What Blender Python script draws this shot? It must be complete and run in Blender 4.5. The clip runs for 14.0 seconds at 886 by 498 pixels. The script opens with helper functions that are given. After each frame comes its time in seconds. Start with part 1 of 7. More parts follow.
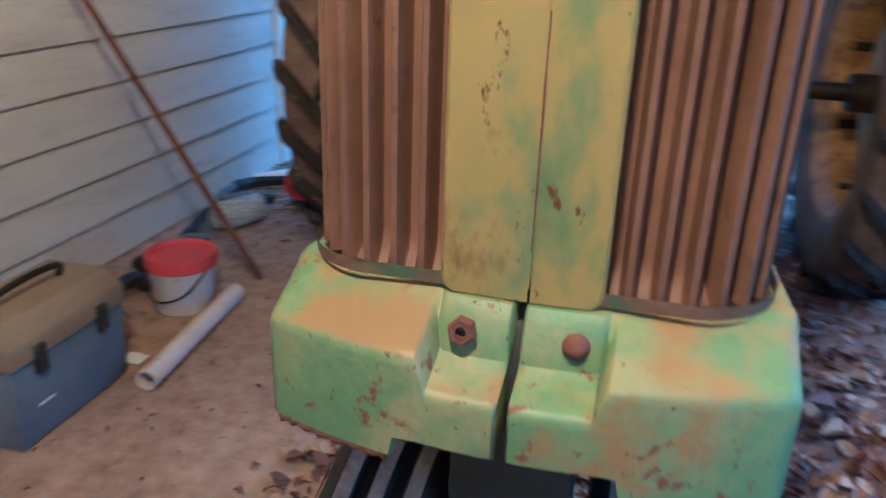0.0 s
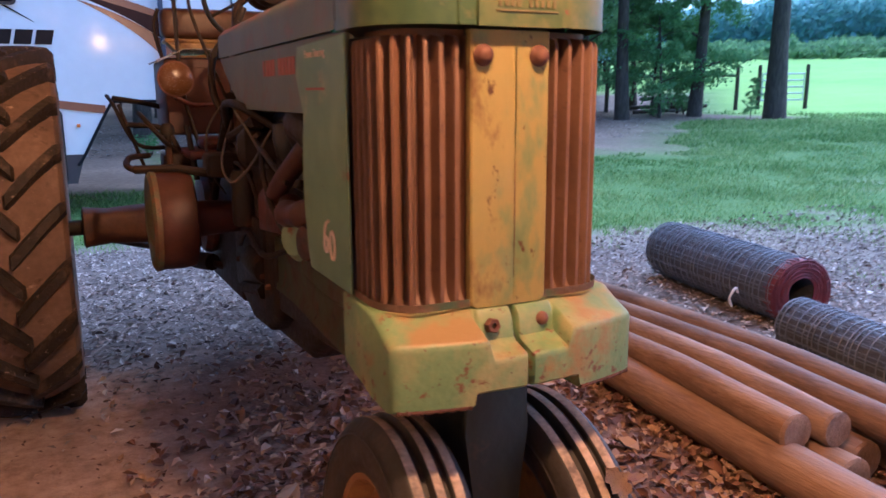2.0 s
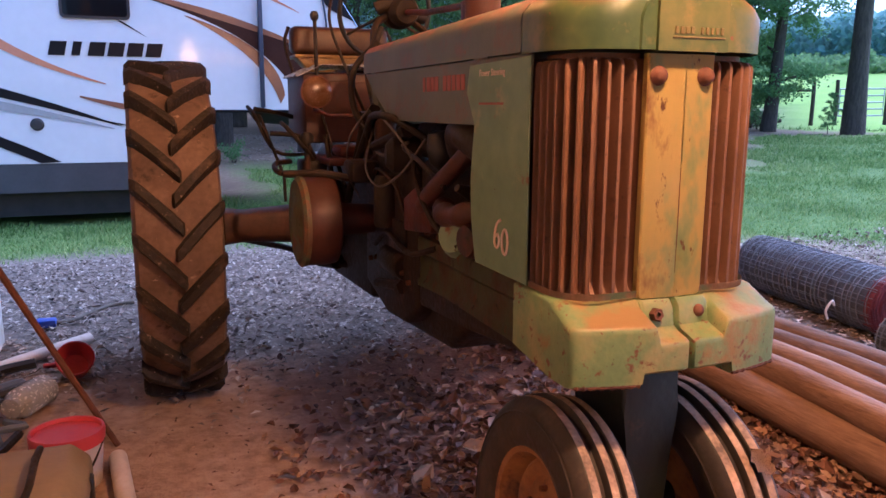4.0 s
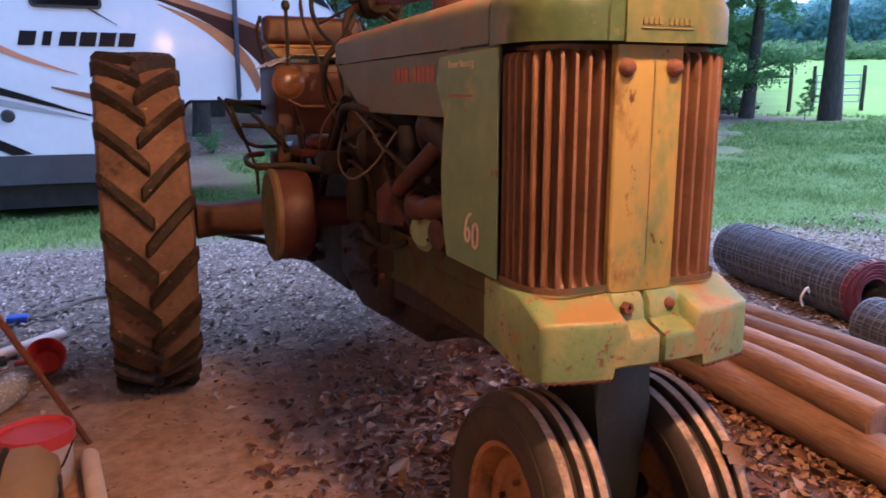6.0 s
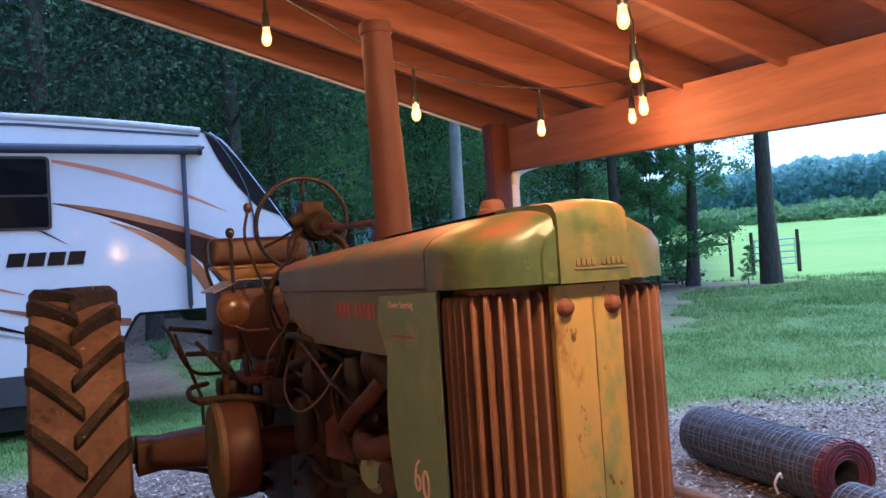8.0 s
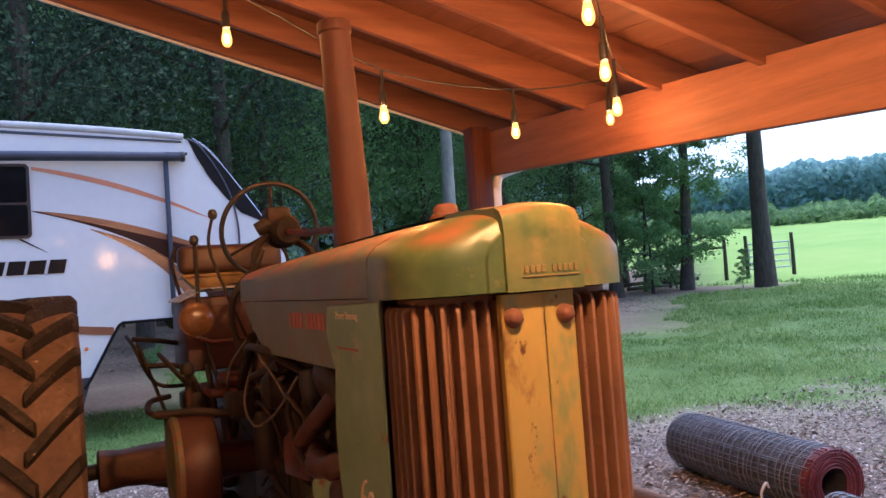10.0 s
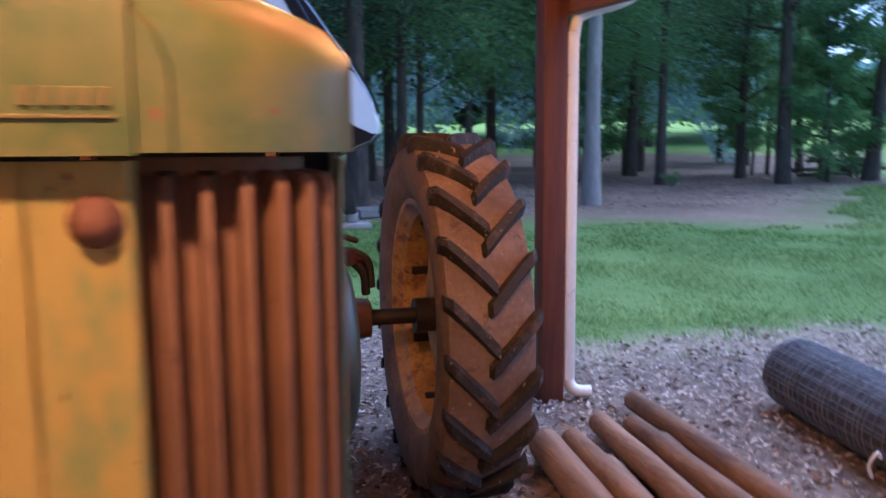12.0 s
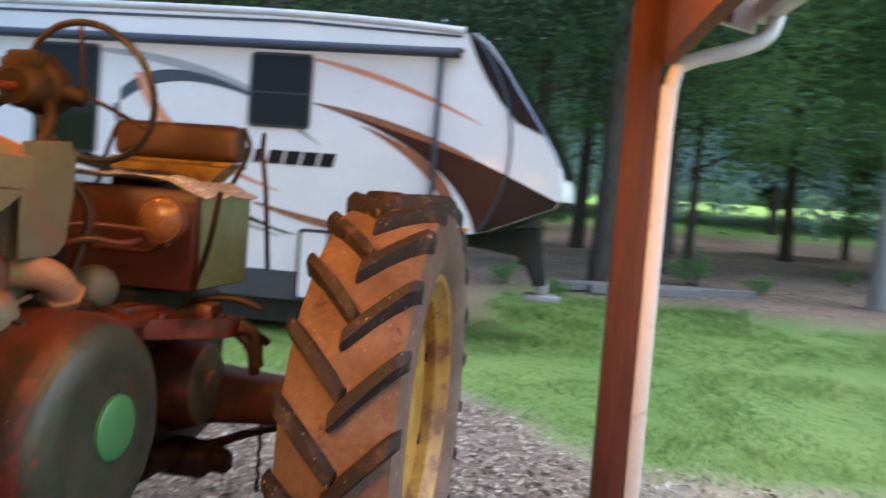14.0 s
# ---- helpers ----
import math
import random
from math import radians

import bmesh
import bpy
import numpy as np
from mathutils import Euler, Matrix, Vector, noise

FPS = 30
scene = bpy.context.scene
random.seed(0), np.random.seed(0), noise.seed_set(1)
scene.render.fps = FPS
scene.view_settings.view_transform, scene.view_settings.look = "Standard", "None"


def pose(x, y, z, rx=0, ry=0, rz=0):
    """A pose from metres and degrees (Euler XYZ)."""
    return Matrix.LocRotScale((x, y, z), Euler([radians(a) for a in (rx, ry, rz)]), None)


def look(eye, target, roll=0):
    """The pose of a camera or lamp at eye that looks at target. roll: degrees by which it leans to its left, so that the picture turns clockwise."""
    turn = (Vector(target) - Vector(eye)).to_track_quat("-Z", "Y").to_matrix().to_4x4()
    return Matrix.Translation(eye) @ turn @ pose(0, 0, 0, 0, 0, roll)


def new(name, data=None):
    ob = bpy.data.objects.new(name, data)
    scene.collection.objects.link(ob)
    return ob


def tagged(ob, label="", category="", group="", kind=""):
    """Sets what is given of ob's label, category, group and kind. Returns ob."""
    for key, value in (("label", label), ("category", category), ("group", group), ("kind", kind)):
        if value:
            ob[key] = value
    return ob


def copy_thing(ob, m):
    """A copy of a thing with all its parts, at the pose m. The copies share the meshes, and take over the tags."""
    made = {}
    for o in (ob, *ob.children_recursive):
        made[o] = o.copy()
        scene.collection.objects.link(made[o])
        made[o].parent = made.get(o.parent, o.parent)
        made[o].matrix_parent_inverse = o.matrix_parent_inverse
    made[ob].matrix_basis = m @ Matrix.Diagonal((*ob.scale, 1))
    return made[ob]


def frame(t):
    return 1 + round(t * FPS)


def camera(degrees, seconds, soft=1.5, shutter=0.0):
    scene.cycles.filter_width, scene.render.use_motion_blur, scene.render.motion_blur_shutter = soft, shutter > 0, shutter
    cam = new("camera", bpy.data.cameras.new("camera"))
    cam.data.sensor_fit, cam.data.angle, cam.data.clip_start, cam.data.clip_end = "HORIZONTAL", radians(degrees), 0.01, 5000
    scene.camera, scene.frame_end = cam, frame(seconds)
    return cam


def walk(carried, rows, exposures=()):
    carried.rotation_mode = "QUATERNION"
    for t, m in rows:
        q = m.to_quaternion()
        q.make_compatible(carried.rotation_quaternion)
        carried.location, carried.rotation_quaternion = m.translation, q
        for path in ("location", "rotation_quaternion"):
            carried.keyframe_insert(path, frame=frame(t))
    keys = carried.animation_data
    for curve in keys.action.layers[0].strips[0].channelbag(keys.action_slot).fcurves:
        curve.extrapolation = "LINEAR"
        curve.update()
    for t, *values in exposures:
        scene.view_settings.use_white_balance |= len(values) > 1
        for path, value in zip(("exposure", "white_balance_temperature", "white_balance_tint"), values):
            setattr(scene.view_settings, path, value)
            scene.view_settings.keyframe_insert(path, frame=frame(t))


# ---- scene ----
cam = camera(59.9, 14.0, shutter=0.5)
PATH = [
    (0, (0.108, 0.022, 1.276), (-0.36, 1.814, 0.522), 1.9),
    (0.5, (-0.086, -0.204, 1.301), (0.03, 1.649, 0.559), 1.3),
    (1, (-0.308, -0.445, 1.333), (0.091, 1.436, 0.782), 0.6),
    (1.5, (-0.515, -0.484, 1.328), (-0.072, 1.427, 0.937), -0.3),
    (2, (-0.78, -0.562, 1.344), (0.065, 1.206, 0.947), -0.3),
    (2.5, (-1.026, -0.631, 1.366), (-0.186, 1.155, 1.046), 1.5),
    (3, (-1.101, -0.663, 1.354), (-0.334, 1.156, 1.033), 0.2),
    (3.2, (-1.11, -0.667, 1.35), (-0.374, 1.164, 1.021), -0.0),
    (5.5, (-1.091, -0.65, 1.356), (-0.392, 1.177, 0.935), 0.5),
    (6, (-1.071, -0.65, 1.361), (-0.322, 1.161, 0.964), -0.1),
    (6.5, (-1.043, -0.635, 1.371), (-0.221, 1.158, 1.041), -1.4),
    (7, (-1.005, -0.617, 1.432), (-0.118, 1.166, 1.244), -3.7),
    (7.5, (-1.005, -0.605, 1.483), (-0.114, 1.186, 1.488), -3.8),
    (7.7, (-1.004, -0.605, 1.503), (-0.132, 1.194, 1.559), -3.6),
    (10, (-0.855, -0.561, 1.502), (0.026, 1.233, 1.58), -4.1),
    (10.5, (-0.646, -0.426, 1.476), (0.236, 1.367, 1.385), -2.2),
    (11, (-0.448, -0.197, 1.45), (0.48, 1.557, 1.198), -0.2),
    (11.5, (-0.18, 0.073, 1.471), (0.722, 1.845, 1.252), -2.0),
    (12, (0.18, 0.114, 1.467), (0.658, 2.04, 1.217), -0.4),
    (12.5, (0.518, 0.363, 1.506), (0.921, 2.314, 1.336), 2.1),
    (13, (0.815, 0.676, 1.532), (1.425, 2.579, 1.459), 1.5),
    (13.5, (1.128, 0.749, 1.487), (1.396, 2.73, 1.429), 0.1),
    (14, (1.535, 0.692, 1.498), (1.244, 2.668, 1.398), 4.5),
]
walk(cam, [(t, look(eye, target, roll)) for t, eye, target, roll in PATH], [(0, 1.45, 3000, -14), (0.5, 1.48, 3000, -10), (1, 1.4, 3300, 2), (2, 1.4, 4400, 14), (3, 1.42, 4650, 20), (5.5, 1.45, 4850, 24), (6.5, 1.42, 4500, 16), (7.5, 1.28, 4450, 12), (10, 1.19, 5300, 20), (11, 1.25, 5150, 22), (11.5, 1.05, 4900, 24), (12, 1.08, 4650, 20), (12.5, 1.45, 4150, 8), (13, 1.52, 4700, 12), (13.5, 1.7, 5500, 8), (14,1.58,6000, 6)])

# ---- light ----
world = bpy.data.worlds.new("dusk_sky")
scene.world = world
world.use_nodes = True
wn = world.node_tree
sky = wn.nodes.new("ShaderNodeTexSky")
sky.sky_type = "NISHITA"
sky.sun_disc = False
sky.sun_elevation = radians(61.0)
sky.sun_rotation = radians(78.0)
sky.altitude = 100
sky.air_density = 1.0
sky.dust_density = 2.0
sky.ozone_density = 2.0
wn.links.new(sky.outputs["Color"], wn.nodes["Background"].inputs["Color"])
wn.nodes["Background"].inputs["Strength"].default_value = 0.15

sun_data = bpy.data.lights.new("soft_sun", "SUN")
sun_data.energy = 1.5
sun_data.angle = radians(80)
sun_data.color = (0.95, 0.97, 1.0)
sun_ob = new("soft_sun", sun_data)
sun_ob.matrix_world = look((20, 4.3, 36.6), (0, 0, 0))

BULB_POWER = 1700.0
PENDANT_POWER = 710.0
PENDANT_COLOUR = (1.0, 0.45, 0.13, 1)
BULB_COLOUR = (1.0, 0.385, 0.085, 1)

# ---- material helpers ----


def rgba(c):
    return (c[0], c[1], c[2], 1.0)


def surf(name, cols, scale=4.0, rough=0.7, rough2=None, metal=0.0, bump=0.25, bscale=60.0, spots=(), stretch=(1, 1, 1), island=0.0,
         piece=0.0, spec=0.5, detail=6.0, coat=0.0, dist=0.002, top=None):
    """Ramp of colours over a broad and a fine noise, spots of other colours, fine relief."""
    m = bpy.data.materials.new(name)
    m.use_nodes = True
    nt = m.node_tree
    N, L = nt.nodes.new, nt.links.new
    p = nt.nodes["Principled BSDF"]
    tc = N("ShaderNodeTexCoord")
    info = N("ShaderNodeObjectInfo")
    off = N("ShaderNodeVectorMath"); off.operation = "MULTIPLY_ADD"
    comb = N("ShaderNodeCombineXYZ")
    for k in range(3):
        L(info.outputs["Random"], comb.inputs[k])
    off.inputs[1].default_value = (37.0, 17.0, 29.0)
    L(comb.outputs[0], off.inputs[0])
    L(tc.outputs["Object"], off.inputs[2])
    mp = N("ShaderNodeMapping")
    mp.inputs["Scale"].default_value = stretch
    L(off.outputs[0], mp.inputs["Vector"])
    n1 = N("ShaderNodeTexNoise")
    n1.inputs["Scale"].default_value = scale
    n1.inputs["Detail"].default_value = detail
    n1.inputs["Roughness"].default_value = 0.6
    L(mp.outputs[0], n1.inputs["Vector"])
    n2 = N("ShaderNodeTexNoise")
    n2.inputs["Scale"].default_value = scale * 9.0
    n2.inputs["Detail"].default_value = 4.0
    L(mp.outputs[0], n2.inputs["Vector"])
    mixn = N("ShaderNodeMix"); mixn.data_type = "FLOAT"
    mixn.inputs[0].default_value = 0.3
    L(n1.outputs["Fac"], mixn.inputs[2]); L(n2.outputs["Fac"], mixn.inputs[3])
    fac = mixn.outputs[0]
    if island or piece:
        src = N("ShaderNodeNewGeometry").outputs["Random Per Island"] if island else info.outputs["Random"]
        mm = N("ShaderNodeMath"); mm.operation = "MULTIPLY_ADD"
        mm.inputs[1].default_value = island or piece
        L(src, mm.inputs[0])
        sub = N("ShaderNodeMath"); sub.operation = "ADD"
        sub.inputs[1].default_value = -0.5 * (island or piece)
        L(fac, sub.inputs[0]); L(sub.outputs[0], mm.inputs[2])
        fac = mm.outputs[0]
    ramp = N("ShaderNodeValToRGB")
    el = ramp.color_ramp.elements
    while len(el) < len(cols):
        el.new(0.5)
    for k, (pos, c) in enumerate(cols):
        el[k].position = pos
        el[k].color = rgba(c)
    L(fac, ramp.inputs["Fac"])
    colour = ramp.outputs["Color"]
    for k, (c, sc, lo, hi) in enumerate(spots):
        ns = N("ShaderNodeTexNoise")
        ns.inputs["Scale"].default_value = sc
        ns.inputs["Detail"].default_value = 5.0
        ns.inputs["Roughness"].default_value = 0.65
        ad = N("ShaderNodeVectorMath"); ad.operation = "ADD"
        ad.inputs[1].default_value = (5.3 * (k + 1), 2.1 * k, 9.7 * k)
        L(mp.outputs[0], ad.inputs[0]); L(ad.outputs[0], ns.inputs["Vector"])
        mr = N("ShaderNodeMapRange")
        mr.inputs["From Min"].default_value = lo
        mr.inputs["From Max"].default_value = hi
        L(ns.outputs["Fac"], mr.inputs["Value"])
        mx = N("ShaderNodeMix"); mx.data_type = "RGBA"
        L(mr.outputs[0], mx.inputs[0]); L(colour, mx.inputs[6])
        mx.inputs[7].default_value = rgba(c)
        colour = mx.outputs[2]
    if top:
        # wear on the faces that lie open to the weather
        geo = N("ShaderNodeNewGeometry")
        sep = N("ShaderNodeSeparateXYZ")
        L(geo.outputs["Normal"], sep.inputs[0])
        up = N("ShaderNodeMapRange")
        up.inputs["From Min"].default_value, up.inputs["From Max"].default_value = 0.35, 0.8
        L(sep.outputs[2], up.inputs["Value"])
        nw = N("ShaderNodeTexNoise")
        nw.inputs["Scale"].default_value, nw.inputs["Detail"].default_value = top[1], 6.0
        L(mp.outputs[0], nw.inputs["Vector"])
        wr = N("ShaderNodeMapRange")
        wr.inputs["From Min"].default_value, wr.inputs["From Max"].default_value = top[2], top[3]
        L(nw.outputs["Fac"], wr.inputs["Value"])
        mu = N("ShaderNodeMath"); mu.operation = "MULTIPLY"
        L(up.outputs[0], mu.inputs[0]); L(wr.outputs[0], mu.inputs[1])
        mx = N("ShaderNodeMix"); mx.data_type = "RGBA"
        L(mu.outputs[0], mx.inputs[0]); L(colour, mx.inputs[6])
        mx.inputs[7].default_value = rgba(top[0])
        colour = mx.outputs[2]
    L(colour, p.inputs["Base Color"])
    rr = N("ShaderNodeMapRange")
    rr.inputs["To Min"].default_value = rough
    rr.inputs["To Max"].default_value = rough2 if rough2 is not None else min(1.0, rough + 0.15)
    L(n2.outputs["Fac"], rr.inputs["Value"])
    L(rr.outputs[0], p.inputs["Roughness"])
    p.inputs["Metallic"].default_value = metal
    p.inputs["Specular IOR Level"].default_value = spec
    p.inputs["Coat Weight"].default_value = coat
    if bump:
        nb = N("ShaderNodeTexNoise")
        nb.inputs["Scale"].default_value = bscale
        nb.inputs["Detail"].default_value = 5.0
        L(mp.outputs[0], nb.inputs["Vector"])
        b = N("ShaderNodeBump")
        b.inputs["Strength"].default_value = bump
        b.inputs["Distance"].default_value = dist * 2
        L(nb.outputs["Fac"], b.inputs["Height"])
        L(b.outputs["Normal"], p.inputs["Normal"])
    return m


def leafy(name, cols, rough=0.6, trans=0.25, size=0.6, island=0.45):
    """Leaves: varied leaf by leaf, letting some light through."""
    m = surf(name, cols, scale=size, rough=rough, bump=0, island=island, spec=0.2)
    nt = m.node_tree
    p = nt.nodes["Principled BSDF"]
    t = nt.nodes.new("ShaderNodeBsdfTranslucent")
    src = p.inputs["Base Color"].links[0].from_socket
    nt.links.new(src, t.inputs["Color"])
    mix = nt.nodes.new("ShaderNodeMixShader")
    mix.inputs[0].default_value = trans
    nt.links.new(p.outputs[0], mix.inputs[1])
    nt.links.new(t.outputs[0], mix.inputs[2])
    nt.links.new(mix.outputs[0], nt.nodes["Material Output"].inputs["Surface"])
    return m


RUST = (0.17, 0.065, 0.028)
RUST_DARK = (0.07, 0.03, 0.018)
M = {}
M["green"] = surf("faded_green_paint", [(0.3, (0.0935, 0.17, 0.085)), (0.5, (0.145, 0.238, 0.128)), (0.7, (0.212, 0.297, 0.17))], scale=3, rough=0.42, rough2=0.6,
                  bump=0.12, bscale=90, spots=[((0.34, 0.31, 0.14), 5, 0.56, 0.70), (RUST, 9, 0.62, 0.70), (RUST_DARK, 45, 0.68, 0.72)])
M["casting"] = surf("chipped_green_casting", [(0.3, (0.0916, 0.166, 0.0657)), (0.5, (0.138, 0.216, 0.0851)), (0.68, (0.206, 0.259, 0.101))], scale=5, rough=0.38,
                    rough2=0.6, bump=0.35, bscale=70, spots=[((0.27, 0.25, 0.10), 6, 0.50, 0.68), ((0.23, 0.145, 0.040), 9, 0.57, 0.70), ((0.13, 0.05, 0.02), 26, 0.59, 0.65), (RUST_DARK, 60, 0.655, 0.70)],
                    top=((0.24, 0.15, 0.044), 10, 0.47, 0.63))
M["panel"] = surf("yellowed_green_panel", [(0.36, (0.229, 0.314, 0.116)), (0.44, (0.343, 0.38, 0.129)), (0.51, (0.538, 0.418, 0.102)), (0.66, (0.595, 0.437, 0.102))], scale=4.5, detail=2.5,
                  stretch=(1, 1, 0.5), rough=0.36, rough2=0.5, bump=0.2, bscale=60, spots=[((0.30, 0.17, 0.05), 9, 0.58, 0.68), ((0.16, 0.075, 0.025), 26, 0.635, 0.68)])
M["cap"] = surf("yellowed_green_cap", [(0.34, (0.031, 0.0621, 0.0207)), (0.46, (0.0543, 0.0881, 0.0264)), (0.55, (0.0928, 0.112, 0.031)), (0.67, (0.137, 0.13, 0.0372))], scale=3.0, detail=4.0, rough=0.34, rough2=0.5,
                bump=0.15, bscale=40, spots=[((0.20, 0.15, 0.045), 7, 0.56, 0.72), (RUST, 30, 0.66, 0.71)], top=((0.20, 0.082, 0.032), 8, 0.42, 0.60))
M["hood"] = surf("oxidised_hood_paint", [(0.3, (0.064, 0.084, 0.06)), (0.5, (0.1, 0.12, 0.0864)), (0.7, (0.14, 0.152, 0.116))], scale=3, rough=0.45, rough2=0.65,
                 bump=0.12, bscale=70, spots=[((0.13, 0.085, 0.055), 8, 0.54, 0.68), (RUST, 20, 0.66, 0.72)], top=((0.24, 0.09, 0.045), 9, 0.38, 0.58))
M["grille"] = surf("rusty_brown_grille", [(0.3, (0.0867, 0.0399, 0.0185)), (0.5, (0.129, 0.0605, 0.0277)), (0.7, (0.165, 0.0809, 0.0393))], scale=7, rough=0.5, rough2=0.75,
                   bump=0.2, bscale=90, spots=[(RUST_DARK, 30, 0.60, 0.70)])
M["lip"] = surf("dusty_rusted_lip", [(0.3, (0.16, 0.09, 0.05)), (0.5, (0.25, 0.15, 0.09)), (0.7, (0.34, 0.22, 0.14))], scale=14, rough=0.6, rough2=0.85, bump=0.4, bscale=70, spots=[((0.14, 0.19, 0.10), 9, 0.55, 0.66)])
M["capmark"] = surf("worn_embossed_mark", [(0.3, (0.10, 0.075, 0.025)), (0.7, (0.17, 0.14, 0.045))], scale=20, rough=0.5, bump=0.2)
M["rust"] = surf("rust", [(0.3, (0.055, 0.02, 0.011)), (0.5, (0.115, 0.042, 0.02)), (0.7, (0.17, 0.07, 0.034))], scale=12, rough=0.6, rough2=0.9, bump=0.5, bscale=80)
M["stack"] = surf("dark_red_rusted_pipe", [(0.3, (0.0308, 0.00744, 0.00432)), (0.5, (0.056, 0.0144, 0.0072)), (0.7, (0.0784, 0.0238, 0.0115))], scale=6, stretch=(1, 1, 0.4), rough=0.55, rough2=0.85, bump=0.4, bscale=60)
M["redpaint"] = surf("rusty_red_primer", [(0.3, (0.0314, 0.00741, 0.00413)), (0.5, (0.0878, 0.0173, 0.0083)), (0.7, (0.143, 0.0347, 0.0165))], scale=6, rough=0.32, rough2=0.65, bump=0.4,
                     spots=[((0.022, 0.014, 0.010), 7, 0.47, 0.62), ((0.16, 0.075, 0.045), 26, 0.64, 0.72)])
M["pulley"] = surf("dark_rusted_pulley", [(0.3, (0.018, 0.0048, 0.0028)), (0.5, (0.046, 0.0108, 0.0054)), (0.7, (0.075, 0.021, 0.0105))], scale=5, rough=0.42, rough2=0.65, bump=0.3, bscale=50)
M["iron"] = surf("oily_dark_iron", [(0.3, (0.009, 0.00675, 0.00525)), (0.55, (0.0195, 0.0128, 0.009)), (0.75, (0.045, 0.0255, 0.015))], scale=6, rough=0.35, rough2=0.8, bump=0.5,
                 bscale=50, spots=[((0.055, 0.022, 0.011), 10, 0.57, 0.68)], spec=0.3)
M["pedestal"] = surf("greasy_green_casting", [(0.3, (0.0045, 0.0063, 0.0045)), (0.55, (0.0099, 0.0144, 0.00945)), (0.75, (0.0203, 0.0261, 0.0162))], scale=6, rough=0.3, rough2=0.6, bump=0.4, bscale=40, spots=[((0.06, 0.028, 0.014), 9, 0.58, 0.68)])
M["axle"] = surf("greasy_brown_axle", [(0.3, (0.0361, 0.0139, 0.0068)), (0.55, (0.076, 0.0265, 0.0116)), (0.75, (0.119, 0.0473, 0.0217))], scale=7, rough=0.5, rough2=0.7, bump=0.4, bscale=50)
M["flywheel"] = surf("worn_flywheel_face", [(0.3, (0.0268, 0.0388, 0.028)), (0.5, (0.0477, 0.0644, 0.0477)), (0.7, (0.0779, 0.0835, 0.0656))], scale=6, rough=0.28, rough2=0.5, metal=0.25, bump=0.25,
                     spots=[((0.09, 0.04, 0.025), 8, 0.58, 0.70), ((0.15, 0.06, 0.03), 24, 0.60, 0.68)])
M["brightgreen"] = surf("bright_green_disc", [(0.3, (0.04, 0.17, 0.06)), (0.7, (0.07, 0.26, 0.09))], scale=6, rough=0.35, bump=0.1)
M["tyre"] = surf("dusty_tyre_rubber", [(0.3, (0.0738, 0.0453, 0.0312)), (0.5, (0.136, 0.0833, 0.0572)), (0.7, (0.214, 0.141, 0.104))], scale=5, rough=0.75, rough2=0.95, bump=0.4, bscale=60,
                 spots=[((0.32, 0.23, 0.17), 34, 0.64, 0.72), ((0.05, 0.03, 0.022), 11, 0.60, 0.70)])
M["lug"] = surf("dark_lug_rubber", [(0.3, (0.00756, 0.00486, 0.00378)), (0.55, (0.0151, 0.00924, 0.00702)), (0.78, (0.046, 0.0281, 0.0194))], scale=14, rough=0.6, rough2=0.85, bump=0.8, bscale=60, dist=0.004,
                spots=[((0.075, 0.046, 0.032), 12, 0.54, 0.70), ((0.28, 0.20, 0.145), 42, 0.64, 0.69)])
M["fronttyre"] = surf("black_front_tyre", [(0.3, (0.012, 0.010, 0.009)), (0.52, (0.030, 0.023, 0.018)), (0.72, (0.09, 0.062, 0.043))], scale=7, rough=0.32, rough2=0.75, bump=0.25, bscale=60)
M["frontrim"] = surf("rusted_front_rim", [(0.3, (0.13, 0.055, 0.016)), (0.5, (0.27, 0.125, 0.03)), (0.7, (0.40, 0.21, 0.05))], scale=5, rough=0.45, rough2=0.65, bump=0.25, spots=[(RUST_DARK, 9, 0.54, 0.66)])
M["dustyrib"] = surf("dusty_tread_rib", [(0.35, (0.134, 0.096, 0.0672)), (0.55, (0.422, 0.298, 0.202)), (0.72, (0.691, 0.499, 0.365))], scale=10, rough=0.7, rough2=0.95, bump=0.4, bscale=60)
M["rim"] = surf("worn_yellow_rim", [(0.3, (0.18, 0.08, 0.018)), (0.5, (0.36, 0.19, 0.03)), (0.7, (0.48, 0.29, 0.055))], scale=5, rough=0.4, rough2=0.6, bump=0.2,
                spots=[(RUST, 8, 0.50, 0.62), (RUST_DARK, 20, 0.60, 0.70)])
M["seat"] = surf("cracked_brown_vinyl", [(0.3, (0.028, 0.013, 0.009)), (0.55, (0.06, 0.026, 0.016)), (0.75, (0.13, 0.07, 0.04))], scale=7, rough=0.35, rough2=0.6, bump=0.3, bscale=40)
M["seatpan"] = surf("yellow_seat_pan", [(0.3, (0.14, 0.08, 0.015)), (0.7, (0.28, 0.17, 0.03))], scale=6, rough=0.4, spots=[(RUST_DARK, 9, 0.52, 0.66)])
M["chrome"] = surf("dull_chrome", [(0.3, (0.5, 0.5, 0.5)), (0.7, (0.65, 0.65, 0.65))], rough=0.15, rough2=0.3, metal=1.0, bump=0.05)
M["lens"] = surf("amber_rusty_lens", [(0.3, (0.082, 0.0369, 0.0148)), (0.6, (0.123, 0.0615, 0.0262)), (0.8, (0.18, 0.115, 0.0615))], scale=18, rough=0.15, rough2=0.35, bump=0.1)
M["plasticwrap"] = surf("crumpled_plastic_sheet", [(0.3, (0.45, 0.45, 0.46)), (0.7, (0.75, 0.75, 0.77))], scale=8, rough=0.15, rough2=0.35, bump=0.8, bscale=14, dist=0.01)
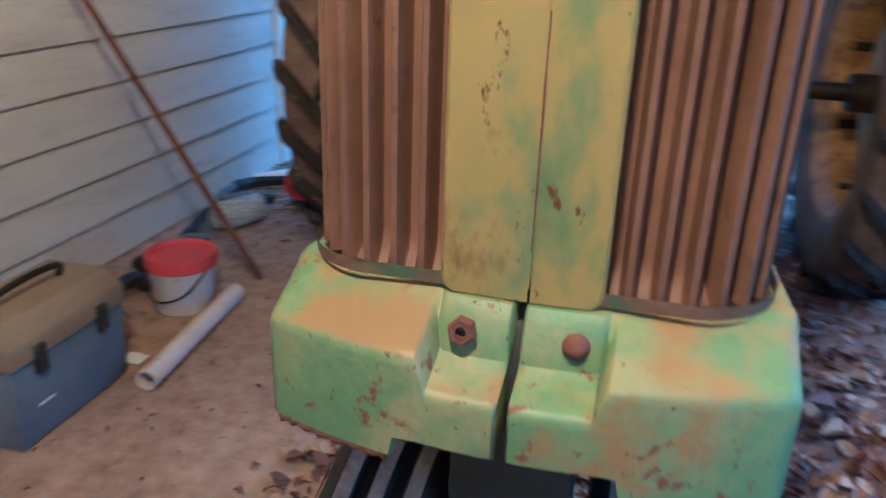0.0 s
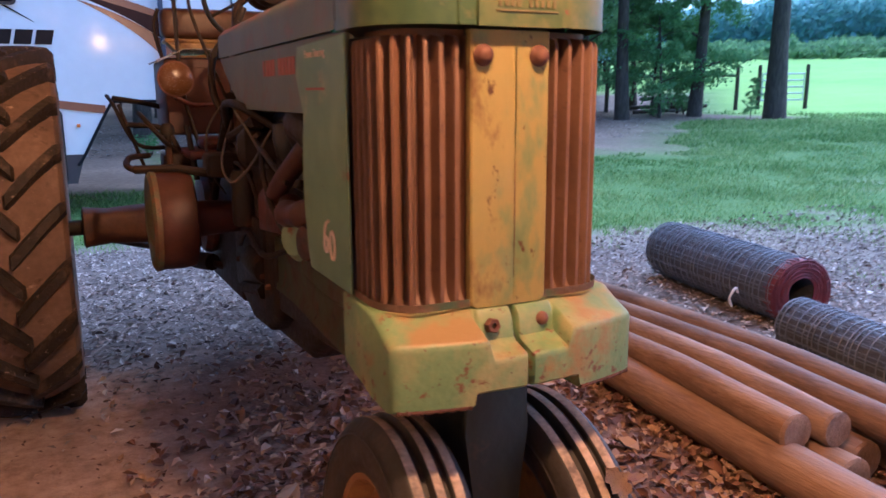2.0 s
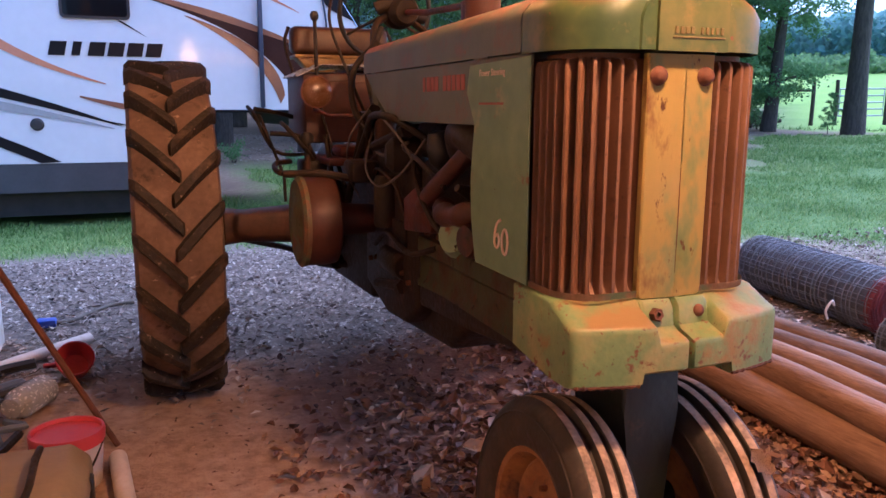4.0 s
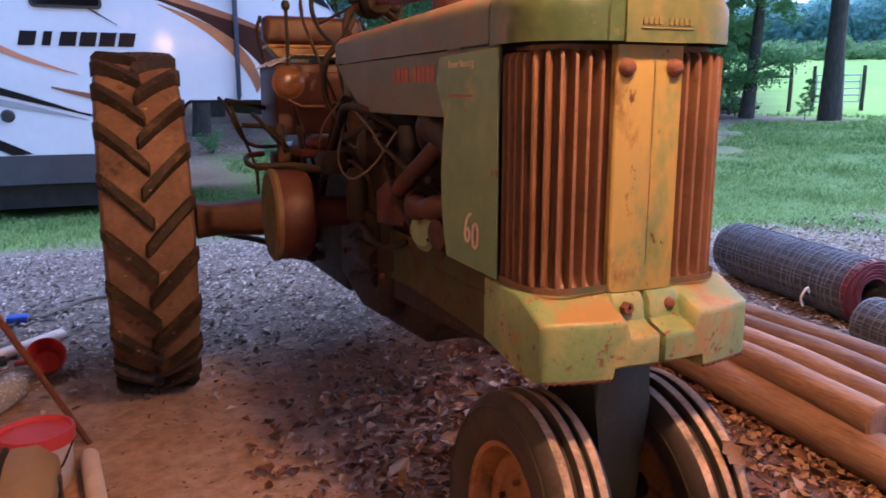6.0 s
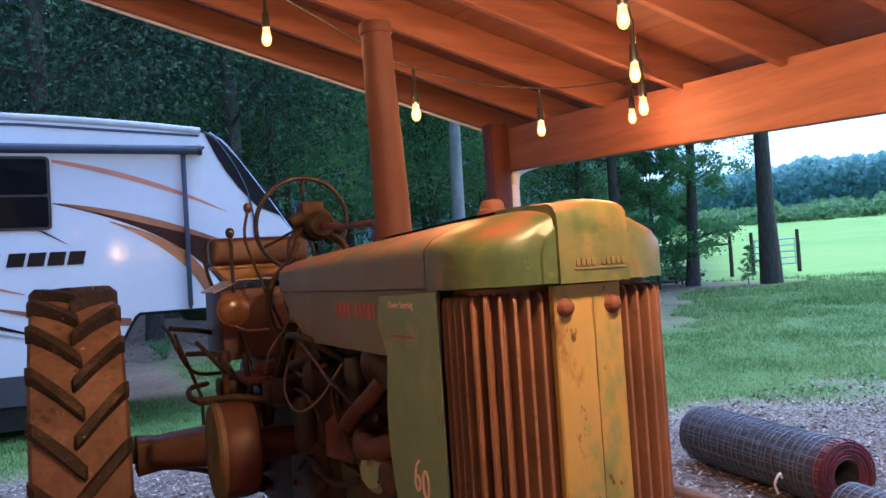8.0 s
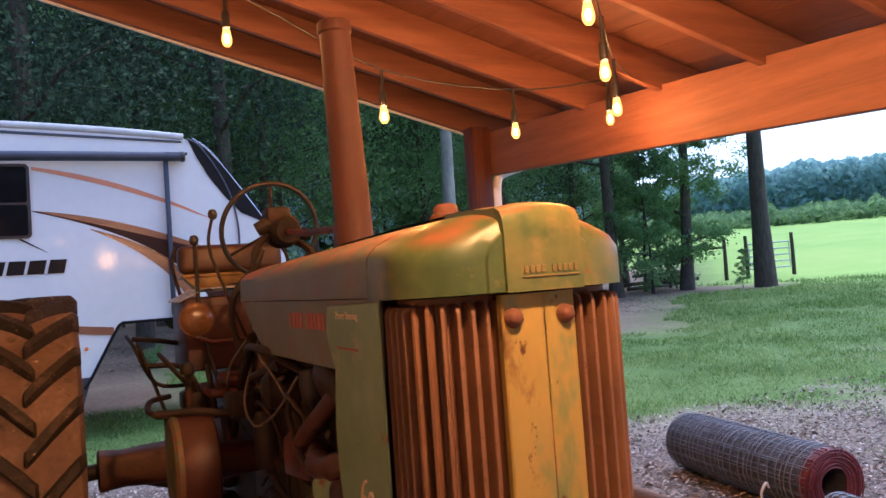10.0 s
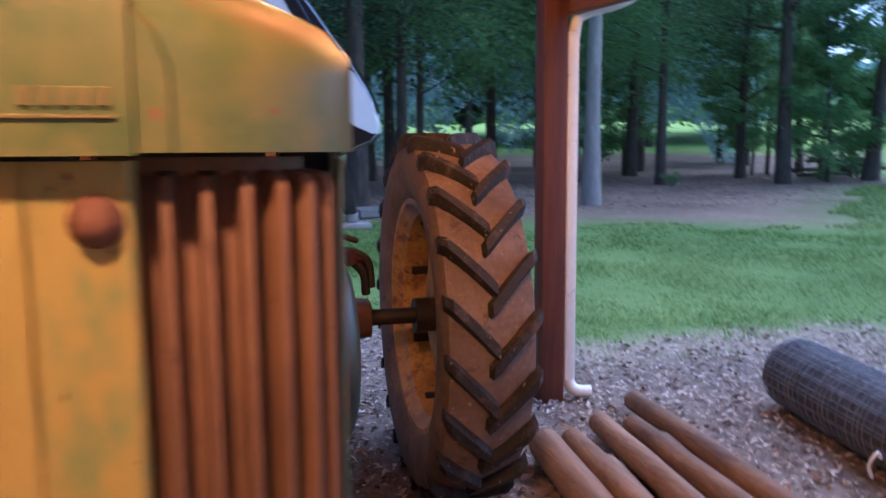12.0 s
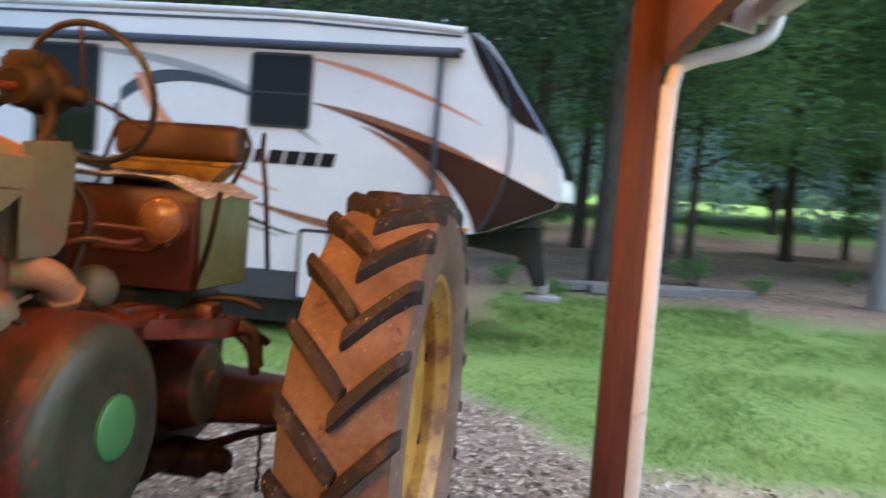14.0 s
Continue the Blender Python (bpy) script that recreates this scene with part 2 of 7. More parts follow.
M["plasticwrap"].node_tree.nodes["Principled BSDF"].inputs["Transmission Weight"].default_value = 0.45
M["plasticwrap"].node_tree.nodes["Principled BSDF"].inputs["IOR"].default_value = 1.2
M["cream"] = surf("cream_chalk_line", [(0.3, (0.60, 0.45, 0.34)), (0.7, (0.75, 0.6, 0.48))], scale=30, rough=0.9, bump=0.1)
M["decalred"] = surf("faded_red_decal", [(0.3, (0.238, 0.0612, 0.0408)), (0.6, (0.306, 0.0952, 0.0612)), (0.8, (0.272, 0.17, 0.122))], scale=20, rough=0.6, bump=0.05)
M["black"] = surf("black_paint", [(0.3, (0.010, 0.010, 0.011)), (0.7, (0.022, 0.021, 0.022))], scale=8, rough=0.4, bump=0.1)
M["cable"] = surf("dull_cable", [(0.3, (0.06, 0.05, 0.04)), (0.7, (0.15, 0.12, 0.09))], scale=20, rough=0.6, bump=0.1)
M["wood"] = surf("brown_stained_timber", [(0.3, (0.0548, 0.0121, 0.00408)), (0.5, (0.0949, 0.0225, 0.00752)), (0.7, (0.135, 0.0361, 0.0122))], scale=3.5, stretch=(8, 8, 0.6), rough=0.55, rough2=0.75,
                 bump=0.4, bscale=30, spots=[((0.03, 0.010, 0.006), 1.6, 0.66, 0.72), ((0.05, 0.018, 0.010), 4.0, 0.68, 0.74)])
M["beam"] = surf("stained_beam_timber", [(0.3, (0.132, 0.0467, 0.0218)), (0.5, (0.194, 0.0738, 0.0343)), (0.7, (0.246, 0.1, 0.0491))], scale=2.5, stretch=(8, 0.5, 8), rough=0.55, rough2=0.75, bump=0.3, bscale=20,
                 spots=[((0.12, 0.045, 0.022), 1.6, 0.72, 0.77)])
M["rafter"] = surf("stained_rafter_timber", [(0.3, (0.128, 0.0456, 0.0213)), (0.5, (0.187, 0.072, 0.0334)), (0.7, (0.238, 0.0976, 0.0479))], scale=2.5, stretch=(0.5, 8, 8), rough=0.55, rough2=0.75, bump=0.3, bscale=20)
M["deck"] = surf("stained_roof_boards", [(0.3, (0.0816, 0.0282, 0.0134)), (0.5, (0.119, 0.0435, 0.0201)), (0.7, (0.156, 0.0608, 0.0292))], scale=2.5, stretch=(6, 0.5, 6), rough=0.6, rough2=0.8, bump=0.3, bscale=20, piece=0.25)
M["roofing"] = surf("grey_roofing_metal", [(0.3, (0.25, 0.26, 0.27)), (0.7, (0.36, 0.37, 0.38))], scale=3, rough=0.4, metal=0.5, bump=0.1)
M["white_trim"] = surf("white_painted_trim", [(0.3, (0.62, 0.60, 0.57)), (0.7, (0.78, 0.77, 0.74))], scale=5, rough=0.4, rough2=0.6, bump=0.1, spots=[((0.4, 0.33, 0.27), 10, 0.62, 0.75)])
M["siding"] = surf("pale_painted_siding", [(0.3, (0.40, 0.365, 0.335)), (0.5, (0.50, 0.465, 0.435)), (0.7, (0.56, 0.53, 0.505))], scale=3, stretch=(1, 0.5, 3), rough=0.55, rough2=0.7, bump=0.15, bscale=50,
                   spots=[((0.40, 0.33, 0.27), 4, 0.60, 0.80)])
M["log"] = surf("peeled_log_wood", [(0.3, (0.085, 0.042, 0.022)), (0.5, (0.18, 0.10, 0.056)), (0.68, (0.29, 0.175, 0.105))], scale=3, stretch=(5, 0.5, 5), rough=0.6, rough2=0.85, bump=0.9, bscale=14, piece=0.3,
                spots=[((0.10, 0.05, 0.03), 3, 0.64, 0.74)])
M["wire"] = surf("weathered_fence_wire", [(0.3, (0.1, 0.11, 0.131)), (0.6, (0.194, 0.213, 0.25)), (0.8, (0.213, 0.163, 0.138))], scale=12, rough=0.4, rough2=0.6, metal=0.3, bump=0.2)
M["wirecore"] = surf("dark_wire_layers", [(0.3, (0.042, 0.0456, 0.0552)), (0.7, (0.132, 0.138, 0.156))], scale=20, stretch=(8, 1, 8), rough=0.5, rough2=0.8, metal=0.3, bump=1.0, bscale=40, dist=0.01)
M["redend"] = surf("dark_red_wire_end", [(0.3, (0.06, 0.008, 0.011)), (0.7, (0.16, 0.02, 0.024))], scale=14, rough=0.5, bump=0.8, bscale=40)
M["redplastic"] = surf("red_plastic", [(0.3, (0.36, 0.028, 0.032)), (0.7, (0.50, 0.05, 0.05))], scale=5, rough=0.35, rough2=0.5, bump=0.1)
M["whiteplastic"] = surf("scuffed_white_plastic", [(0.3, (0.52, 0.47, 0.45)), (0.7, (0.68, 0.63, 0.62))], scale=6, rough=0.4, bump=0.1, spots=[((0.33, 0.22, 0.16), 8, 0.60, 0.75)])
M["pvc"] = surf("dirty_pvc_pipe", [(0.3, (0.50, 0.40, 0.33)), (0.7, (0.68, 0.60, 0.54))], scale=7, rough=0.35, bump=0.1, spots=[((0.36, 0.16, 0.07), 8, 0.60, 0.70)])
M["toolblue"] = surf("slate_toolbox", [(0.3, (0.085, 0.105, 0.14)), (0.7, (0.14, 0.165, 0.20))], scale=5, rough=0.45, bump=0.15, spots=[((0.2, 0.15, 0.12), 12, 0.64, 0.74)])
M["tooltan"] = surf("tan_toolbox_lid", [(0.3, (0.17, 0.125, 0.075)), (0.7, (0.26, 0.195, 0.12))], scale=5, rough=0.5, bump=0.2)
M["paper"] = surf("white_paper", [(0.3, (0.62, 0.60, 0.58)), (0.7, (0.75, 0.73, 0.7))], rough=0.8, bump=0.2)
M["bluebit"] = surf("blue_plastic", [(0.3, (0.03, 0.06, 0.30)), (0.7, (0.05, 0.10, 0.45))], rough=0.4, bump=0.1)
M["rv_white"] = surf("glossy_white_gelcoat", [(0.3, (0.56, 0.57, 0.585)), (0.7, (0.64, 0.65, 0.665))], scale=1.2, rough=0.085, rough2=0.11, bump=0.02, bscale=3, spec=0.07)
M["rv_roof"] = surf("grey_rubber_roof_edge", [(0.3, (0.36, 0.37, 0.39)), (0.7, (0.50, 0.51, 0.53))], scale=4, rough=0.45, bump=0.1)
M["rv_navy"] = surf("navy_awning_fabric", [(0.3, (0.020, 0.026, 0.045)), (0.7, (0.04, 0.05, 0.08))], scale=6, rough=0.35, rough2=0.55, bump=0.15)
M["rv_black"] = surf("black_gelcoat", [(0.3, (0.008, 0.007, 0.008)), (0.7, (0.014, 0.012, 0.013))], scale=4, rough=0.3, rough2=0.4, bump=0.02, spec=0.1)
M["rv_brown"] = surf("dark_brown_decal", [(0.3, (0.0338, 0.0135, 0.0105)), (0.7, (0.0488, 0.0203, 0.015))], scale=4, rough=0.3, rough2=0.4, bump=0.02, spec=0.08)
M["rv_tan"] = surf("copper_brown_decal", [(0.3, (0.17, 0.068, 0.040)), (0.7, (0.23, 0.095, 0.055))], scale=4, rough=0.15, bump=0.02)
M["rv_copper"] = surf("copper_orange_decal", [(0.3, (0.45, 0.16, 0.08)), (0.7, (0.55, 0.22, 0.12))], scale=4, rough=0.15, bump=0.02)
M["rv_silver"] = surf("silver_grey_decal", [(0.3, (0.24, 0.24, 0.25)), (0.7, (0.32, 0.32, 0.34))], scale=4, rough=0.15, bump=0.02)
M["rv_skirt"] = surf("dark_lower_skirt", [(0.3, (0.028, 0.030, 0.038)), (0.7, (0.05, 0.052, 0.062))], scale=4, rough=0.3, bump=0.1)
M["rv_under"] = surf("grimy_underbody", [(0.3, (0.010, 0.010, 0.010)), (0.7, (0.03, 0.027, 0.024))], scale=5, rough=0.8, bump=0.3)
M["glass"] = surf("dark_tinted_glass", [(0.3, (0.006, 0.006, 0.007)), (0.7, (0.010, 0.010, 0.011))], scale=2, rough=0.03, rough2=0.05, bump=0, spec=0.12)
M["amber"] = surf("amber_marker_lens", [(0.3, (0.55, 0.13, 0.02)), (0.7, (0.7, 0.2, 0.03))], rough=0.2, bump=0.05)
M["bark"] = surf("furrowed_bark", [(0.3, (0.030, 0.023, 0.017)), (0.5, (0.070, 0.053, 0.040)), (0.7, (0.125, 0.096, 0.075))], scale=3, stretch=(5, 5, 1), rough=0.85, rough2=1.0, bump=0.9, bscale=9, dist=0.02)
M["palebark"] = surf("pale_grey_bark", [(0.3, (0.18, 0.157, 0.138)), (0.5, (0.265, 0.236, 0.21)), (0.7, (0.36, 0.325, 0.288))], scale=2.5, stretch=(3, 3, 1), rough=0.8, bump=0.6, bscale=10, dist=0.01)
M["leaf"] = leafy("broad_leaves", [(0.2, (0.093, 0.186, 0.0715)), (0.5, (0.151, 0.279, 0.104)), (0.8, (0.229, 0.365, 0.136))], trans=0.45, island=0.28)
M["needle"] = leafy("dark_needles", [(0.30, (0.0191, 0.0344, 0.0229)), (0.47, (0.0439, 0.0763, 0.0458)), (0.60, (0.0782, 0.122, 0.0668)), (0.72, (0.12, 0.162, 0.084))], trans=0.4, size=0.42, island=0.22)
# distance haze is put into these leaf colours, paler and bluer
M["hazeleaf"] = leafy("haze_paled_leaves", [(0.2, (0.264, 0.418, 0.402)), (0.5, (0.295, 0.461, 0.425)), (0.8, (0.338, 0.515, 0.438))], trans=0.5)
# pale green shrub leaves, their colour lifted further to show haze
M["shrub"] = leafy("haze_lightened_shrub_leaves", [(0.2, (0.144, 0.24, 0.102)), (0.5, (0.186, 0.294, 0.12)), (0.8, (0.228, 0.342, 0.138))], trans=0.5)
M["grass"] = leafy("grass_blades", [(0.25, (0.0765, 0.152, 0.0368)), (0.5, (0.18, 0.29, 0.0782)), (0.75, (0.369, 0.442, 0.175))], trans=0.45)
M["chips"] = surf("wood_chips_and_leaves", [(0.2, (0.121, 0.093, 0.0775)), (0.45, (0.233, 0.186, 0.155)), (0.65, (0.345, 0.288, 0.242)), (0.85, (0.484, 0.423, 0.365))], scale=2, rough=0.75, rough2=0.95, bump=0.2, island=0.9)
M["deadleaf"] = surf("dead_brown_leaves", [(0.2, (0.0708, 0.029, 0.0174)), (0.5, (0.165, 0.0718, 0.0406)), (0.8, (0.342, 0.214, 0.123))], scale=2, rough=0.6, rough2=0.85, bump=0.2, island=0.9)
M["rail"] = surf("grimy_green_rail", [(0.3, (0.055, 0.065, 0.033)), (0.5, (0.085, 0.105, 0.05)), (0.7, (0.13, 0.15, 0.075))], scale=4, rough=0.45, rough2=0.75, bump=0.35, bscale=60,
                 spots=[((0.10, 0.05, 0.024), 5, 0.44, 0.62), ((0.15, 0.062, 0.024), 14, 0.56, 0.66), ((0.03, 0.018, 0.012), 24, 0.60, 0.68)])
M["oldboard"] = surf("weathered_grey_board", [(0.3, (0.124, 0.118, 0.112)), (0.7, (0.211, 0.198, 0.186))], scale=3, stretch=(0.5, 6, 6), rough=0.8, bump=0.4)
M["galv"] = surf("galvanised_tube", [(0.3, (0.38, 0.39, 0.40)), (0.7, (0.52, 0.53, 0.54))], scale=8, rough=0.5, metal=0.2, bump=0.1)


def glow(name, colour, strength):
    m = bpy.data.materials.new(name)
    m.use_nodes = True
    p = m.node_tree.nodes["Principled BSDF"]
    p.inputs["Base Color"].default_value = (0.9, 0.7, 0.4, 1)
    p.inputs["Roughness"].default_value = 0.2
    p.inputs["Emission Color"].default_value = colour
    p.inputs["Emission Strength"].default_value = strength
    return m


M["filament"] = glow("glowing_filament", BULB_COLOUR, BULB_POWER)


def bulb_glass():
    """Thin amber glass that glows a little and lets the filament's light through."""
    m = bpy.data.materials.new("amber_bulb_glass")
    m.use_nodes = True
    nt = m.node_tree
    e = nt.nodes.new("ShaderNodeEmission")
    e.inputs["Color"].default_value = (1.0, 0.36, 0.045, 1)
    e.inputs["Strength"].default_value = 3.4
    t = nt.nodes.new("ShaderNodeBsdfTransparent")
    mx = nt.nodes.new("ShaderNodeMixShader")
    mx.inputs[0].default_value = 0.4
    nt.links.new(t.outputs[0], mx.inputs[1])
    nt.links.new(e.outputs[0], mx.inputs[2])
    nt.links.new(mx.outputs[0], nt.nodes["Material Output"].inputs["Surface"])
    return m


M["pendant"] = glow("glowing_pendant_bulb", PENDANT_COLOUR, PENDANT_POWER)
M["bulb"] = bulb_glass()

# ---- mesh helpers ----
PLACE = {}


def finish(bm, sharp=38.0):
    bmesh.ops.recalc_face_normals(bm, faces=bm.faces)
    for f in bm.faces:
        f.smooth = True
    lim = radians(sharp)
    for e in bm.edges:
        e.smooth = not (len(e.link_faces) == 2 and e.calc_face_angle(0) > lim)


def to_object(name, bm, mat, base):
    finish(bm)
    lo = [min(v.co[k] for v in bm.verts) for k in range(3)]
    hi = [max(v.co[k] for v in bm.verts) for k in range(3)]
    c = Vector(((lo[0] + hi[0]) / 2, (lo[1] + hi[1]) / 2, lo[2] if base else (lo[2] + hi[2]) / 2))
    bmesh.ops.translate(bm, verts=bm.verts, vec=-c)
    me = bpy.data.meshes.new(name)
    bm.to_mesh(me)
    bm.free()
    me.materials.append(M[mat])
    ob = new(name, me)
    ob.location = c
    PLACE[ob] = c
    return ob


def thing(name, bm, mat, label, category, group="", kind=""):
    return tagged(to_object(name, bm, mat, True), label, category, group, kind)


def root(name, at, label, category, group="", kind=""):
    ob = new(name)
    ob.location = at
    ob.empty_display_size = 0.1
    PLACE[ob] = Vector(at)
    return tagged(ob, label, category, group, kind)


def part(name, bm, mat, parent, label=""):
    ob = to_object(name, bm, mat, False)
    ob.parent = parent
    ob.matrix_parent_inverse = Matrix.Translation(-PLACE[parent])
    return tagged(ob, label)


def B():
    return bmesh.new()


def bevel(bm, edges, w, seg=2):
    if w:
        bmesh.ops.bevel(bm, geom=edges, offset=w, segments=seg, affect="EDGES", profile=0.5)


def box(bm, lo, hi, w=0.0, seg=2, m=None):
    """A box between two corners, with bevelled edges."""
    c = [(a + b) / 2 for a, b in zip(lo, hi)]
    s = [abs(b - a) for a, b in zip(lo, hi)]
    r = bmesh.ops.create_cube(bm, size=1.0, matrix=(m or Matrix()) @ Matrix.Translation(c) @ Matrix.Diagonal((*s, 1)))
    if w:
        es = {e for v in r["verts"] for e in v.link_edges}
        bevel(bm, list(es), w, seg)
    return bm


def frame_axes(d):
    d = Vector(d).normalized()
    u = d.orthogonal().normalized()
    return u, d.cross(u)


def tube(bm, pts, r, seg=10, caps=True):
    """A round bar along points; r is one radius or one for each point."""
    pts = [Vector(p) for p in pts]
    n = len(pts)
    rr = r if isinstance(r, (list, tuple)) else [r] * n
    rings = []
    u = None
    for k, p in enumerate(pts):
        d = (pts[min(k + 1, n - 1)] - pts[max(k - 1, 0)]).normalized()
        if u is None:
            u = d.orthogonal().normalized()
        u = (u - d * u.dot(d)).normalized()
        v = d.cross(u)
        rings.append([bm.verts.new(p + (u * math.cos(a) + v * math.sin(a)) * rr[k]) for a in (2 * math.pi * j / seg for j in range(seg))])
    for a, b in zip(rings, rings[1:]):
        for j in range(seg):
            bm.faces.new((a[j], a[(j + 1) % seg], b[(j + 1) % seg], b[j]))
    if caps:
        bm.faces.new(rings[0][::-1])
        bm.faces.new(rings[-1])
    return bm


def curve_pts(pts, n=8):
    """A smooth line (Catmull-Rom) through points."""
    P = [Vector(p) for p in pts]
    P = [P[0] * 2 - P[1]] + P + [P[-1] * 2 - P[-2]]
    out = []
    for i in range(1, len(P) - 2):
        for k in range(n):
            t = k / n
            a, b, c, d = P[i - 1], P[i], P[i + 1], P[i + 2]
            out.append(0.5 * ((2 * b) + (c - a) * t + (2 * a - 5 * b + 4 * c - d) * t * t + (3 * b - a - 3 * c + d) * t ** 3))
    out.append(P[-2])
    return out


def lathe(bm, prof, centre, axis, seg=40, closed=False):
    """Turns (radius, distance along the axis) pairs about an axis through centre."""
    axis = Vector(axis).normalized()
    u, v = frame_axes(axis)
    c = Vector(centre)
    rings = []
    for r, h in prof:
        if r < 1e-5:
            rings.append([bm.verts.new(c + axis * h)])
        else:
            rings.append([bm.verts.new(c + axis * h + (u * math.cos(a) + v * math.sin(a)) * r) for a in (2 * math.pi * j / seg for j in range(seg))])
    pairs = list(zip(rings, rings[1:])) + ([(rings[-1], rings[0])] if closed else [])
    for a, b in pairs:
        for j in range(seg):
            q = [a[j % len(a)], a[(j + 1) % len(a)], b[(j + 1) % len(b)], b[j % len(b)]]
            q = [x for i, x in enumerate(q) if x not in q[:i]]
            if len(q) > 2:
                bm.faces.new(q)
    return bm


def prism(bm, pts, a, b, axis="x", w=0.0, seg=2):
    """A flat outline drawn in the two other axes, from a to b along the axis."""
    def at(p, h):
        return {"x": (h, p[0], p[1]), "y": (p[0], h, p[1]), "z": (p[0], p[1], h)}[axis]
    A = [bm.verts.new(at(p, a)) for p in pts]
    Bv = [bm.verts.new(at(p, b)) for p in pts]
    n = len(pts)
    fs = [bm.faces.new(A[::-1]), bm.faces.new(Bv)]
    for k in range(n):
        fs.append(bm.faces.new((A[k], A[(k + 1) % n], Bv[(k + 1) % n], Bv[k])))
    if w:
        bevel(bm, list({e for f in fs for e in f.edges}), w, seg)
    return bm


def strip(bm, rows):
    """A sheet through rows of points."""
    V = [[bm.verts.new(p) for p in row] for row in rows]
    for a, b in zip(V, V[1:]):
        for k in range(len(a) - 1):
            bm.faces.new((a[k], a[k + 1], b[k + 1], b[k]))
    return V


# ---- ground ----


def rise(x, y):
    """Height of the ground: level by the shed, a slow rise, then the far slope."""
    r = math.hypot(x, y - 1.0)
    z = 0.0
    if r > 7:
        z += 0.025 * (min(r, 40) - 7)
    if r > 40:
        z += 0.075 * (min(r, 125) - 40)
    if r > 125:
        z += 0.10 * (min(r, 420) - 125)
    return z


def ground_material():
    m = bpy.data.materials.new("yard_ground")
    m.use_nodes = True
    nt = m.node_tree
    N, L = nt.nodes.new, nt.links.new
    p = nt.nodes["Principled BSDF"]
    tc = N("ShaderNodeTexCoord")
    sx = N("ShaderNodeSeparateXYZ")
    L(tc.outputs["Object"], sx.inputs[0])

    def val(v, sock):
        if isinstance(v, (int, float)):
            sock.default_value = v
        else:
            L(v, sock)

    def op(kind, a, b=0.0, c=0.0):
        n = N("ShaderNodeMath"); n.operation = kind
        val(a, n.inputs[0]); val(b, n.inputs[1])
        if kind == "MULTIPLY_ADD":
            val(c, n.inputs[2])
        return n.outputs[0]

    def noise_at(scale, detail=6.0, rough=0.6):
        n = N("ShaderNodeTexNoise")
        n.inputs["Scale"].default_value, n.inputs["Detail"].default_value, n.inputs["Roughness"].default_value = scale, detail, rough
        L(tc.outputs["Object"], n.inputs["Vector"])
        return n.outputs["Fac"]

    def step(v, lo, hi):
        n = N("ShaderNodeMapRange")
        n.interpolation_type = "SMOOTHSTEP"
        val(v, n.inputs["Value"])
        n.inputs["From Min"].default_value, n.inputs["From Max"].default_value = lo, hi
        return n.outputs[0]

    def ramp(f, stops):
        n = N("ShaderNodeValToRGB")
        el = n.color_ramp.elements
        while len(el) < len(stops):
            el.new(0.5)
        for k, (pos, c) in enumerate(stops):
            el[k].position, el[k].color = pos, rgba(c)
        L(f, n.inputs["Fac"])
        return n.outputs["Color"]

    def mix(f, a, b):
        n = N("ShaderNodeMix"); n.data_type = "RGBA"
        L(f, n.inputs[0]); L(a, n.inputs[6]); L(b, n.inputs[7])
        return n.outputs[2]

    x, y = sx.outputs[0], sx.outputs[1]
    big, mid, fine, grit = noise_at(0.35), noise_at(2.2), noise_at(14.0), noise_at(60.0, 4.0)
    far = noise_at(0.06)
    dirt = ramp(op("MULTIPLY_ADD", fine, 0.5, op("MULTIPLY", mid, 0.5)), [(0.32, (0.14, 0.088, 0.060)), (0.48, (0.31, 0.208, 0.145)), (0.66, (0.46, 0.33, 0.24))])
    mulch = ramp(op("MULTIPLY_ADD", grit, 0.55, op("MULTIPLY", fine, 0.45)), [(0.32, (0.08, 0.063, 0.053)), (0.5, (0.18, 0.146, 0.124)), (0.66, (0.30, 0.25, 0.217))])
    lawn = ramp(op("MULTIPLY_ADD", grit, 0.45, op("MULTIPLY_ADD", fine, 0.25, op("MULTIPLY", big, 0.3))), [(0.36, (0.045, 0.085, 0.022)), (0.5, (0.115, 0.19, 0.05)), (0.62, (0.22, 0.28, 0.095))])
    litter = ramp(op("MULTIPLY_ADD", fine, 0.5, op("MULTIPLY", big, 0.5)), [(0.3, (0.092, 0.066, 0.047)), (0.5, (0.19, 0.138, 0.10)), (0.7, (0.32, 0.245, 0.18))])
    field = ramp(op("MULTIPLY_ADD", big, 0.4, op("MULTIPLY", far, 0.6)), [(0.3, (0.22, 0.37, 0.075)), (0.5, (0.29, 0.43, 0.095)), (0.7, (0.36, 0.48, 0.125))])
    jig = op("MULTIPLY_ADD", mid, 1.6, op("MULTIPLY_ADD", big, 1.4, -1.5))
    # dirt under the roof, chips outside it
    edge_y = op("ADD", y, op("MULTIPLY", jig, 0.9))
    edge_x = op("ADD", x, op("MULTIPLY", jig, 0.6))
    out = op("MAXIMUM", step(edge_y, 2.9, 3.9), step(edge_x, 1.7, 2.7))
    # dark leaf mould where the leaves have lain beside the front wheels
    mould = ramp(op("MULTIPLY_ADD", grit, 0.4, op("MULTIPLY_ADD", fine, 0.3, op("MULTIPLY", mid, 0.3))), [(0.34, (0.078, 0.044, 0.031)), (0.5, (0.172, 0.100, 0.071)), (0.64, (0.30, 0.19, 0.14))])
    lain = op("MULTIPLY", op("MULTIPLY", step(edge_x, -0.75, -0.15), step(edge_y, 0.1, 0.9)), 0.9)
    col = mix(out, mix(lain, dirt, mould), mulch)
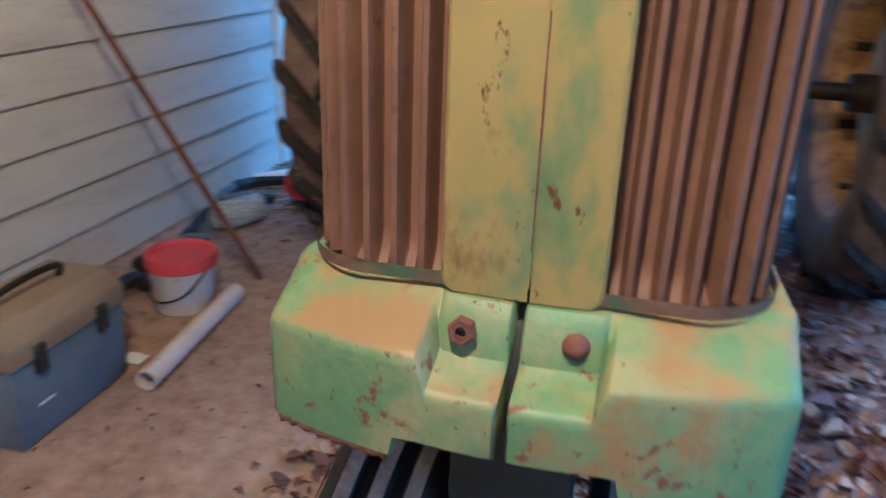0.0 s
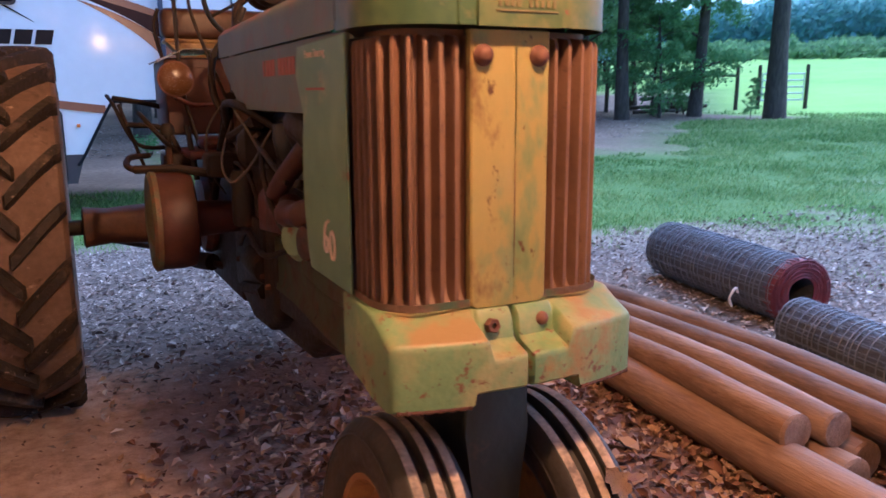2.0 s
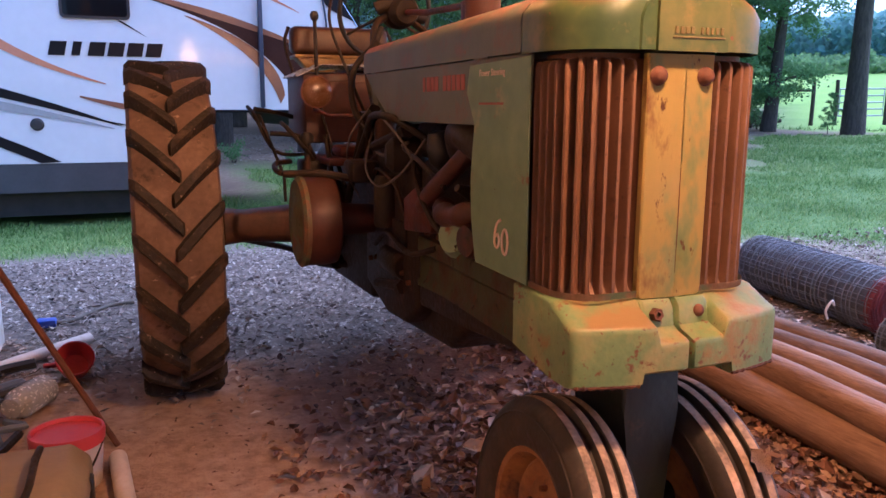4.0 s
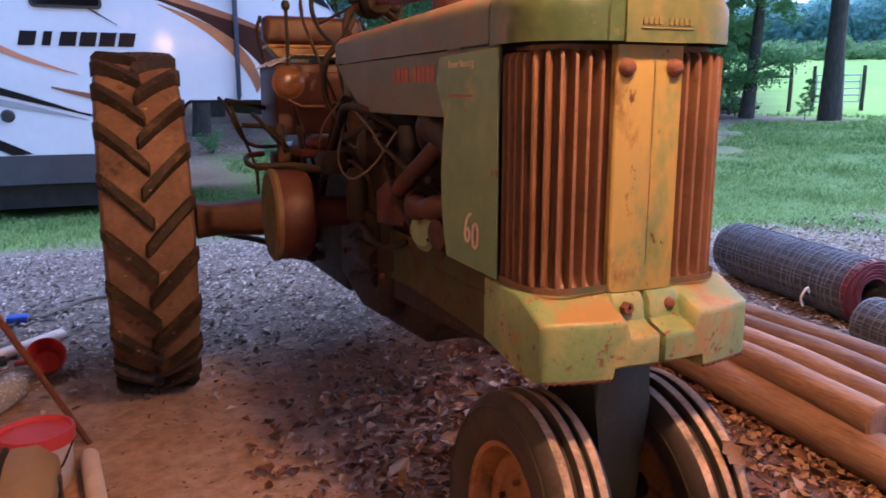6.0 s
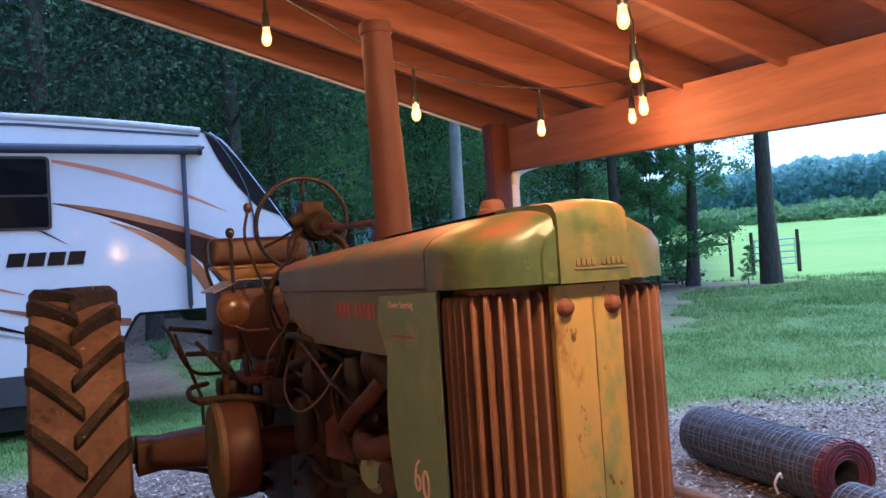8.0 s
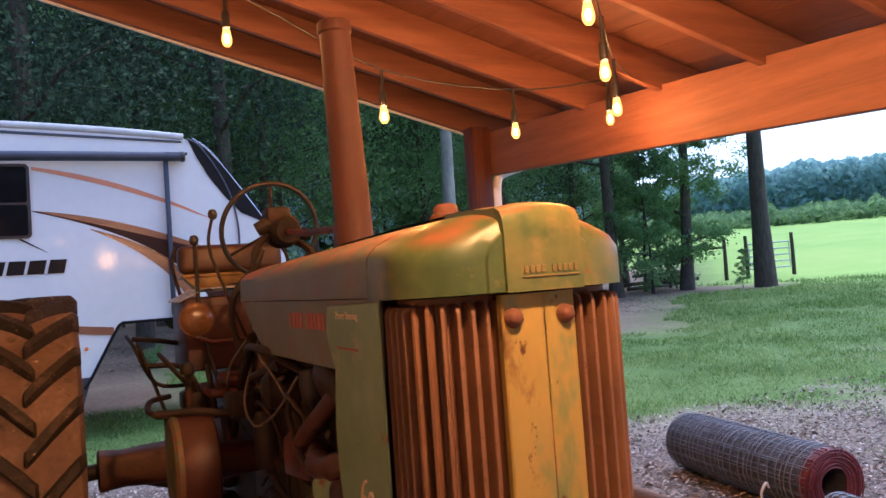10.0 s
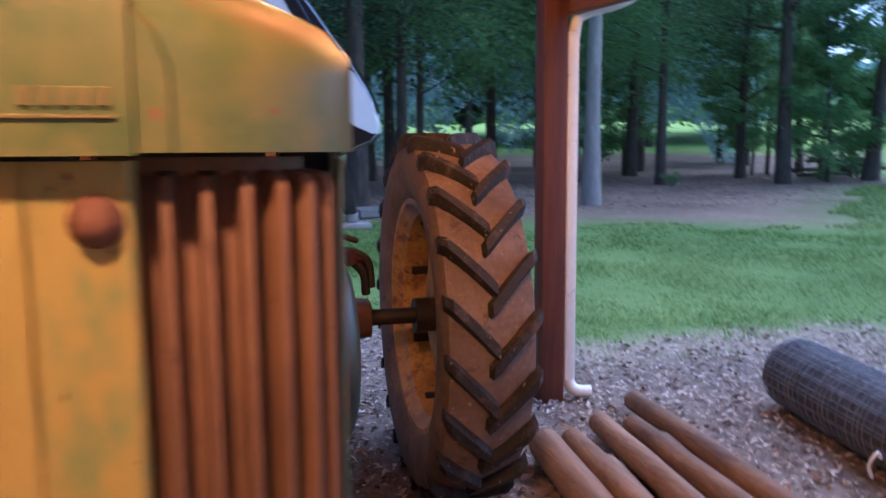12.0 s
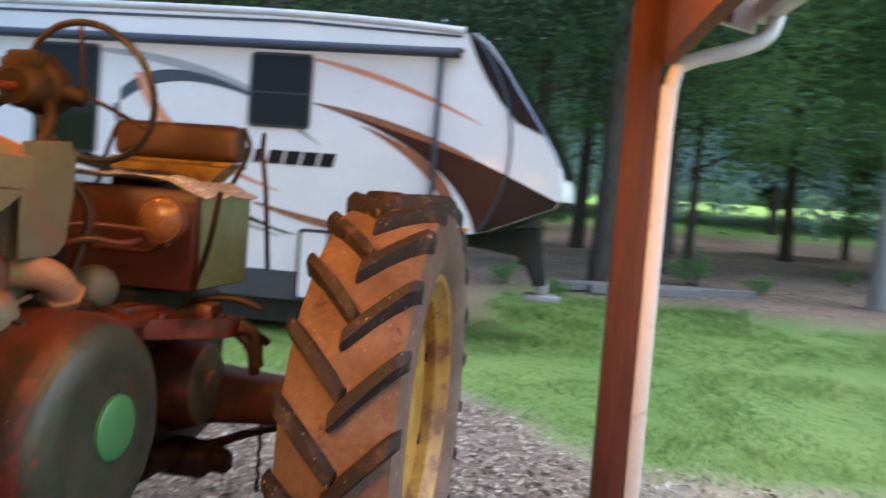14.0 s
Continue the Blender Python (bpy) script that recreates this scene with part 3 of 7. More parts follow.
    # lawn from about five and a half metres on, further off behind the wheel
    start = op("MULTIPLY_ADD", step(x, 2.2, 0.7), 1.5, 5.35)
    start = op("MULTIPLY_ADD", step(x, 4.8, 7.2), -1.5, start)
    over = op("ADD", op("SUBTRACT", y, start), op("MULTIPLY", jig, 0.7))
    bare = step(op("ADD", big, op("MULTIPLY", step(x, 4.0, 9.0), 0.12)), 0.60, 0.70)
    worn = op("MULTIPLY", bare, step(y, 7.5, 5.5))
    g = op("MULTIPLY", step(over, -0.20, 0.60), op("SUBTRACT", 1.0, op("MULTIPLY", worn, 0.8)))
    straw = ramp(op("MULTIPLY_ADD", grit, 0.6, op("MULTIPLY", mid, 0.4)), [(0.34, (0.15, 0.125, 0.085)), (0.5, (0.29, 0.245, 0.175)), (0.64, (0.42, 0.36, 0.27))])
    fringe = op("MULTIPLY", op("MULTIPLY", step(over, -1.1, -0.1), step(x, 1.0, 2.6)), 0.75)
    thin = op("MULTIPLY", op("MULTIPLY", step(over, -3.2, -0.8), step(op("ADD", x, jig), 3.2, 5.2)), 0.8)
    col = mix(op("MAXIMUM", fringe, thin), col, straw)
    col = mix(g, col, lawn)
    rr = op("SQRT", op("ADD", op("MULTIPLY", x, x), op("MULTIPLY", y, y)))
    rj = op("ADD", rr, op("MULTIPLY", jig, 1.5))
    side = op("SUBTRACT", op("MULTIPLY", y, 0.95), x)
    wood = op("MULTIPLY", step(rj, 13.2, 16.6), step(op("ADD", side, op("MULTIPLY", jig, 2.0)), -2.0, 4.0))
    shade_bed = op("MULTIPLY", step(op("ADD", y, op("MULTIPLY", jig, 0.8)), 9.6, 11.0), step(op("ADD", x, op("MULTIPLY", jig, 0.6)), 1.1, 0.1))
    col = mix(op("MAXIMUM", wood, shade_bed), col, litter)
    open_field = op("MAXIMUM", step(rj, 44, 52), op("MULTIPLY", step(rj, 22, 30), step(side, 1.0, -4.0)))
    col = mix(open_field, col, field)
    # bare litter round the two trees beside the fence
    for cx, cy, reach in ((20.3, 18.7, 2.3), (18.4, 20.2, 2.6)):
        dx, dy = op("ADD", x, -cx), op("ADD", y, -cy)
        d = op("SQRT", op("ADD", op("MULTIPLY", dx, dx), op("MULTIPLY", dy, dy)))
        col = mix(op("MULTIPLY", step(op("ADD", d, jig), reach, reach - 1.4), 0.85), col, litter)
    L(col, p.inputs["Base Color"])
    p.inputs["Roughness"].default_value = 0.95
    p.inputs["Specular IOR Level"].default_value = 0.2
    b = N("ShaderNodeBump")
    b.inputs["Strength"].default_value = 0.7
    b.inputs["Distance"].default_value = 0.02
    L(op("MULTIPLY_ADD", grit, 0.5, fine), b.inputs["Height"])
    L(b.outputs["Normal"], p.inputs["Normal"])
    return m


M["ground"] = ground_material()


def build_ground():
    rad = [0.0]
    step = 0.12
    while rad[-1] < 2200:
        rad.append(rad[-1] + step)
        step = max(0.12, rad[-1] * 0.045)
    seg = 220
    verts, faces = [(0, 1.0, 0)], []
    for r in rad[1:]:
        for j in range(seg):
            a = 2 * math.pi * j / seg
            x, y = r * math.cos(a), 1.0 + r * math.sin(a)
            z = rise(x, y)
            z += 0.010 * noise.noise((x * 1.3, y * 1.3, 0)) + min(0.5, 0.004 * max(0, r - 6)) * noise.noise((x * 0.25, y * 0.25, 3))
            verts.append((x, y, z - 0.006))
    for j in range(seg):
        faces.append((0, 1 + j, 1 + (j + 1) % seg))
    for k in range(len(rad) - 2):
        a, b = 1 + k * seg, 1 + (k + 1) * seg
        for j in range(seg):
            faces.append((a + j, b + j, b + (j + 1) % seg, a + (j + 1) % seg))
    me = bpy.data.meshes.new("ground")
    me.from_pydata(verts, [], faces)
    me.materials.append(M["ground"])
    for f in me.polygons:
        f.use_smooth = True
    return tagged(new("ground", me), "packed dirt, wood chips, lawn and far field", "ground", kind="structure")


build_ground()

# ---- shed: wall, post, beam, rafters, roof ----
EAVE_X, WALL_X, POST_Y = 1.925, -1.95, 4.21


def under(x, y):
    """Height of the rafters' lower edge."""
    return 2.39 + 0.078 * (y - 2.46) + 0.272 * (EAVE_X - x)


def build_wall():
    b = B()
    prism(b, [(-5.0, 0.0), (4.16, 0.0), (4.16, under(WALL_X, 4.2) + 0.17), (-5.0, under(WALL_X, -5.0) + 0.17)], WALL_X - 0.14, WALL_X - 0.02, "x")
    wall = thing("wall_west", b, "siding", "pale painted lap siding wall of the shed", "wall", kind="structure")
    b = B()
    prism(b, [(WALL_X - 0.02, 0.0), (WALL_X + 0.012, 0.0), (WALL_X - 0.006, 0.19), (WALL_X - 0.02, 0.19)], -5.0, 4.10, "y")
    first = part("board", b, "siding", wall)
    base = first.location.copy()
    k = 1
    while 0.175 * k < 2.75:
        o = first.copy()
        scene.collection.objects.link(o)
        o.location = base + Vector((0, 0, 0.175 * k))
        k += 1
    b = B()
    box(b, (WALL_X - 0.02, -5.0, 2.79), (WALL_X + 0.012, 4.1, 2.95), 0.004)
    part("frieze_board", b, "siding", wall)
    b = B()
    box(b, (WALL_X - 0.15, 4.10, 0.0), (WALL_X + 0.03, 4.17, under(WALL_X, 4.2)), 0.004)
    box(b, (WALL_X - 0.02, 4.02, 0.0), (WALL_X + 0.03, 4.10, under(WALL_X, 4.2)), 0.004)
    thing("trim", b, "white_trim", "white corner board at the end of the siding", "trim", kind="structure")
    # added wall, out of view, keeps daylight from the near end out
    b = B()
    prism(b, [(WALL_X - 0.14, 0.0), (2.2, 0.0), (2.2, 1.9), (WALL_X - 0.14, 3.05)], -2.75, -2.62, "y")
    thing("wall_south", b, "siding", "unseen pale wall added behind the camera to block daylight", "wall", kind="structure")


build_wall()


def build_roof():
    for y, foot in ((POST_Y, True), (-1.6, True)):
        b = B()
        box(b, (1.785, y, -0.02), (1.925, y + 0.14, under(1.86, y) + 0.03), 0.006)
        post = thing("post", b, "wood", "brown stained square timber post on bare ground", "post", kind="structure")
    b = B()
    low = [(-2.3, 2.025 + 0.068 * (-2.3 - 1.28)), (4.37, 2.025 + 0.068 * (4.37 - 1.28))]
    prism(b, [low[0], low[1], (low[1][0], low[1][1] + 0.315), (low[0][0], low[0][1] + 0.315)], 1.928, 1.990, "x", 0.004, 1)
    thing("beam", b, "beam", "deep brown stained eave beam carrying the rafters", "beam", kind="structure")
    ys = [4.40 - 0.65 * k for k in range(11)]
    for k, y in enumerate(ys):
        b = B()
        a, c = 2.24, WALL_X - 0.01
        prism(b, [(a, under(a, y)), (c, under(c, y)), (c, under(c, y) + 0.185), (a, under(a, y) + 0.185)], y - 0.02, y + 0.02, "y", 0.003, 1)
        thing("rafter", b, "rafter", "brown stained rafter under the roof boards", "rafter", "rafters", kind="structure")
    # ceiling boards, one mesh
    b = B()
    x = 2.33
    while x > WALL_X - 0.1:
        w = 0.235
        a, c = x, x - w + 0.004
        z0 = [(a, -2.35), (a, 4.46), (c, 4.46), (c, -2.35)]
        lo = [b.verts.new((px, py, under(px, py) + 0.188)) for px, py in z0]
        hi = [b.verts.new((px, py, under(px, py) + 0.208)) for px, py in z0]
        b.faces.new(lo[::-1]); b.faces.new(hi)
        for j in range(4):
            b.faces.new((lo[j], lo[(j + 1) % 4], hi[(j + 1) % 4], hi[j]))
        x -= w
    thing("ceiling", b, "deck", "brown stained roof boards above the rafters", "ceiling", kind="structure")
    b = B()
    q = [(2.37, -2.4), (2.37, 4.50), (WALL_X - 0.16, 4.50), (WALL_X - 0.16, -2.4)]
    lo = [b.verts.new((px, py, under(px, py) + 0.212)) for px, py in q]
    hi = [b.verts.new((px, py, under(px, py) + 0.226)) for px, py in q]
    b.faces.new(lo[::-1]); b.faces.new(hi)
    for j in range(4):
        b.faces.new((lo[j], lo[(j + 1) % 4], hi[(j + 1) % 4], hi[j]))
    thing("roof", b, "roofing", "grey metal roof sheet", "roof", kind="structure")
    b = B()
    c = WALL_X - 0.1
    prism(b, [(2.35, under(2.35, 4.42) - 0.01), (c, under(c, 4.42) - 0.01), (c, under(c, 4.42) + 0.21), (2.35, under(2.35, 4.42) + 0.21)], 4.43, 4.455, "y", 0.003, 1)
    thing("fascia", b, "white_trim", "pale fascia board along the end of the roof", "fascia", kind="structure")
    # gutter with downspout
    g = root("gutter", (2.46, 1.0, 2.2), "white metal gutter along the eave", "gutter", kind="structure")
    b = B()
    prof = [(0.0, 0.11), (0.0, 0.02), (0.02, 0.0), (0.07, 0.0), (0.10, 0.04), (0.115, 0.11), (0.108, 0.11), (0.094, 0.045), (0.066, 0.008), (0.022, 0.008), (0.007, 0.024), (0.007, 0.11)]
    A = [[b.verts.new((2.352 + px, y, under(2.352, y) + 0.04 + pz)) for px, pz in prof] for y in (-2.35, 4.47)]
    n = len(prof)
    for k in range(n):
        b.faces.new((A[0][k], A[0][(k + 1) % n], A[1][(k + 1) % n], A[1][k]))
    b.faces.new(A[0]); b.faces.new(A[1][::-1])
    part("trough", b, "white_trim", g)
    d = root("downspout", (1.96, 4.27, 0.0), "white downspout elbowed back to the post", "downspout", kind="structure")
    zt = under(2.44, 4.27) + 0.05
    path = curve_pts([(2.405, 4.29, zt + 0.10), (2.40, 4.285, zt), (2.355, 4.27, zt - 0.085), (2.24, 4.26, zt - 0.14), (2.05, 4.255, zt - 0.20), (1.985, 4.252, zt - 0.27), (1.965, 4.252, zt - 0.55)], 6)
    b = B()
    tube(b, path, 0.0345, 12)
    part("elbow", b, "white_trim", d)
    b = B()
    box(b, (1.929, 4.215, 0.12), (1.999, 4.289, zt - 0.31), 0.014)
    part("pipe", b, "white_trim", d)
    b = B()
    tube(b, curve_pts([(1.966, 4.252, 0.2), (1.975, 4.25, 0.10), (2.015, 4.235, 0.055), (2.10, 4.225, 0.045)], 6), 0.036, 10)
    part("shoe", b, "white_trim", d)


build_roof()

# ---- string lights ----


def build_string(name, bulbs, ends, label):
    st = root(name, (bulbs[0][0], bulbs[0][1], bulbs[0][2]), label, "string light")
    pts = [ends[0]]
    for x, y, z in bulbs:
        pts.append((x, y, z + 0.20))
    pts.append(ends[1])
    b = B()
    tube(b, curve_pts(pts, 6), 0.004, 6)
    part("cord", b, "black", st)
    for x, y, z in bulbs:
        b = B()
        lathe(b, [(0.0, 0.20), (0.008, 0.20), (0.008, 0.11), (0.016, 0.10), (0.017, 0.045), (0.013, 0.04), (0.0, 0.04)], (x, y, z), (0, 0, 1), 10)
        sock = part("socket", b, "black", st)
        b = B()
        lathe(b, [(0.0, -0.034), (0.011, -0.031), (0.019, -0.018), (0.0208, -0.004), (0.0165, 0.018), (0.0115, 0.042)], (x, y, z), (0, 0, 1), 10)
        part("bulb", b, "bulb", sock, "glowing amber glass bulb")
        b = B()
        lathe(b, [(0.0, -0.018), (0.007, -0.015), (0.0095, -0.004), (0.0085, 0.010), (0.0, 0.018)], (x, y, z), (0, 0, 1), 8)
        part("filament", b, "filament", sock, "white-hot filament")


build_string("string_light", [(-0.88, 2.45, 2.66), (-0.25, 2.45, 2.50), (0.378, 2.42, 2.206), (1.06, 2.48, 2.165), (1.623, 2.484, 2.243)],
             [(-1.92, 2.45, 2.95), (1.74, 2.5, 2.50)], "black cord of lit warm bulbs hung across the shed roof")
build_string("string_light", [(0.30, 0.99, 2.36), (0.60, 1.29, 2.27), (0.885, 1.584, 2.19), (1.156, 1.861, 2.136)],
             [(-0.1, 0.6, 2.75), (1.74, 2.45, 2.46)], "black cord of lit warm bulbs slanting towards the beam")

def build_pendant(x, y, z):
    """A bare warm bulb hung from a rafter over the shed's open front."""
    lamp = root("pendant_lamp", (x, y, z), "bare warm bulb hanging from a rafter", "lamp")
    b = B()
    tube(b, [(x, y, z + 0.10), (x, y, under(x, y))], 0.005, 6)
    lathe(b, [(0.0, 0.11), (0.018, 0.105), (0.021, 0.06), (0.019, 0.035), (0.0, 0.035)], (x, y, z), (0, 0, 1), 12)
    part("socket", b, "black", lamp, "black socket on a cord")
    b = B()
    lathe(b, [(0.0, -0.066), (0.030, -0.060), (0.055, -0.035), (0.062, -0.004), (0.055, 0.025), (0.034, 0.050), (0.020, 0.062), (0.0, 0.064)], (x, y, z - 0.03), (0, 0, 1), 20)
    part("bulb", b, "pendant", lamp, "glowing warm bulb")


build_pendant(-0.08, 0.02, 2.43)

# ---- tractor ----
TR = root("tractor", (0.0, 2.2, 0.0), "old faded green and rusty tractor parked under a shed roof", "tractor")
AX_Y, AX_Z = {-1: 3.27, 1: 3.39}, 0.752
TYRE_X = {-1: -0.998, 1: 0.992}


def hood_half(y):
    """Half the hood's width, rounded at the front corners."""
    if y < 0.90:
        d = 0.90 - y
        return 0.125 + math.sqrt(max(0.0, 0.155 ** 2 - d * d)) if d < 0.155 else 0.125
    return 0.280 - 0.012 * min(1.0, (y - 0.90) / 1.4)


def hood_top(u, y):
    """Height of the hood's skin at u, from -1 to 1 across it."""
    front = max(0.0, min(1.0, (y - 0.745) / 0.16))
    crown = 1.625 + 0.015 * math.sin(math.pi * min(1, front) / 2) - 0.02 * max(0.0, y - 1.2)
    edge = 1.548 + 0.022 * math.sin(math.pi * min(1, front) / 2) - 0.008 * max(0.0, y - 1.2)
    return edge + (crown - edge) * (1.0 - abs(u) ** 2.2)


def hood_skin(y0, y1, n, zlow, nose):
    b = B()
    rows = []
    ys = [y0 + (y1 - y0) * (k / n) ** (1.6 if nose else 1.0) for k in range(n + 1)]
    for y in ys:
        w = hood_half(y)
        row = [(-w, y, zlow)]
        row.append((-w, y, hood_top(1, y) - 0.03))
        for k in range(25):
            u = -1 + 2 * k / 24
            inset = 0.006 if abs(u) == 1 else 0.0
            row.append((w * u * (1 - inset), y, hood_top(u, y) - (0.012 if abs(u) == 1 else 0.0)))
        row.append((w, y, hood_top(1, y) - 0.03))
        row.append((w, y, zlow))
        rows.append(row)
    if nose:
        w, top = hood_half(y0), rows[0]
        rows.insert(0, [(x * 0.975, y0 - 0.006, zlow + (z - zlow) * 0.955) for x, y, z in top])
    V = strip(b, rows)
    if nose:
        b.faces.new(V[0])
    return b


cap = part("hood_cap", hood_skin(0.745, 0.985, 14, 1.468, True), "cap", TR, "yellowed green nose cap of the hood")
# the raised band over the middle of the cap and hood
BX = (-0.088, -0.086, -0.06, -0.03, 0.005, 0.04, 0.07, 0.096, 0.098)
b = B()
rows = []
for y, z in [(0.7315, 1.466), (0.7315, 1.52), (0.7315, 1.59), (0.735, 1.622), (0.745, 1.638), (0.765, 1.647)]:
    rows.append([(x, y + (0.02 if k in (0, 8) else 0.0), z - (0.010 * (abs(x - 0.005) / 0.09) ** 2 + (0.02 if k in (0, 8) else 0)) * (z > 1.6)) for k, x in enumerate(BX)])
for y in (0.80, 0.85, 0.92, 0.985):
    rows.append([(x, y, hood_top(x / 0.28, y) + (0.010 if 0 < k < 8 else -0.01)) for k, x in enumerate(BX)])
strip(b, rows)
part("band", b, "cap", cap, "raised middle band of the cap")
b = B()
box(b, (-0.050, 0.7285, 1.493), (0.086, 0.7315, 1.4965), 0.0008, 1)
for k, wd in enumerate((9, 11, 10, 11, 0, 9, 9, 9, 9, 9)):
    if wd:
        x0 = -0.046 + k * 0.0132
        box(b, (x0, 0.7285, 1.502), (x0 + 0.0009 * wd, 0.7315, 1.5165), 0.0008, 1)
part("maker_mark", b, "capmark", cap, "small brown embossed bars")

part("hood", hood_skin(0.990, 2.40, 16, 1.472, False), "hood", TR, "long oxidised grey-green hood")
b = B()
rows = []
for k in range(12):
    y = 0.99 + k * 0.075
    rows.append([(x, y, hood_top(x / 0.27, y) + 0.008) for x in (-0.086, -0.04, 0.005, 0.05, 0.096)])
strip(b, rows)
part("hood_band", b, "hood", TR)

for s in (-1, 1):
    # lower hood side
    b = B()
    prism(b, [(0.952, 1.468), (1.0, 1.4695), (2.38, 1.4695), (2.30, 1.42), (2.08, 1.312), (2.03, 1.296), (1.29, 1.298), (0.96, 1.30)], 0.262 * s, 0.268 * s, "x", 0.0015, 1)
    if s > 0:
        prism(b, [(2.36, 1.30), (2.50, 1.303), (2.535, 1.33), (2.56, 1.45), (2.565, 1.56), (2.54, 1.60), (2.36, 1.585)], 0.2585, 0.2645, "x", 0.0015, 1)
    hs = part("hood_side", b, "hood", TR, "oxidised hood side with a faded decal")
    # painted side plate with curved rear edge
    b = B()
    back = [(1.250 + 0.03 * math.sin(math.pi * k / 10) + 0.012 * (k / 10), 0.925 + 0.375 * k / 10) for k in range(11)]
    prism(b, [(0.945, 0.925)] + back + [(1.32, 1.385), (1.30, 1.455), (0.947, 1.463)], 0.270 * s, 0.2755 * s, "x", 0.002, 1)
    sp = part("side_plate", b, "green", TR, "green side plate beside the grille")
    if s < 0:
        # chalked number
        six = [(1.085, 1.065), (1.105, 1.055), (1.118, 1.03), (1.120, 1.003), (1.108, 0.990), (1.096, 0.998), (1.094, 1.016), (1.104, 1.026), (1.116, 1.018)]
        nil = [(1.060 + 0.016 * math.cos(a), 1.012 + 0.032 * math.sin(a)) for a in (2 * math.pi * k / 12 + 1.2 for k in range(13))]
        for nm, pts in (("six", six), ("zero", nil)):
            b = B()
            tube(b, curve_pts([(-0.277, y, z) for y, z in pts], 4), 0.0036, 6)
            part("digit_" + nm, b, "cream", sp, "chalky painted digit")
    for k, wd in enumerate((22, 30, 30, 31, 0, 29, 27, 27, 29, 26)):
        if wd:
            b = B()
            y0 = 1.695 - 0.0355 * k
            a = 0.2695 * s
            box(b, (min(a, 0.268 * s), y0 - 0.001 * wd, 1.392), (max(a, 0.268 * s), y0, 1.436), 0.0006, 1)
            part("decal_bar", b, "decalred", hs, "faded red decal bar")
    # script lettering on the plate
    cu = bpy.data.curves.new("script", "FONT")
    cu.body = "Power Steering"
    cu.size = 0.025
    cu.extrude = 0.0004
    cu.align_x = "CENTER"
    t_ob = new("lettering_source", cu)
    me = bpy.data.meshes.new_from_object(t_ob.evaluated_get(bpy.context.evaluated_depsgraph_get()))
    bpy.data.objects.remove(t_ob)
    me.materials.append(M["cream"])
    lt = new("lettering", me)
    lt.parent = sp
    lt.matrix_parent_inverse = Matrix.Translation(-PLACE[sp])
    lt.matrix_basis = pose(0.2765 * s, 1.155, 1.425, 90, 0, -90 if s < 0 else 90)
    b = B()
    for y0, z0, ln in ((1.235, 1.352, 0.15),):
        a = 0.2762 * s
        box(b, (min(a, 0.275 * s), y0 - ln, z0), (max(a, 0.275 * s), y0, z0 + 0.006), 0.0005, 1)
    part("pin_stripe", b, "decalred", sp)


def grille_path():
    """Plan of one half of the grille, from the middle panel round the corner to the side plate."""
    pts = []
    for k in range(40):
        pts.append((0.080 + (0.165 - 0.080) * k / 40, 0.771))
    for k in range(60):
        a = math.pi / 2 * k / 60
        pts.append((0.165 + 0.095 * math.sin(a), 0.866 - 0.095 * math.cos(a)))
    for k in range(41):
        pts.append((0.260, 0.866 + 0.088 * k / 40))
    return pts


for s in (-1, 1):
    P = grille_path()
    run, dist = [], 0.0
    for k, p in enumerate(P):
        if k:
            dist += math.hypot(p[0] - P[k - 1][0], p[1] - P[k - 1][1])
        run.append(dist)
    total = run[-1]
    n = 312
    b = B()
    rows = []
    for z, amp in ((0.930, 0.35), (0.945, 0.8), (0.965, 1.0), (1.2, 1.0), (1.434, 1.0), (1.443, 0.97), (1.449, 0.9), (1.453, 0.0), (1.464, 0.0)):
        row = []
        for j in range(n + 1):
            d = total * j / n
            k = max(1, min(len(run) - 1, next((i for i, r in enumerate(run) if r >= d), len(run) - 1)))
            f = (d - run[k - 1]) / max(1e-6, run[k] - run[k - 1])
            x = P[k - 1][0] + (P[k][0] - P[k - 1][0]) * f
            y = P[k - 1][1] + (P[k][1] - P[k - 1][1]) * f
            tx, ty = P[k][0] - P[k - 1][0], P[k][1] - P[k - 1][1]
            ln = math.hypot(tx, ty)
            nx, ny = ty / ln, -tx / ln
            wave = math.cos(2 * math.pi * d / (total / 10.0))
            h = 0.030 * amp * (max(-1, min(1, wave * 1.7 - 0.30)) - 1) * 0.5 - (0.032 if z > 1.451 else 0.008 if z > 1.446 else 0.003 if z > 1.44 else 0.0)
            row.append((s * (x + nx * h), y + ny * h, z))
        rows.append(row)
    strip(b, rows)
    g = part("grille_screen", b, "grille", TR, "rusty brown corrugated grille screen")
    b = B()
    strip(b, [[(s * (p[0] + 0.0 + 0.006 * q), p[1] - 0.006 * q, z) for p in P[::4]] for q, z in ((1, 0.922), (1.2, 0.938))])
    bmesh.ops.solidify(b, geom=b.faces[:], thickness=0.012)
    part("grille_sill", b, "lip", TR, "dusty rusted lip under the grille")
b = B()
box(b, (-0.245, 0.86, 0.90), (0.245, 1.18, 1.46), 0.03)
part("radiator_core", b, "black", TR, "dark radiator core behind the grille")

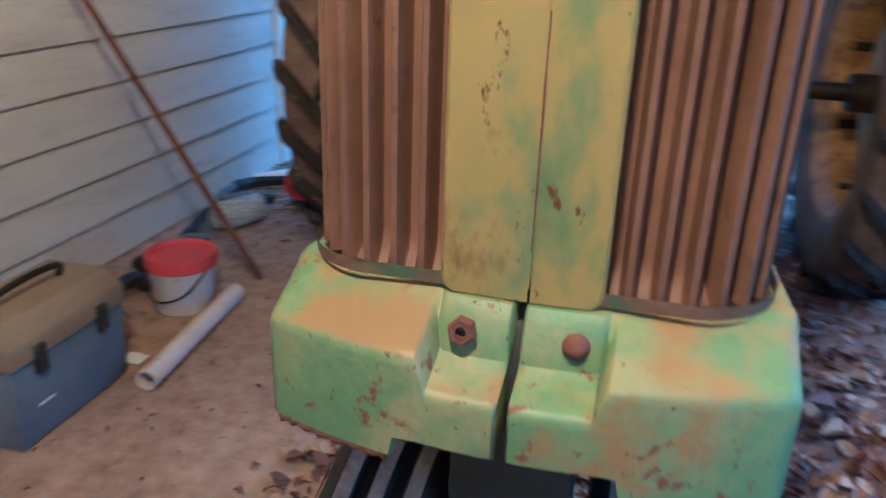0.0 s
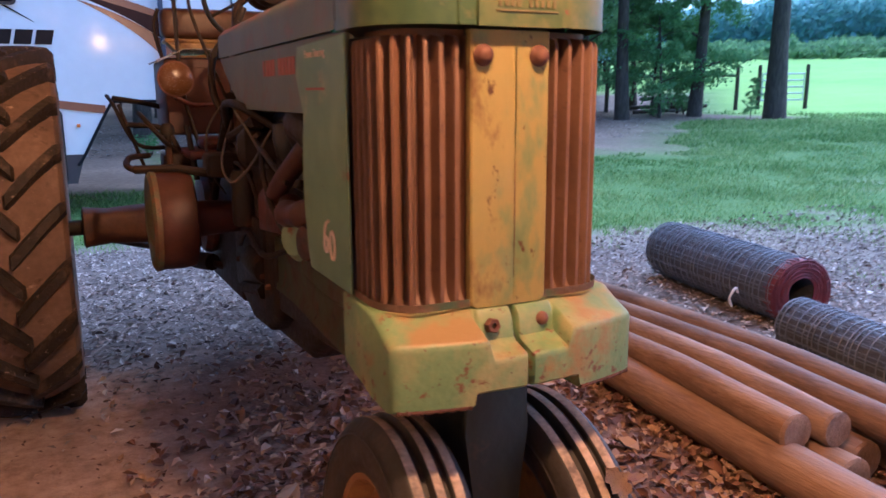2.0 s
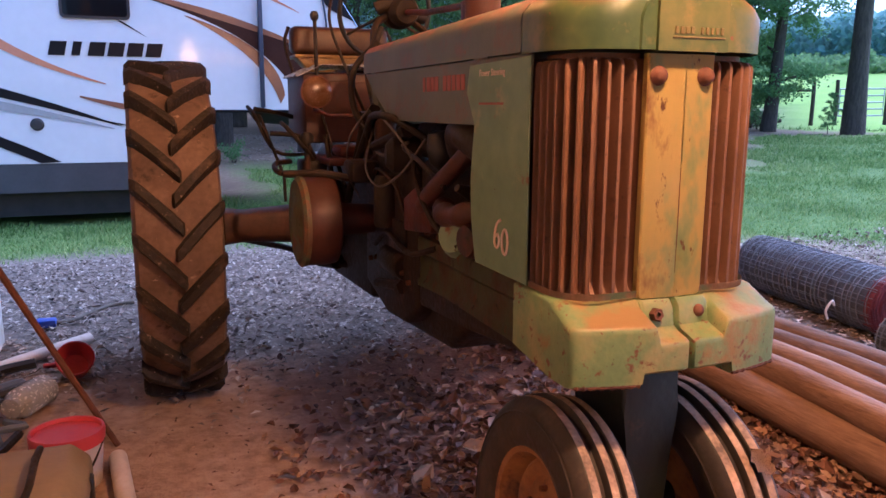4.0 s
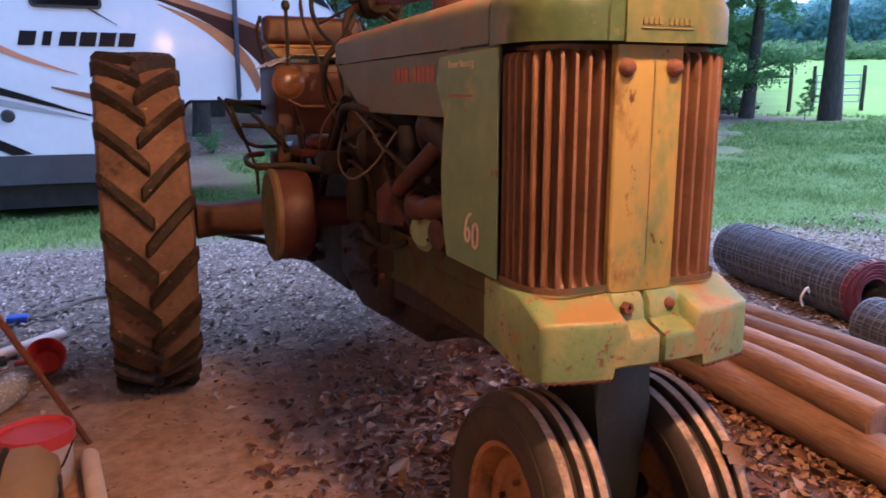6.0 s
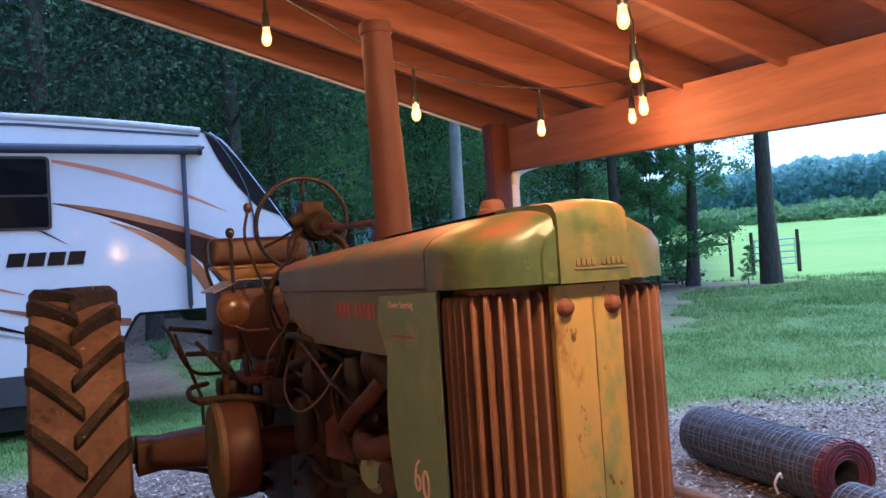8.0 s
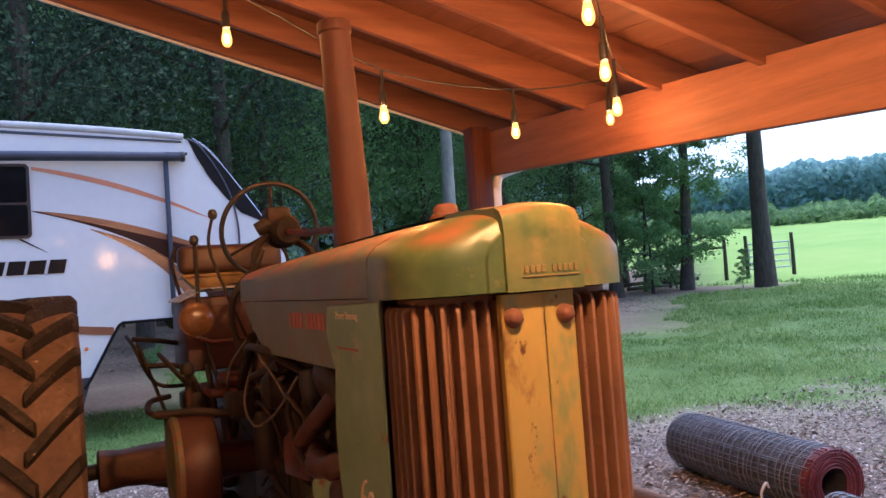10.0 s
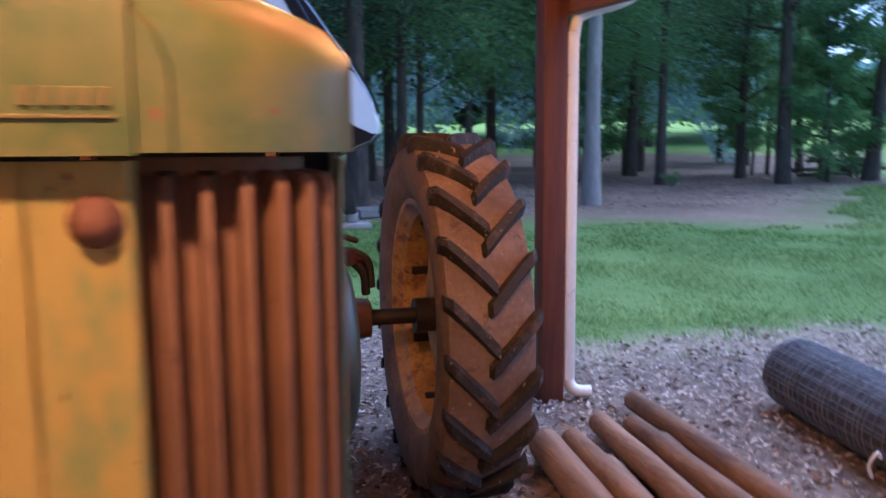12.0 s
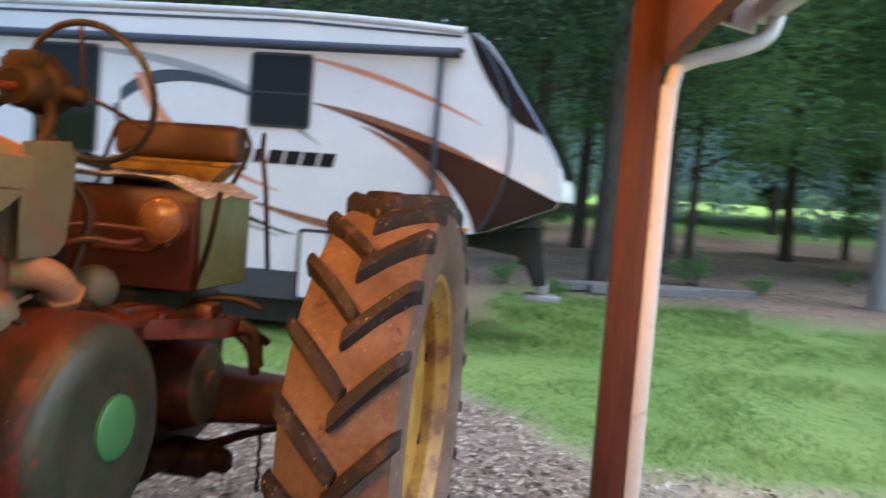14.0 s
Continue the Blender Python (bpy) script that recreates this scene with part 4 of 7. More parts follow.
# middle panel
b = B()
rows = []
for z, ins in ((0.918, 0.010), (0.924, 0.002), (0.935, 0.0), (1.0, 0), (1.1, 0), (1.19, 0), (1.225, 0), (1.3, 0), (1.40, 0), (1.462, 0.0)):
    crease = 0.0014 if 0.96 < z < 1.22 else 0.0
    rows.append([(-0.088 + ins, 0.778, z), (-0.087 + ins, 0.764, z), (-0.083 + ins, 0.760, z), (0.0095, 0.758, z), (0.011, 0.758 + crease, z), (0.0125, 0.758, z), (0.085 - ins, 0.760, z), (0.089 - ins, 0.764, z),
                 (0.090 - ins, 0.778, z)])
strip(b, rows)
bmesh.ops.solidify(b, geom=b.faces[:], thickness=0.004)
pan = part("front_panel", b, "panel", TR, "yellowed green middle panel with rust flecks")
b = B()
tube(b, [(0.0105, 0.7583, 0.975), (0.0112, 0.7583, 1.06), (0.0108, 0.7583, 1.14), (0.0112, 0.7583, 1.215)], [0.0007, 0.0013, 0.0016, 0.0006], 6)
part("seam", b, "rust", pan, "thin rusty seam")
for x in (-0.062, 0.062):
    b = B()
    lathe(b, [(0.0, 0.020), (0.009, 0.0185), (0.0165, 0.012), (0.019, 0.004), (0.0215, 0.002), (0.0215, 0.0)], (x, 0.7585, 1.415), (0, -1, 0), 18)
    part("bolt", b, "rust", pan, "rusty round-headed bolt")

# front casting, in two halves: a bowed face, a sloping top and a bolt pocket beside the middle slot
OUTER = [(0.10, 0.0), (0.010, 0.0), (0.0, 0.008), (0.0, 0.122), (0.0008, 0.131), (0.0045, 0.1365), (0.011, 0.1395), (0.050, 0.156), (0.078, 0.170), (0.096, 0.178), (0.110, 0.180), (0.34, 0.180), (0.34, 0.02)]
POCKET = [(0.10, 0.0), (0.010, 0.0), (0.0, 0.008), (0.0, 0.084), (0.0008, 0.092), (0.0045, 0.0975), (0.011, 0.100), (0.046, 0.110), (0.058, 0.118), (0.066, 0.160), (0.080, 0.176), (0.34, 0.180), (0.34, 0.02)]


def casting_column(x, inward, pocket, low, end):
    """One cut through the casting at x; end draws it in for the rounded outer edge."""
    y0 = 0.671 + 0.047 * ((x - 0.005) / 0.28) ** 2
    col = []
    for k, (o, q) in enumerate(zip(OUTER, POCKET)):
        dy, dz = o[0] + (q[0] - o[0]) * pocket, o[1] + (q[1] - o[1]) * pocket
        z = 0.740 + dz
        if k < 3:
            z += 0.027 * (1 - low)
        y = y0 + dy if dy < 0.3 else 1.02
        col.append((x + inward * 0.01 * (dy > 0.3), y + (end if dy < 0.09 else 0.0), z - (end * 0.7 if dz > 0.13 else 0.0)))
    return col


for s, xe, xs, xp in ((-1, -0.279, -0.002, -0.082), (1, 0.290, 0.010, 0.098)):
    b = B()
    cols = [(xe, 0, 1, 0.012), (xe - 0.003 * s, 0, 1, 0.006), (xe - 0.009 * s, 0, 1, 0.0018), (xe - 0.02 * s, 0, 1, 0.0), (0.25 * s, 0, 1, 0), (0.20 * s, 0, 1, 0), (0.16 * s, 0, 1, 0), (0.005 + 0.124 * s, 0, 1, 0), (0.005 + 0.119 * s, 0, 0.1, 0),
            (xp + 0.010 * s, 0, 0, 0), (xp + 0.007 * s, 0.06, 0, 0), (xp + 0.001 * s, 0.5, 0, 0), (xp - 0.004 * s, 0.94, 0, 0), (xp - 0.008 * s, 1, 0, 0), (xp - 0.04 * s, 1, 0, 0), (xs + 0.012 * s, 1, 0, 0), (xs + 0.003 * s, 1, 0, 0.001),
            (xs, 1, 0, 0.005)]
    V = strip(b, [casting_column(x, -s, pk, lw, en) for x, pk, lw, en in cols])
    b.faces.new(V[0]); b.faces.new(V[-1][::-1])
    for A, C in zip(V, V[1:]):
        b.faces.new((A[-1], A[0], C[0], C[-1]))
    fc = part("front_casting", b, "casting", TR, "chipped green cast-iron front bolster")
    b = B()
    xb, yb, zb = (-0.053, 0.744, 0.884) if s < 0 else (0.067, 0.745, 0.884)
    if s < 0:
        lathe(b, [(0.006, 0.022), (0.012, 0.021), (0.0125, 0.004), (0.0195, 0.004)], (xb, yb, zb), (0, -1, 0.22), 14)
        lathe(b, [(0.0065, 0.014), (0.0085, 0.0215), (0.0135, 0.0225), (0.0165, 0.018), (0.0165, 0.0)], (xb, yb, zb), (0, -1, 0.22), 6)
    else:
        lathe(b, [(0.0, 0.020), (0.008, 0.0185), (0.0135, 0.013), (0.0155, 0.006), (0.0155, 0.0)], (xb, yb, zb), (0, -1, 0.22), 16)
    lathe(b, [(0.021, 0.004), (0.022, 0.002), (0.022, -0.008)], (xb, yb, zb), (0, -1, 0.22), 20)
    part("bolt", b, "rust", fc, "rusty hex nut" if s < 0 else "rusty round bolt")
    # rusted lower edge
    b = B()
    edge = []
    for x in (xe - 0.012 * s, 0.24 * s, 0.20 * s, 0.16 * s, 0.005 + 0.128 * s):
        edge.append((x, 0.671 + 0.047 * ((x - 0.005) / 0.28) ** 2 + 0.006, 0.7435))
    tube(b, curve_pts(edge, 5), [0.006 + 0.0018 * math.sin(2.3 * k + s) for k in range(21)], 8)
    part("lower_lip", b, "rust", fc, "rusted lower edge")
b = B()
prism(b, [(0.725, 0.775), (0.725, 0.82), (0.785, 0.905), (0.95, 0.91), (0.95, 0.785)], -0.03, 0.05, "x")
part("casting_core", b, "black", TR)

# side frame rails back to the engine
for s in (-1, 1):
    b = B()
    A = [(0.258, 1.00), (0.252, 1.25), (0.225, 1.62), (0.200, 1.98)]
    rows = []
    for (x, y), zt, zb in zip(A, (0.922, 0.915, 0.90, 0.885), (0.755, 0.752, 0.735, 0.70)):
        rows.append([(s * (x - 0.05), y, zt), (s * x, y, zt), (s * (x + 0.004), y, zt - 0.012), (s * (x + 0.004), y, zt - 0.05), (s * (x - 0.004), y, zt - 0.06), (s * (x - 0.004), y, zb + 0.03), (s * (x + 0.003), y, zb + 0.02),
                     (s * (x + 0.003), y, zb), (s * (x - 0.05), y, zb)])
    strip(b, rows)
    bmesh.ops.solidify(b, geom=b.faces[:], thickness=0.012)
    part("frame_rail", b, "rail", TR, "green channel frame rail with grime")
b = B()
prism(b, [(1.0, 0.70), (1.0, 0.90), (1.95, 0.86), (1.95, 0.62), (1.5, 0.66)], -0.2, 0.2, "x", 0.02)
part("frame_pan", b, "iron", TR)

# pedestal and front wheels
FRONT_Y, FRONT_R = 0.923, 0.318
b = B()
prism(b, [(-0.085, 0.78), (0.085, 0.78), (0.078, 0.62), (0.060, 0.48), (0.052, 0.25), (-0.052, 0.25), (-0.060, 0.48), (-0.078, 0.62)], 0.80, 1.03, "y", 0.018, 3)
lathe(b, [(0.0, 0.0), (0.095, 0.0), (0.10, 0.012), (0.10, 0.04), (0.09, 0.05)], (0.0, 0.915, 0.715), (0, 0, 1), 24)
tube(b, [(-0.16, FRONT_Y, FRONT_R), (0.16, FRONT_Y, FRONT_R)], 0.035, 14)
part("pedestal", b, "pedestal", TR, "dark greasy green front pedestal")
for s in (-1, 1):
    tilt = Vector((s, 0, 0.10)).normalized()
    c = Vector((0.005 + 0.204 * s, FRONT_Y, FRONT_R - 0.004))
    b = B()
    prof = [(0.178, -0.060), (0.186, -0.072), (0.214, -0.083), (0.254, -0.087), (0.284, -0.080), (0.298, -0.068), (0.306, -0.060), (0.3085, -0.056), (0.3085, -0.034), (0.306, -0.031), (0.295, -0.029), (0.295, -0.0145), (0.312, -0.012), (0.315, -0.010),
            (0.315, 0.010), (0.312, 0.012), (0.295, 0.0145), (0.295, 0.029), (0.306, 0.031), (0.3085, 0.034), (0.3085, 0.056), (0.306, 0.060), (0.298, 0.068), (0.284, 0.080), (0.254, 0.087), (0.214, 0.083), (0.186, 0.072), (0.178, 0.060)]
    lathe(b, prof, c, tilt, 80)
    ft = part("front_tyre", b, "fronttyre", TR, "dusty black three-rib front tyre")
    for h, r, w in ((-0.045, 0.3085, 0.0105), (0.0, 0.315, 0.0095), (0.045, 0.3085, 0.0105)):
        b = B()
        lathe(b, [(r - 0.004, h - w), (r + 0.0012, h - w), (r + 0.0022, h), (r + 0.0012, h + w), (r - 0.004, h + w)], c, tilt, 80)
        part("tread_rib", b, "dustyrib", ft, "worn dusty tread rib")
    for h in (-0.070, 0.070):
        b = B()
        lathe(b, [(0.276, h * 1.215), (0.272, h * 1.255), (0.268, h * 1.235)], c, tilt, 80)
        part("sidewall_bead", b, "fronttyre", ft)
    b = B()
    lathe(b, [(0.0, 0.070), (0.030, 0.070), (0.040, 0.062), (0.043, 0.030), (0.075, 0.018), (0.105, 0.010), (0.120, 0.020), (0.140, 0.022), (0.150, 0.012), (0.160, 0.036), (0.170, 0.064), (0.187, 0.070), (0.189, 0.062), (0.178, 0.05), (0.175, -0.05), (0.187, -0.06),
              (0.187, -0.070), (0.170, -0.064), (0.155, 0.0), (0.11, 0.0), (0.0, 0.01)], c, tilt, 48)
    fr = part("front_rim", b, "frontrim", TR, "rust-stained yellow front rim")
    for k in range(5):
        a = 2 * math.pi * k / 5
        u, v = frame_axes(tilt)
        q = c + tilt * 0.016 + (u * math.cos(a) + v * math.sin(a)) * 0.078
        b = B()
        lathe(b, [(0.0, 0.018), (0.008, 0.018), (0.0095, 0.0)], q, tilt, 6)
        part("wheel_bolt", b, "rust", fr)

# rear wheels: carcass, separate lugs, rim
CARC = [(0.492, -0.105), (0.505, -0.130), (0.56, -0.165), (0.64, -0.178), (0.705, -0.173), (0.737, -0.160), (0.750, -0.12), (0.757, -0.06), (0.759, 0.0), (0.757, 0.06), (0.750, 0.12), (0.737, 0.160), (0.705, 0.173), (0.64, 0.178),
        (0.56, 0.165), (0.505, 0.130), (0.492, 0.105)]


def lug_mesh(side):
    """One tread bar from the shoulder to the middle, bent round the carcass; the wheel turns about x."""
    b = B()
    n = 9
    rows = []
    for k in range(n):
        f = k / (n - 1)
        x = side * (0.178 - f * (0.178 + 0.012))
        ang = (0.5 - f ** 1.08) * 0.25
        r0 = 0.722 if k == 0 else 0.746
        top = 0.775 if k == 0 else 0.7985 if k < n - 1 else 0.796
        half = 0.0245 + 0.005 * f - (0.004 if k in (0, n - 1) else 0.0)
        row = []
        for da, rr in ((-half * 1.4, r0), (-half * 1.02, top - 0.008), (-half * 0.82, top), (half * 0.82, top), (half * 1.02, top - 0.008), (half * 1.4, r0)):
            a = ang + da / 0.79
            row.append((x, rr * math.sin(a), rr * math.cos(a)))
        rows.append(row)
    tail = [(rows[-1][k][0] - side * 0.009, p[1], p[2]) for k, p in enumerate([(0, v[1] * 0.955, v[2] * 0.955) for v in rows[-1]])]
    rows.append(tail)
    V = strip(b, rows)
    b.faces.new(V[0][::-1]); b.faces.new(V[-1])
    finish(b)
    me = bpy.data.meshes.new("lug")
    b.to_mesh(me)
    b.free()
    me.materials.append(M["lug"])
    return me


LUG_PHASE = {(1, 1): 0.3, (1, -1): 0.0, (-1, 1): 0.02, (-1, -1): 0.55}
LUGS = {1: lug_mesh(1), -1: lug_mesh(-1)}
for s in (-1, 1):
    c = Vector((TYRE_X[s], AX_Y[s], AX_Z))
    b = B()
    lathe(b, CARC, c, (1, 0, 0), 92)
    rt = part("rear_tyre", b, "tyre", TR, "large dusty lugged rear tyre")
    n = 22
    for side in (1, -1):
        for k in range(n):
            o = new("lug", LUGS[side])
            o.parent = rt
            o.matrix_parent_inverse = Matrix.Translation(-PLACE[rt])
            a = 360.0 * (k + LUG_PHASE[s, side]) / n
            o.matrix_basis = Matrix.Translation(c) @ Matrix.Rotation(radians(a), 4, "X")
    b = B()
    lathe(b, [(0.515, -0.132), (0.497, -0.128), (0.485, -0.10), (0.462, -0.085), (0.452, 0.0), (0.462, 0.085), (0.485, 0.10), (0.497, 0.128), (0.515, 0.132), (0.518, 0.140), (0.494, 0.138), (0.474, 0.108), (0.447, 0.088), (0.437, 0.0), (0.447, -0.088),
              (0.474, -0.108), (0.494, -0.138), (0.518, -0.140)], c, (1, 0, 0), 72, closed=True)
    rim = part("rear_rim", b, "rim", TR, "worn yellow rear rim")
    b = B()
    lathe(b, [(0.0, 0.03 * s), (0.09, 0.03 * s), (0.10, 0.0), (0.26, -0.02 * s), (0.40, 0.02 * s), (0.44, 0.025 * s), (0.44, 0.045 * s), (0.40, 0.04 * s), (0.26, 0.0), (0.13, 0.02 * s), (0.11, 0.07 * s), (0.0, 0.07 * s)], c, (1, 0, 0), 48)
    part("wheel_disc", b, "rim", rim, "dished yellow wheel centre")
    for k in range(8):
        a = 2 * math.pi * (k + 0.4) / 8
        b = B()
        q = c + Vector((0.0, 0.455 * math.cos(a), 0.455 * math.sin(a)))
        box(b, (-0.055, -0.022, -0.022), (0.055, 0.022, 0.022), 0.006, 2, Matrix.Translation(q) @ Matrix.Rotation(a, 4, "X"))
        part("rim_clamp", b, "iron", rim, "rusty rim clamp")

# axle housings, shafts, transmission
b = B()
prism(b, [(2.55, 0.50), (2.50, 0.90), (2.55, 1.14), (2.9, 1.17), (3.65, 1.12), (3.72, 0.9), (3.68, 0.56), (3.3, 0.47)], -0.205, 0.205, "x", 0.03, 3)
part("transmission_case", b, "iron", TR, "oily dark cast transmission case")
for s in (-1, 1):
    b = B()
    rows = []
    for x, h, w in ((0.18, 0.15, 0.15), (0.25, 0.135, 0.13), (0.30, 0.105, 0.11), (0.50, 0.088, 0.09), (0.62, 0.082, 0.082), (0.66, 0.078, 0.078)) + (((0.74, 0.086, 0.084), (0.765, 0.090, 0.086), (0.772, 0.074, 0.072)) if s < 0 else ()):
        rows.append([(s * x, AX_Y[s] + w * math.copysign(abs(math.cos(a)) ** 0.5, math.cos(a)), AX_Z + h * math.copysign(abs(math.sin(a)) ** 0.5, math.sin(a))) for a in (2 * math.pi * k / 24 + 0.001 for k in range(25))])
    V = strip(b, rows)
    b.faces.new(V[-1][:-1])
    bmesh.ops.remove_doubles(b, verts=b.verts, dist=1e-4)
    part("axle_housing", b, "axle", TR, "brown cast axle housing")
    if s > 0:
        b = B()
        lathe(b, [(0.0, 0.19), (0.150, 0.19), (0.152, 0.23), (0.146, 0.25), (0.146, 0.352), (0.138, 0.364)], (0, 3.22, 0.825), (1, 0, 0), 40)
        dc = part("drive_cover", b, "redpaint", TR, "round rust-red drive cover")
        b = B()
        lathe(b, [(0.139, 0.362), (0.128, 0.372), (0.10, 0.376), (0.05, 0.378), (0.045, 0.39), (0.0, 0.392)], (0, 3.22, 0.825), (1, 0, 0), 40)
        part("cover_face", b, "hood", dc, "dull grey-green cover face")
    else:
        b = B()
        lathe(b, [(0.16, -0.20), (0.19, -0.21), (0.195, -0.235), (0.18, -0.262), (0.10, -0.28), (0.0, -0.28)], (0, AX_Y[s] - 0.10, 0.80), (1, 0, 0), 32)
        part("drive_cover", b, "redpaint", TR, "round rust-red drive cover")
    b = B()
    tube(b, [(0.64 * s, AX_Y[s], AX_Z), (1.06 * s, AX_Y[s], AX_Z)], 0.036, 16)
    tube(b, [(0.86 * s, AX_Y[s], AX_Z), (1.04 * s, AX_Y[s], AX_Z)], 0.075, 20)
    part("axle_shaft", b, "iron", TR)
    # lower link and drawbar arm
    b = B()
    tube(b, [(0.16 * s, 2.95, 0.56), (0.45 * s, 3.45, 0.60), (0.70 * s, 3.75, 0.62)], [0.020, 0.017, 0.016], 8)
    tube(b, [(0.30 * s, 3.20, 0.57), (0.24 * s, 3.05, 0.58)], 0.04, 10)
    part("lower_link", b, "iron", TR)

# engine: crankcase, cylinder block, head, pipes
b = B()
prism(b, [(1.92, 0.60), (1.90, 1.02), (2.0, 1.13), (2.42, 1.17), (2.60, 1.12), (2.62, 0.58), (2.3, 0.50), (2.05, 0.52)], -0.215, 0.215, "x", 0.03, 3)
part("crankcase", b, "iron", TR, "oily dark crankcase")
b = B()
box(b, (-0.19, 1.40, 0.86), (0.19, 1.95, 1.16), 0.03, 3)
box(b, (-0.17, 1.28, 0.88), (0.17, 1.42, 1.14), 0.02, 2)
part("cylinder_block", b, "iron", TR, "dark cylinder block and head")
b = B()
prism(b, [(1.55, 0.66), (1.50, 0.74), (1.96, 0.80), (2.4, 0.66), (2.28, 0.46), (1.75, 0.50)], -0.15, 0.15, "x", 0.03, 3)
part("oil_pan", b, "iron", TR)
for s in (-1, 1):
    b = B()
    tube(b, curve_pts([(0.20 * s, 1.86, 1.00), (0.235 * s, 1.78, 1.02), (0.245 * s, 1.66, 1.08), (0.23 * s, 1.52, 1.16), (0.19 * s, 1.42, 1.25)], 6), 0.030, 14)
    part("manifold_pipe", b, "pulley", TR, "rusty red manifold pipe")
    b = B()
    tube(b, curve_pts([(0.22 * s, 1.62, 1.03), (0.255 * s, 1.55, 1.02), (0.26 * s, 1.42, 1.03), (0.22 * s, 1.34, 1.05)], 6), [0.034 + 0.005 * math.sin(k) for k in range(19)], 14)
    part("water_elbow", b, "pulley", TR, "reddish water elbow")
    b = B()
    lathe(b, [(0.0, 0.06), (0.05, 0.055), (0.07, 0.03), (0.075, -0.02), (0.0, -0.04)], (0.21 * s, 1.50, 0.955), (s, -0.5, 0.1), 18)
    part("cover_cap", b, "hood" if s > 0 else "green", TR)
    b = B()
    lathe(b, [(0.0, 0.05), (0.045, 0.045), (0.055, 0.02), (0.055, -0.05)], (0.22 * s, 1.36, 0.965), (s, -0.2, 0), 16)
    part("core_plug", b, "redpaint", TR)
    b = B()
    prism(b, [(1.70, 0.93), (1.66, 1.0), (1.86, 1.07), (1.98, 1.02), (1.98, 0.90)], 0.20 * s, 0.245 * s, "x", 0.012, 2)
    part("valve_cover", b, "redpaint", TR, "rusty red valve cover")
    # head stack of bolts
    for k in range(4):
        b = B()
        lathe(b, [(0.0, 0.022), (0.011, 0.021), (0.014, 0.0)], (0.19 * s, 1.48 + 0.12 * k, 0.915), (s, 0, 0), 6)
        part("stud_nut", b, "rust", TR)
b = B()
box(b, (-0.17, 1.78, 1.16), (0.02, 2.06, 1.29), 0.03, 3)
lathe(b, [(0.0, 0.0), (0.06, 0.0), (0.065, -0.02), (0.06, -0.16), (0.03, -0.19)], (-0.16, 2.12, 1.28), (0, 0, 1), 18)
part("magneto", b, "iron", TR, "dark magneto and carburettor body")
b = B()
tube(b, curve_pts([(-0.21, 1.30, 1.22), (-0.22, 1.48, 1.27), (-0.16, 1.6, 1.20), (-0.05, 1.66, 1.12)], 6), 0.050, 14)
tube(b, curve_pts([(0.21, 1.30, 1.22), (0.22, 1.48, 1.25), (0.16, 1.6, 1.20), (0.05, 1.66, 1.12)], 6), 0.050, 14)
part("air_hose", b, "iron", TR)
b = B()
tube(b, curve_pts([(-0.16, 1.9, 1.22), (-0.27, 1.98, 1.30), (-0.29, 2.2, 1.31), (-0.25, 2.42, 1.24), (-0.22, 2.5, 1.15)], 6), 0.014, 10)
part("oil_line", b, "iron", TR)
for pts in ([(-0.22, 2.42, 1.28), (-0.30, 2.28, 1.12), (-0.31, 2.08, 1.055), (-0.29, 1.86, 1.12), (-0.24, 1.75, 1.24)], [(-0.23, 2.30, 1.33), (-0.29, 2.06, 1.30), (-0.28, 1.86, 1.22), (-0.24, 1.82, 1.12)],
            [(-0.20, 2.5, 1.36), (-0.31, 2.48, 1.22), (-0.30, 2.56, 1.06), (-0.24, 2.6, 0.95)], [(0.22, 2.30, 1.28), (0.27, 2.12, 1.14), (0.25, 1.9, 1.12)]):
    b = B()
    tube(b, curve_pts(pts, 7), 0.0045, 6)
    part("wire", b, "cable", TR, "thin loose ignition wire")

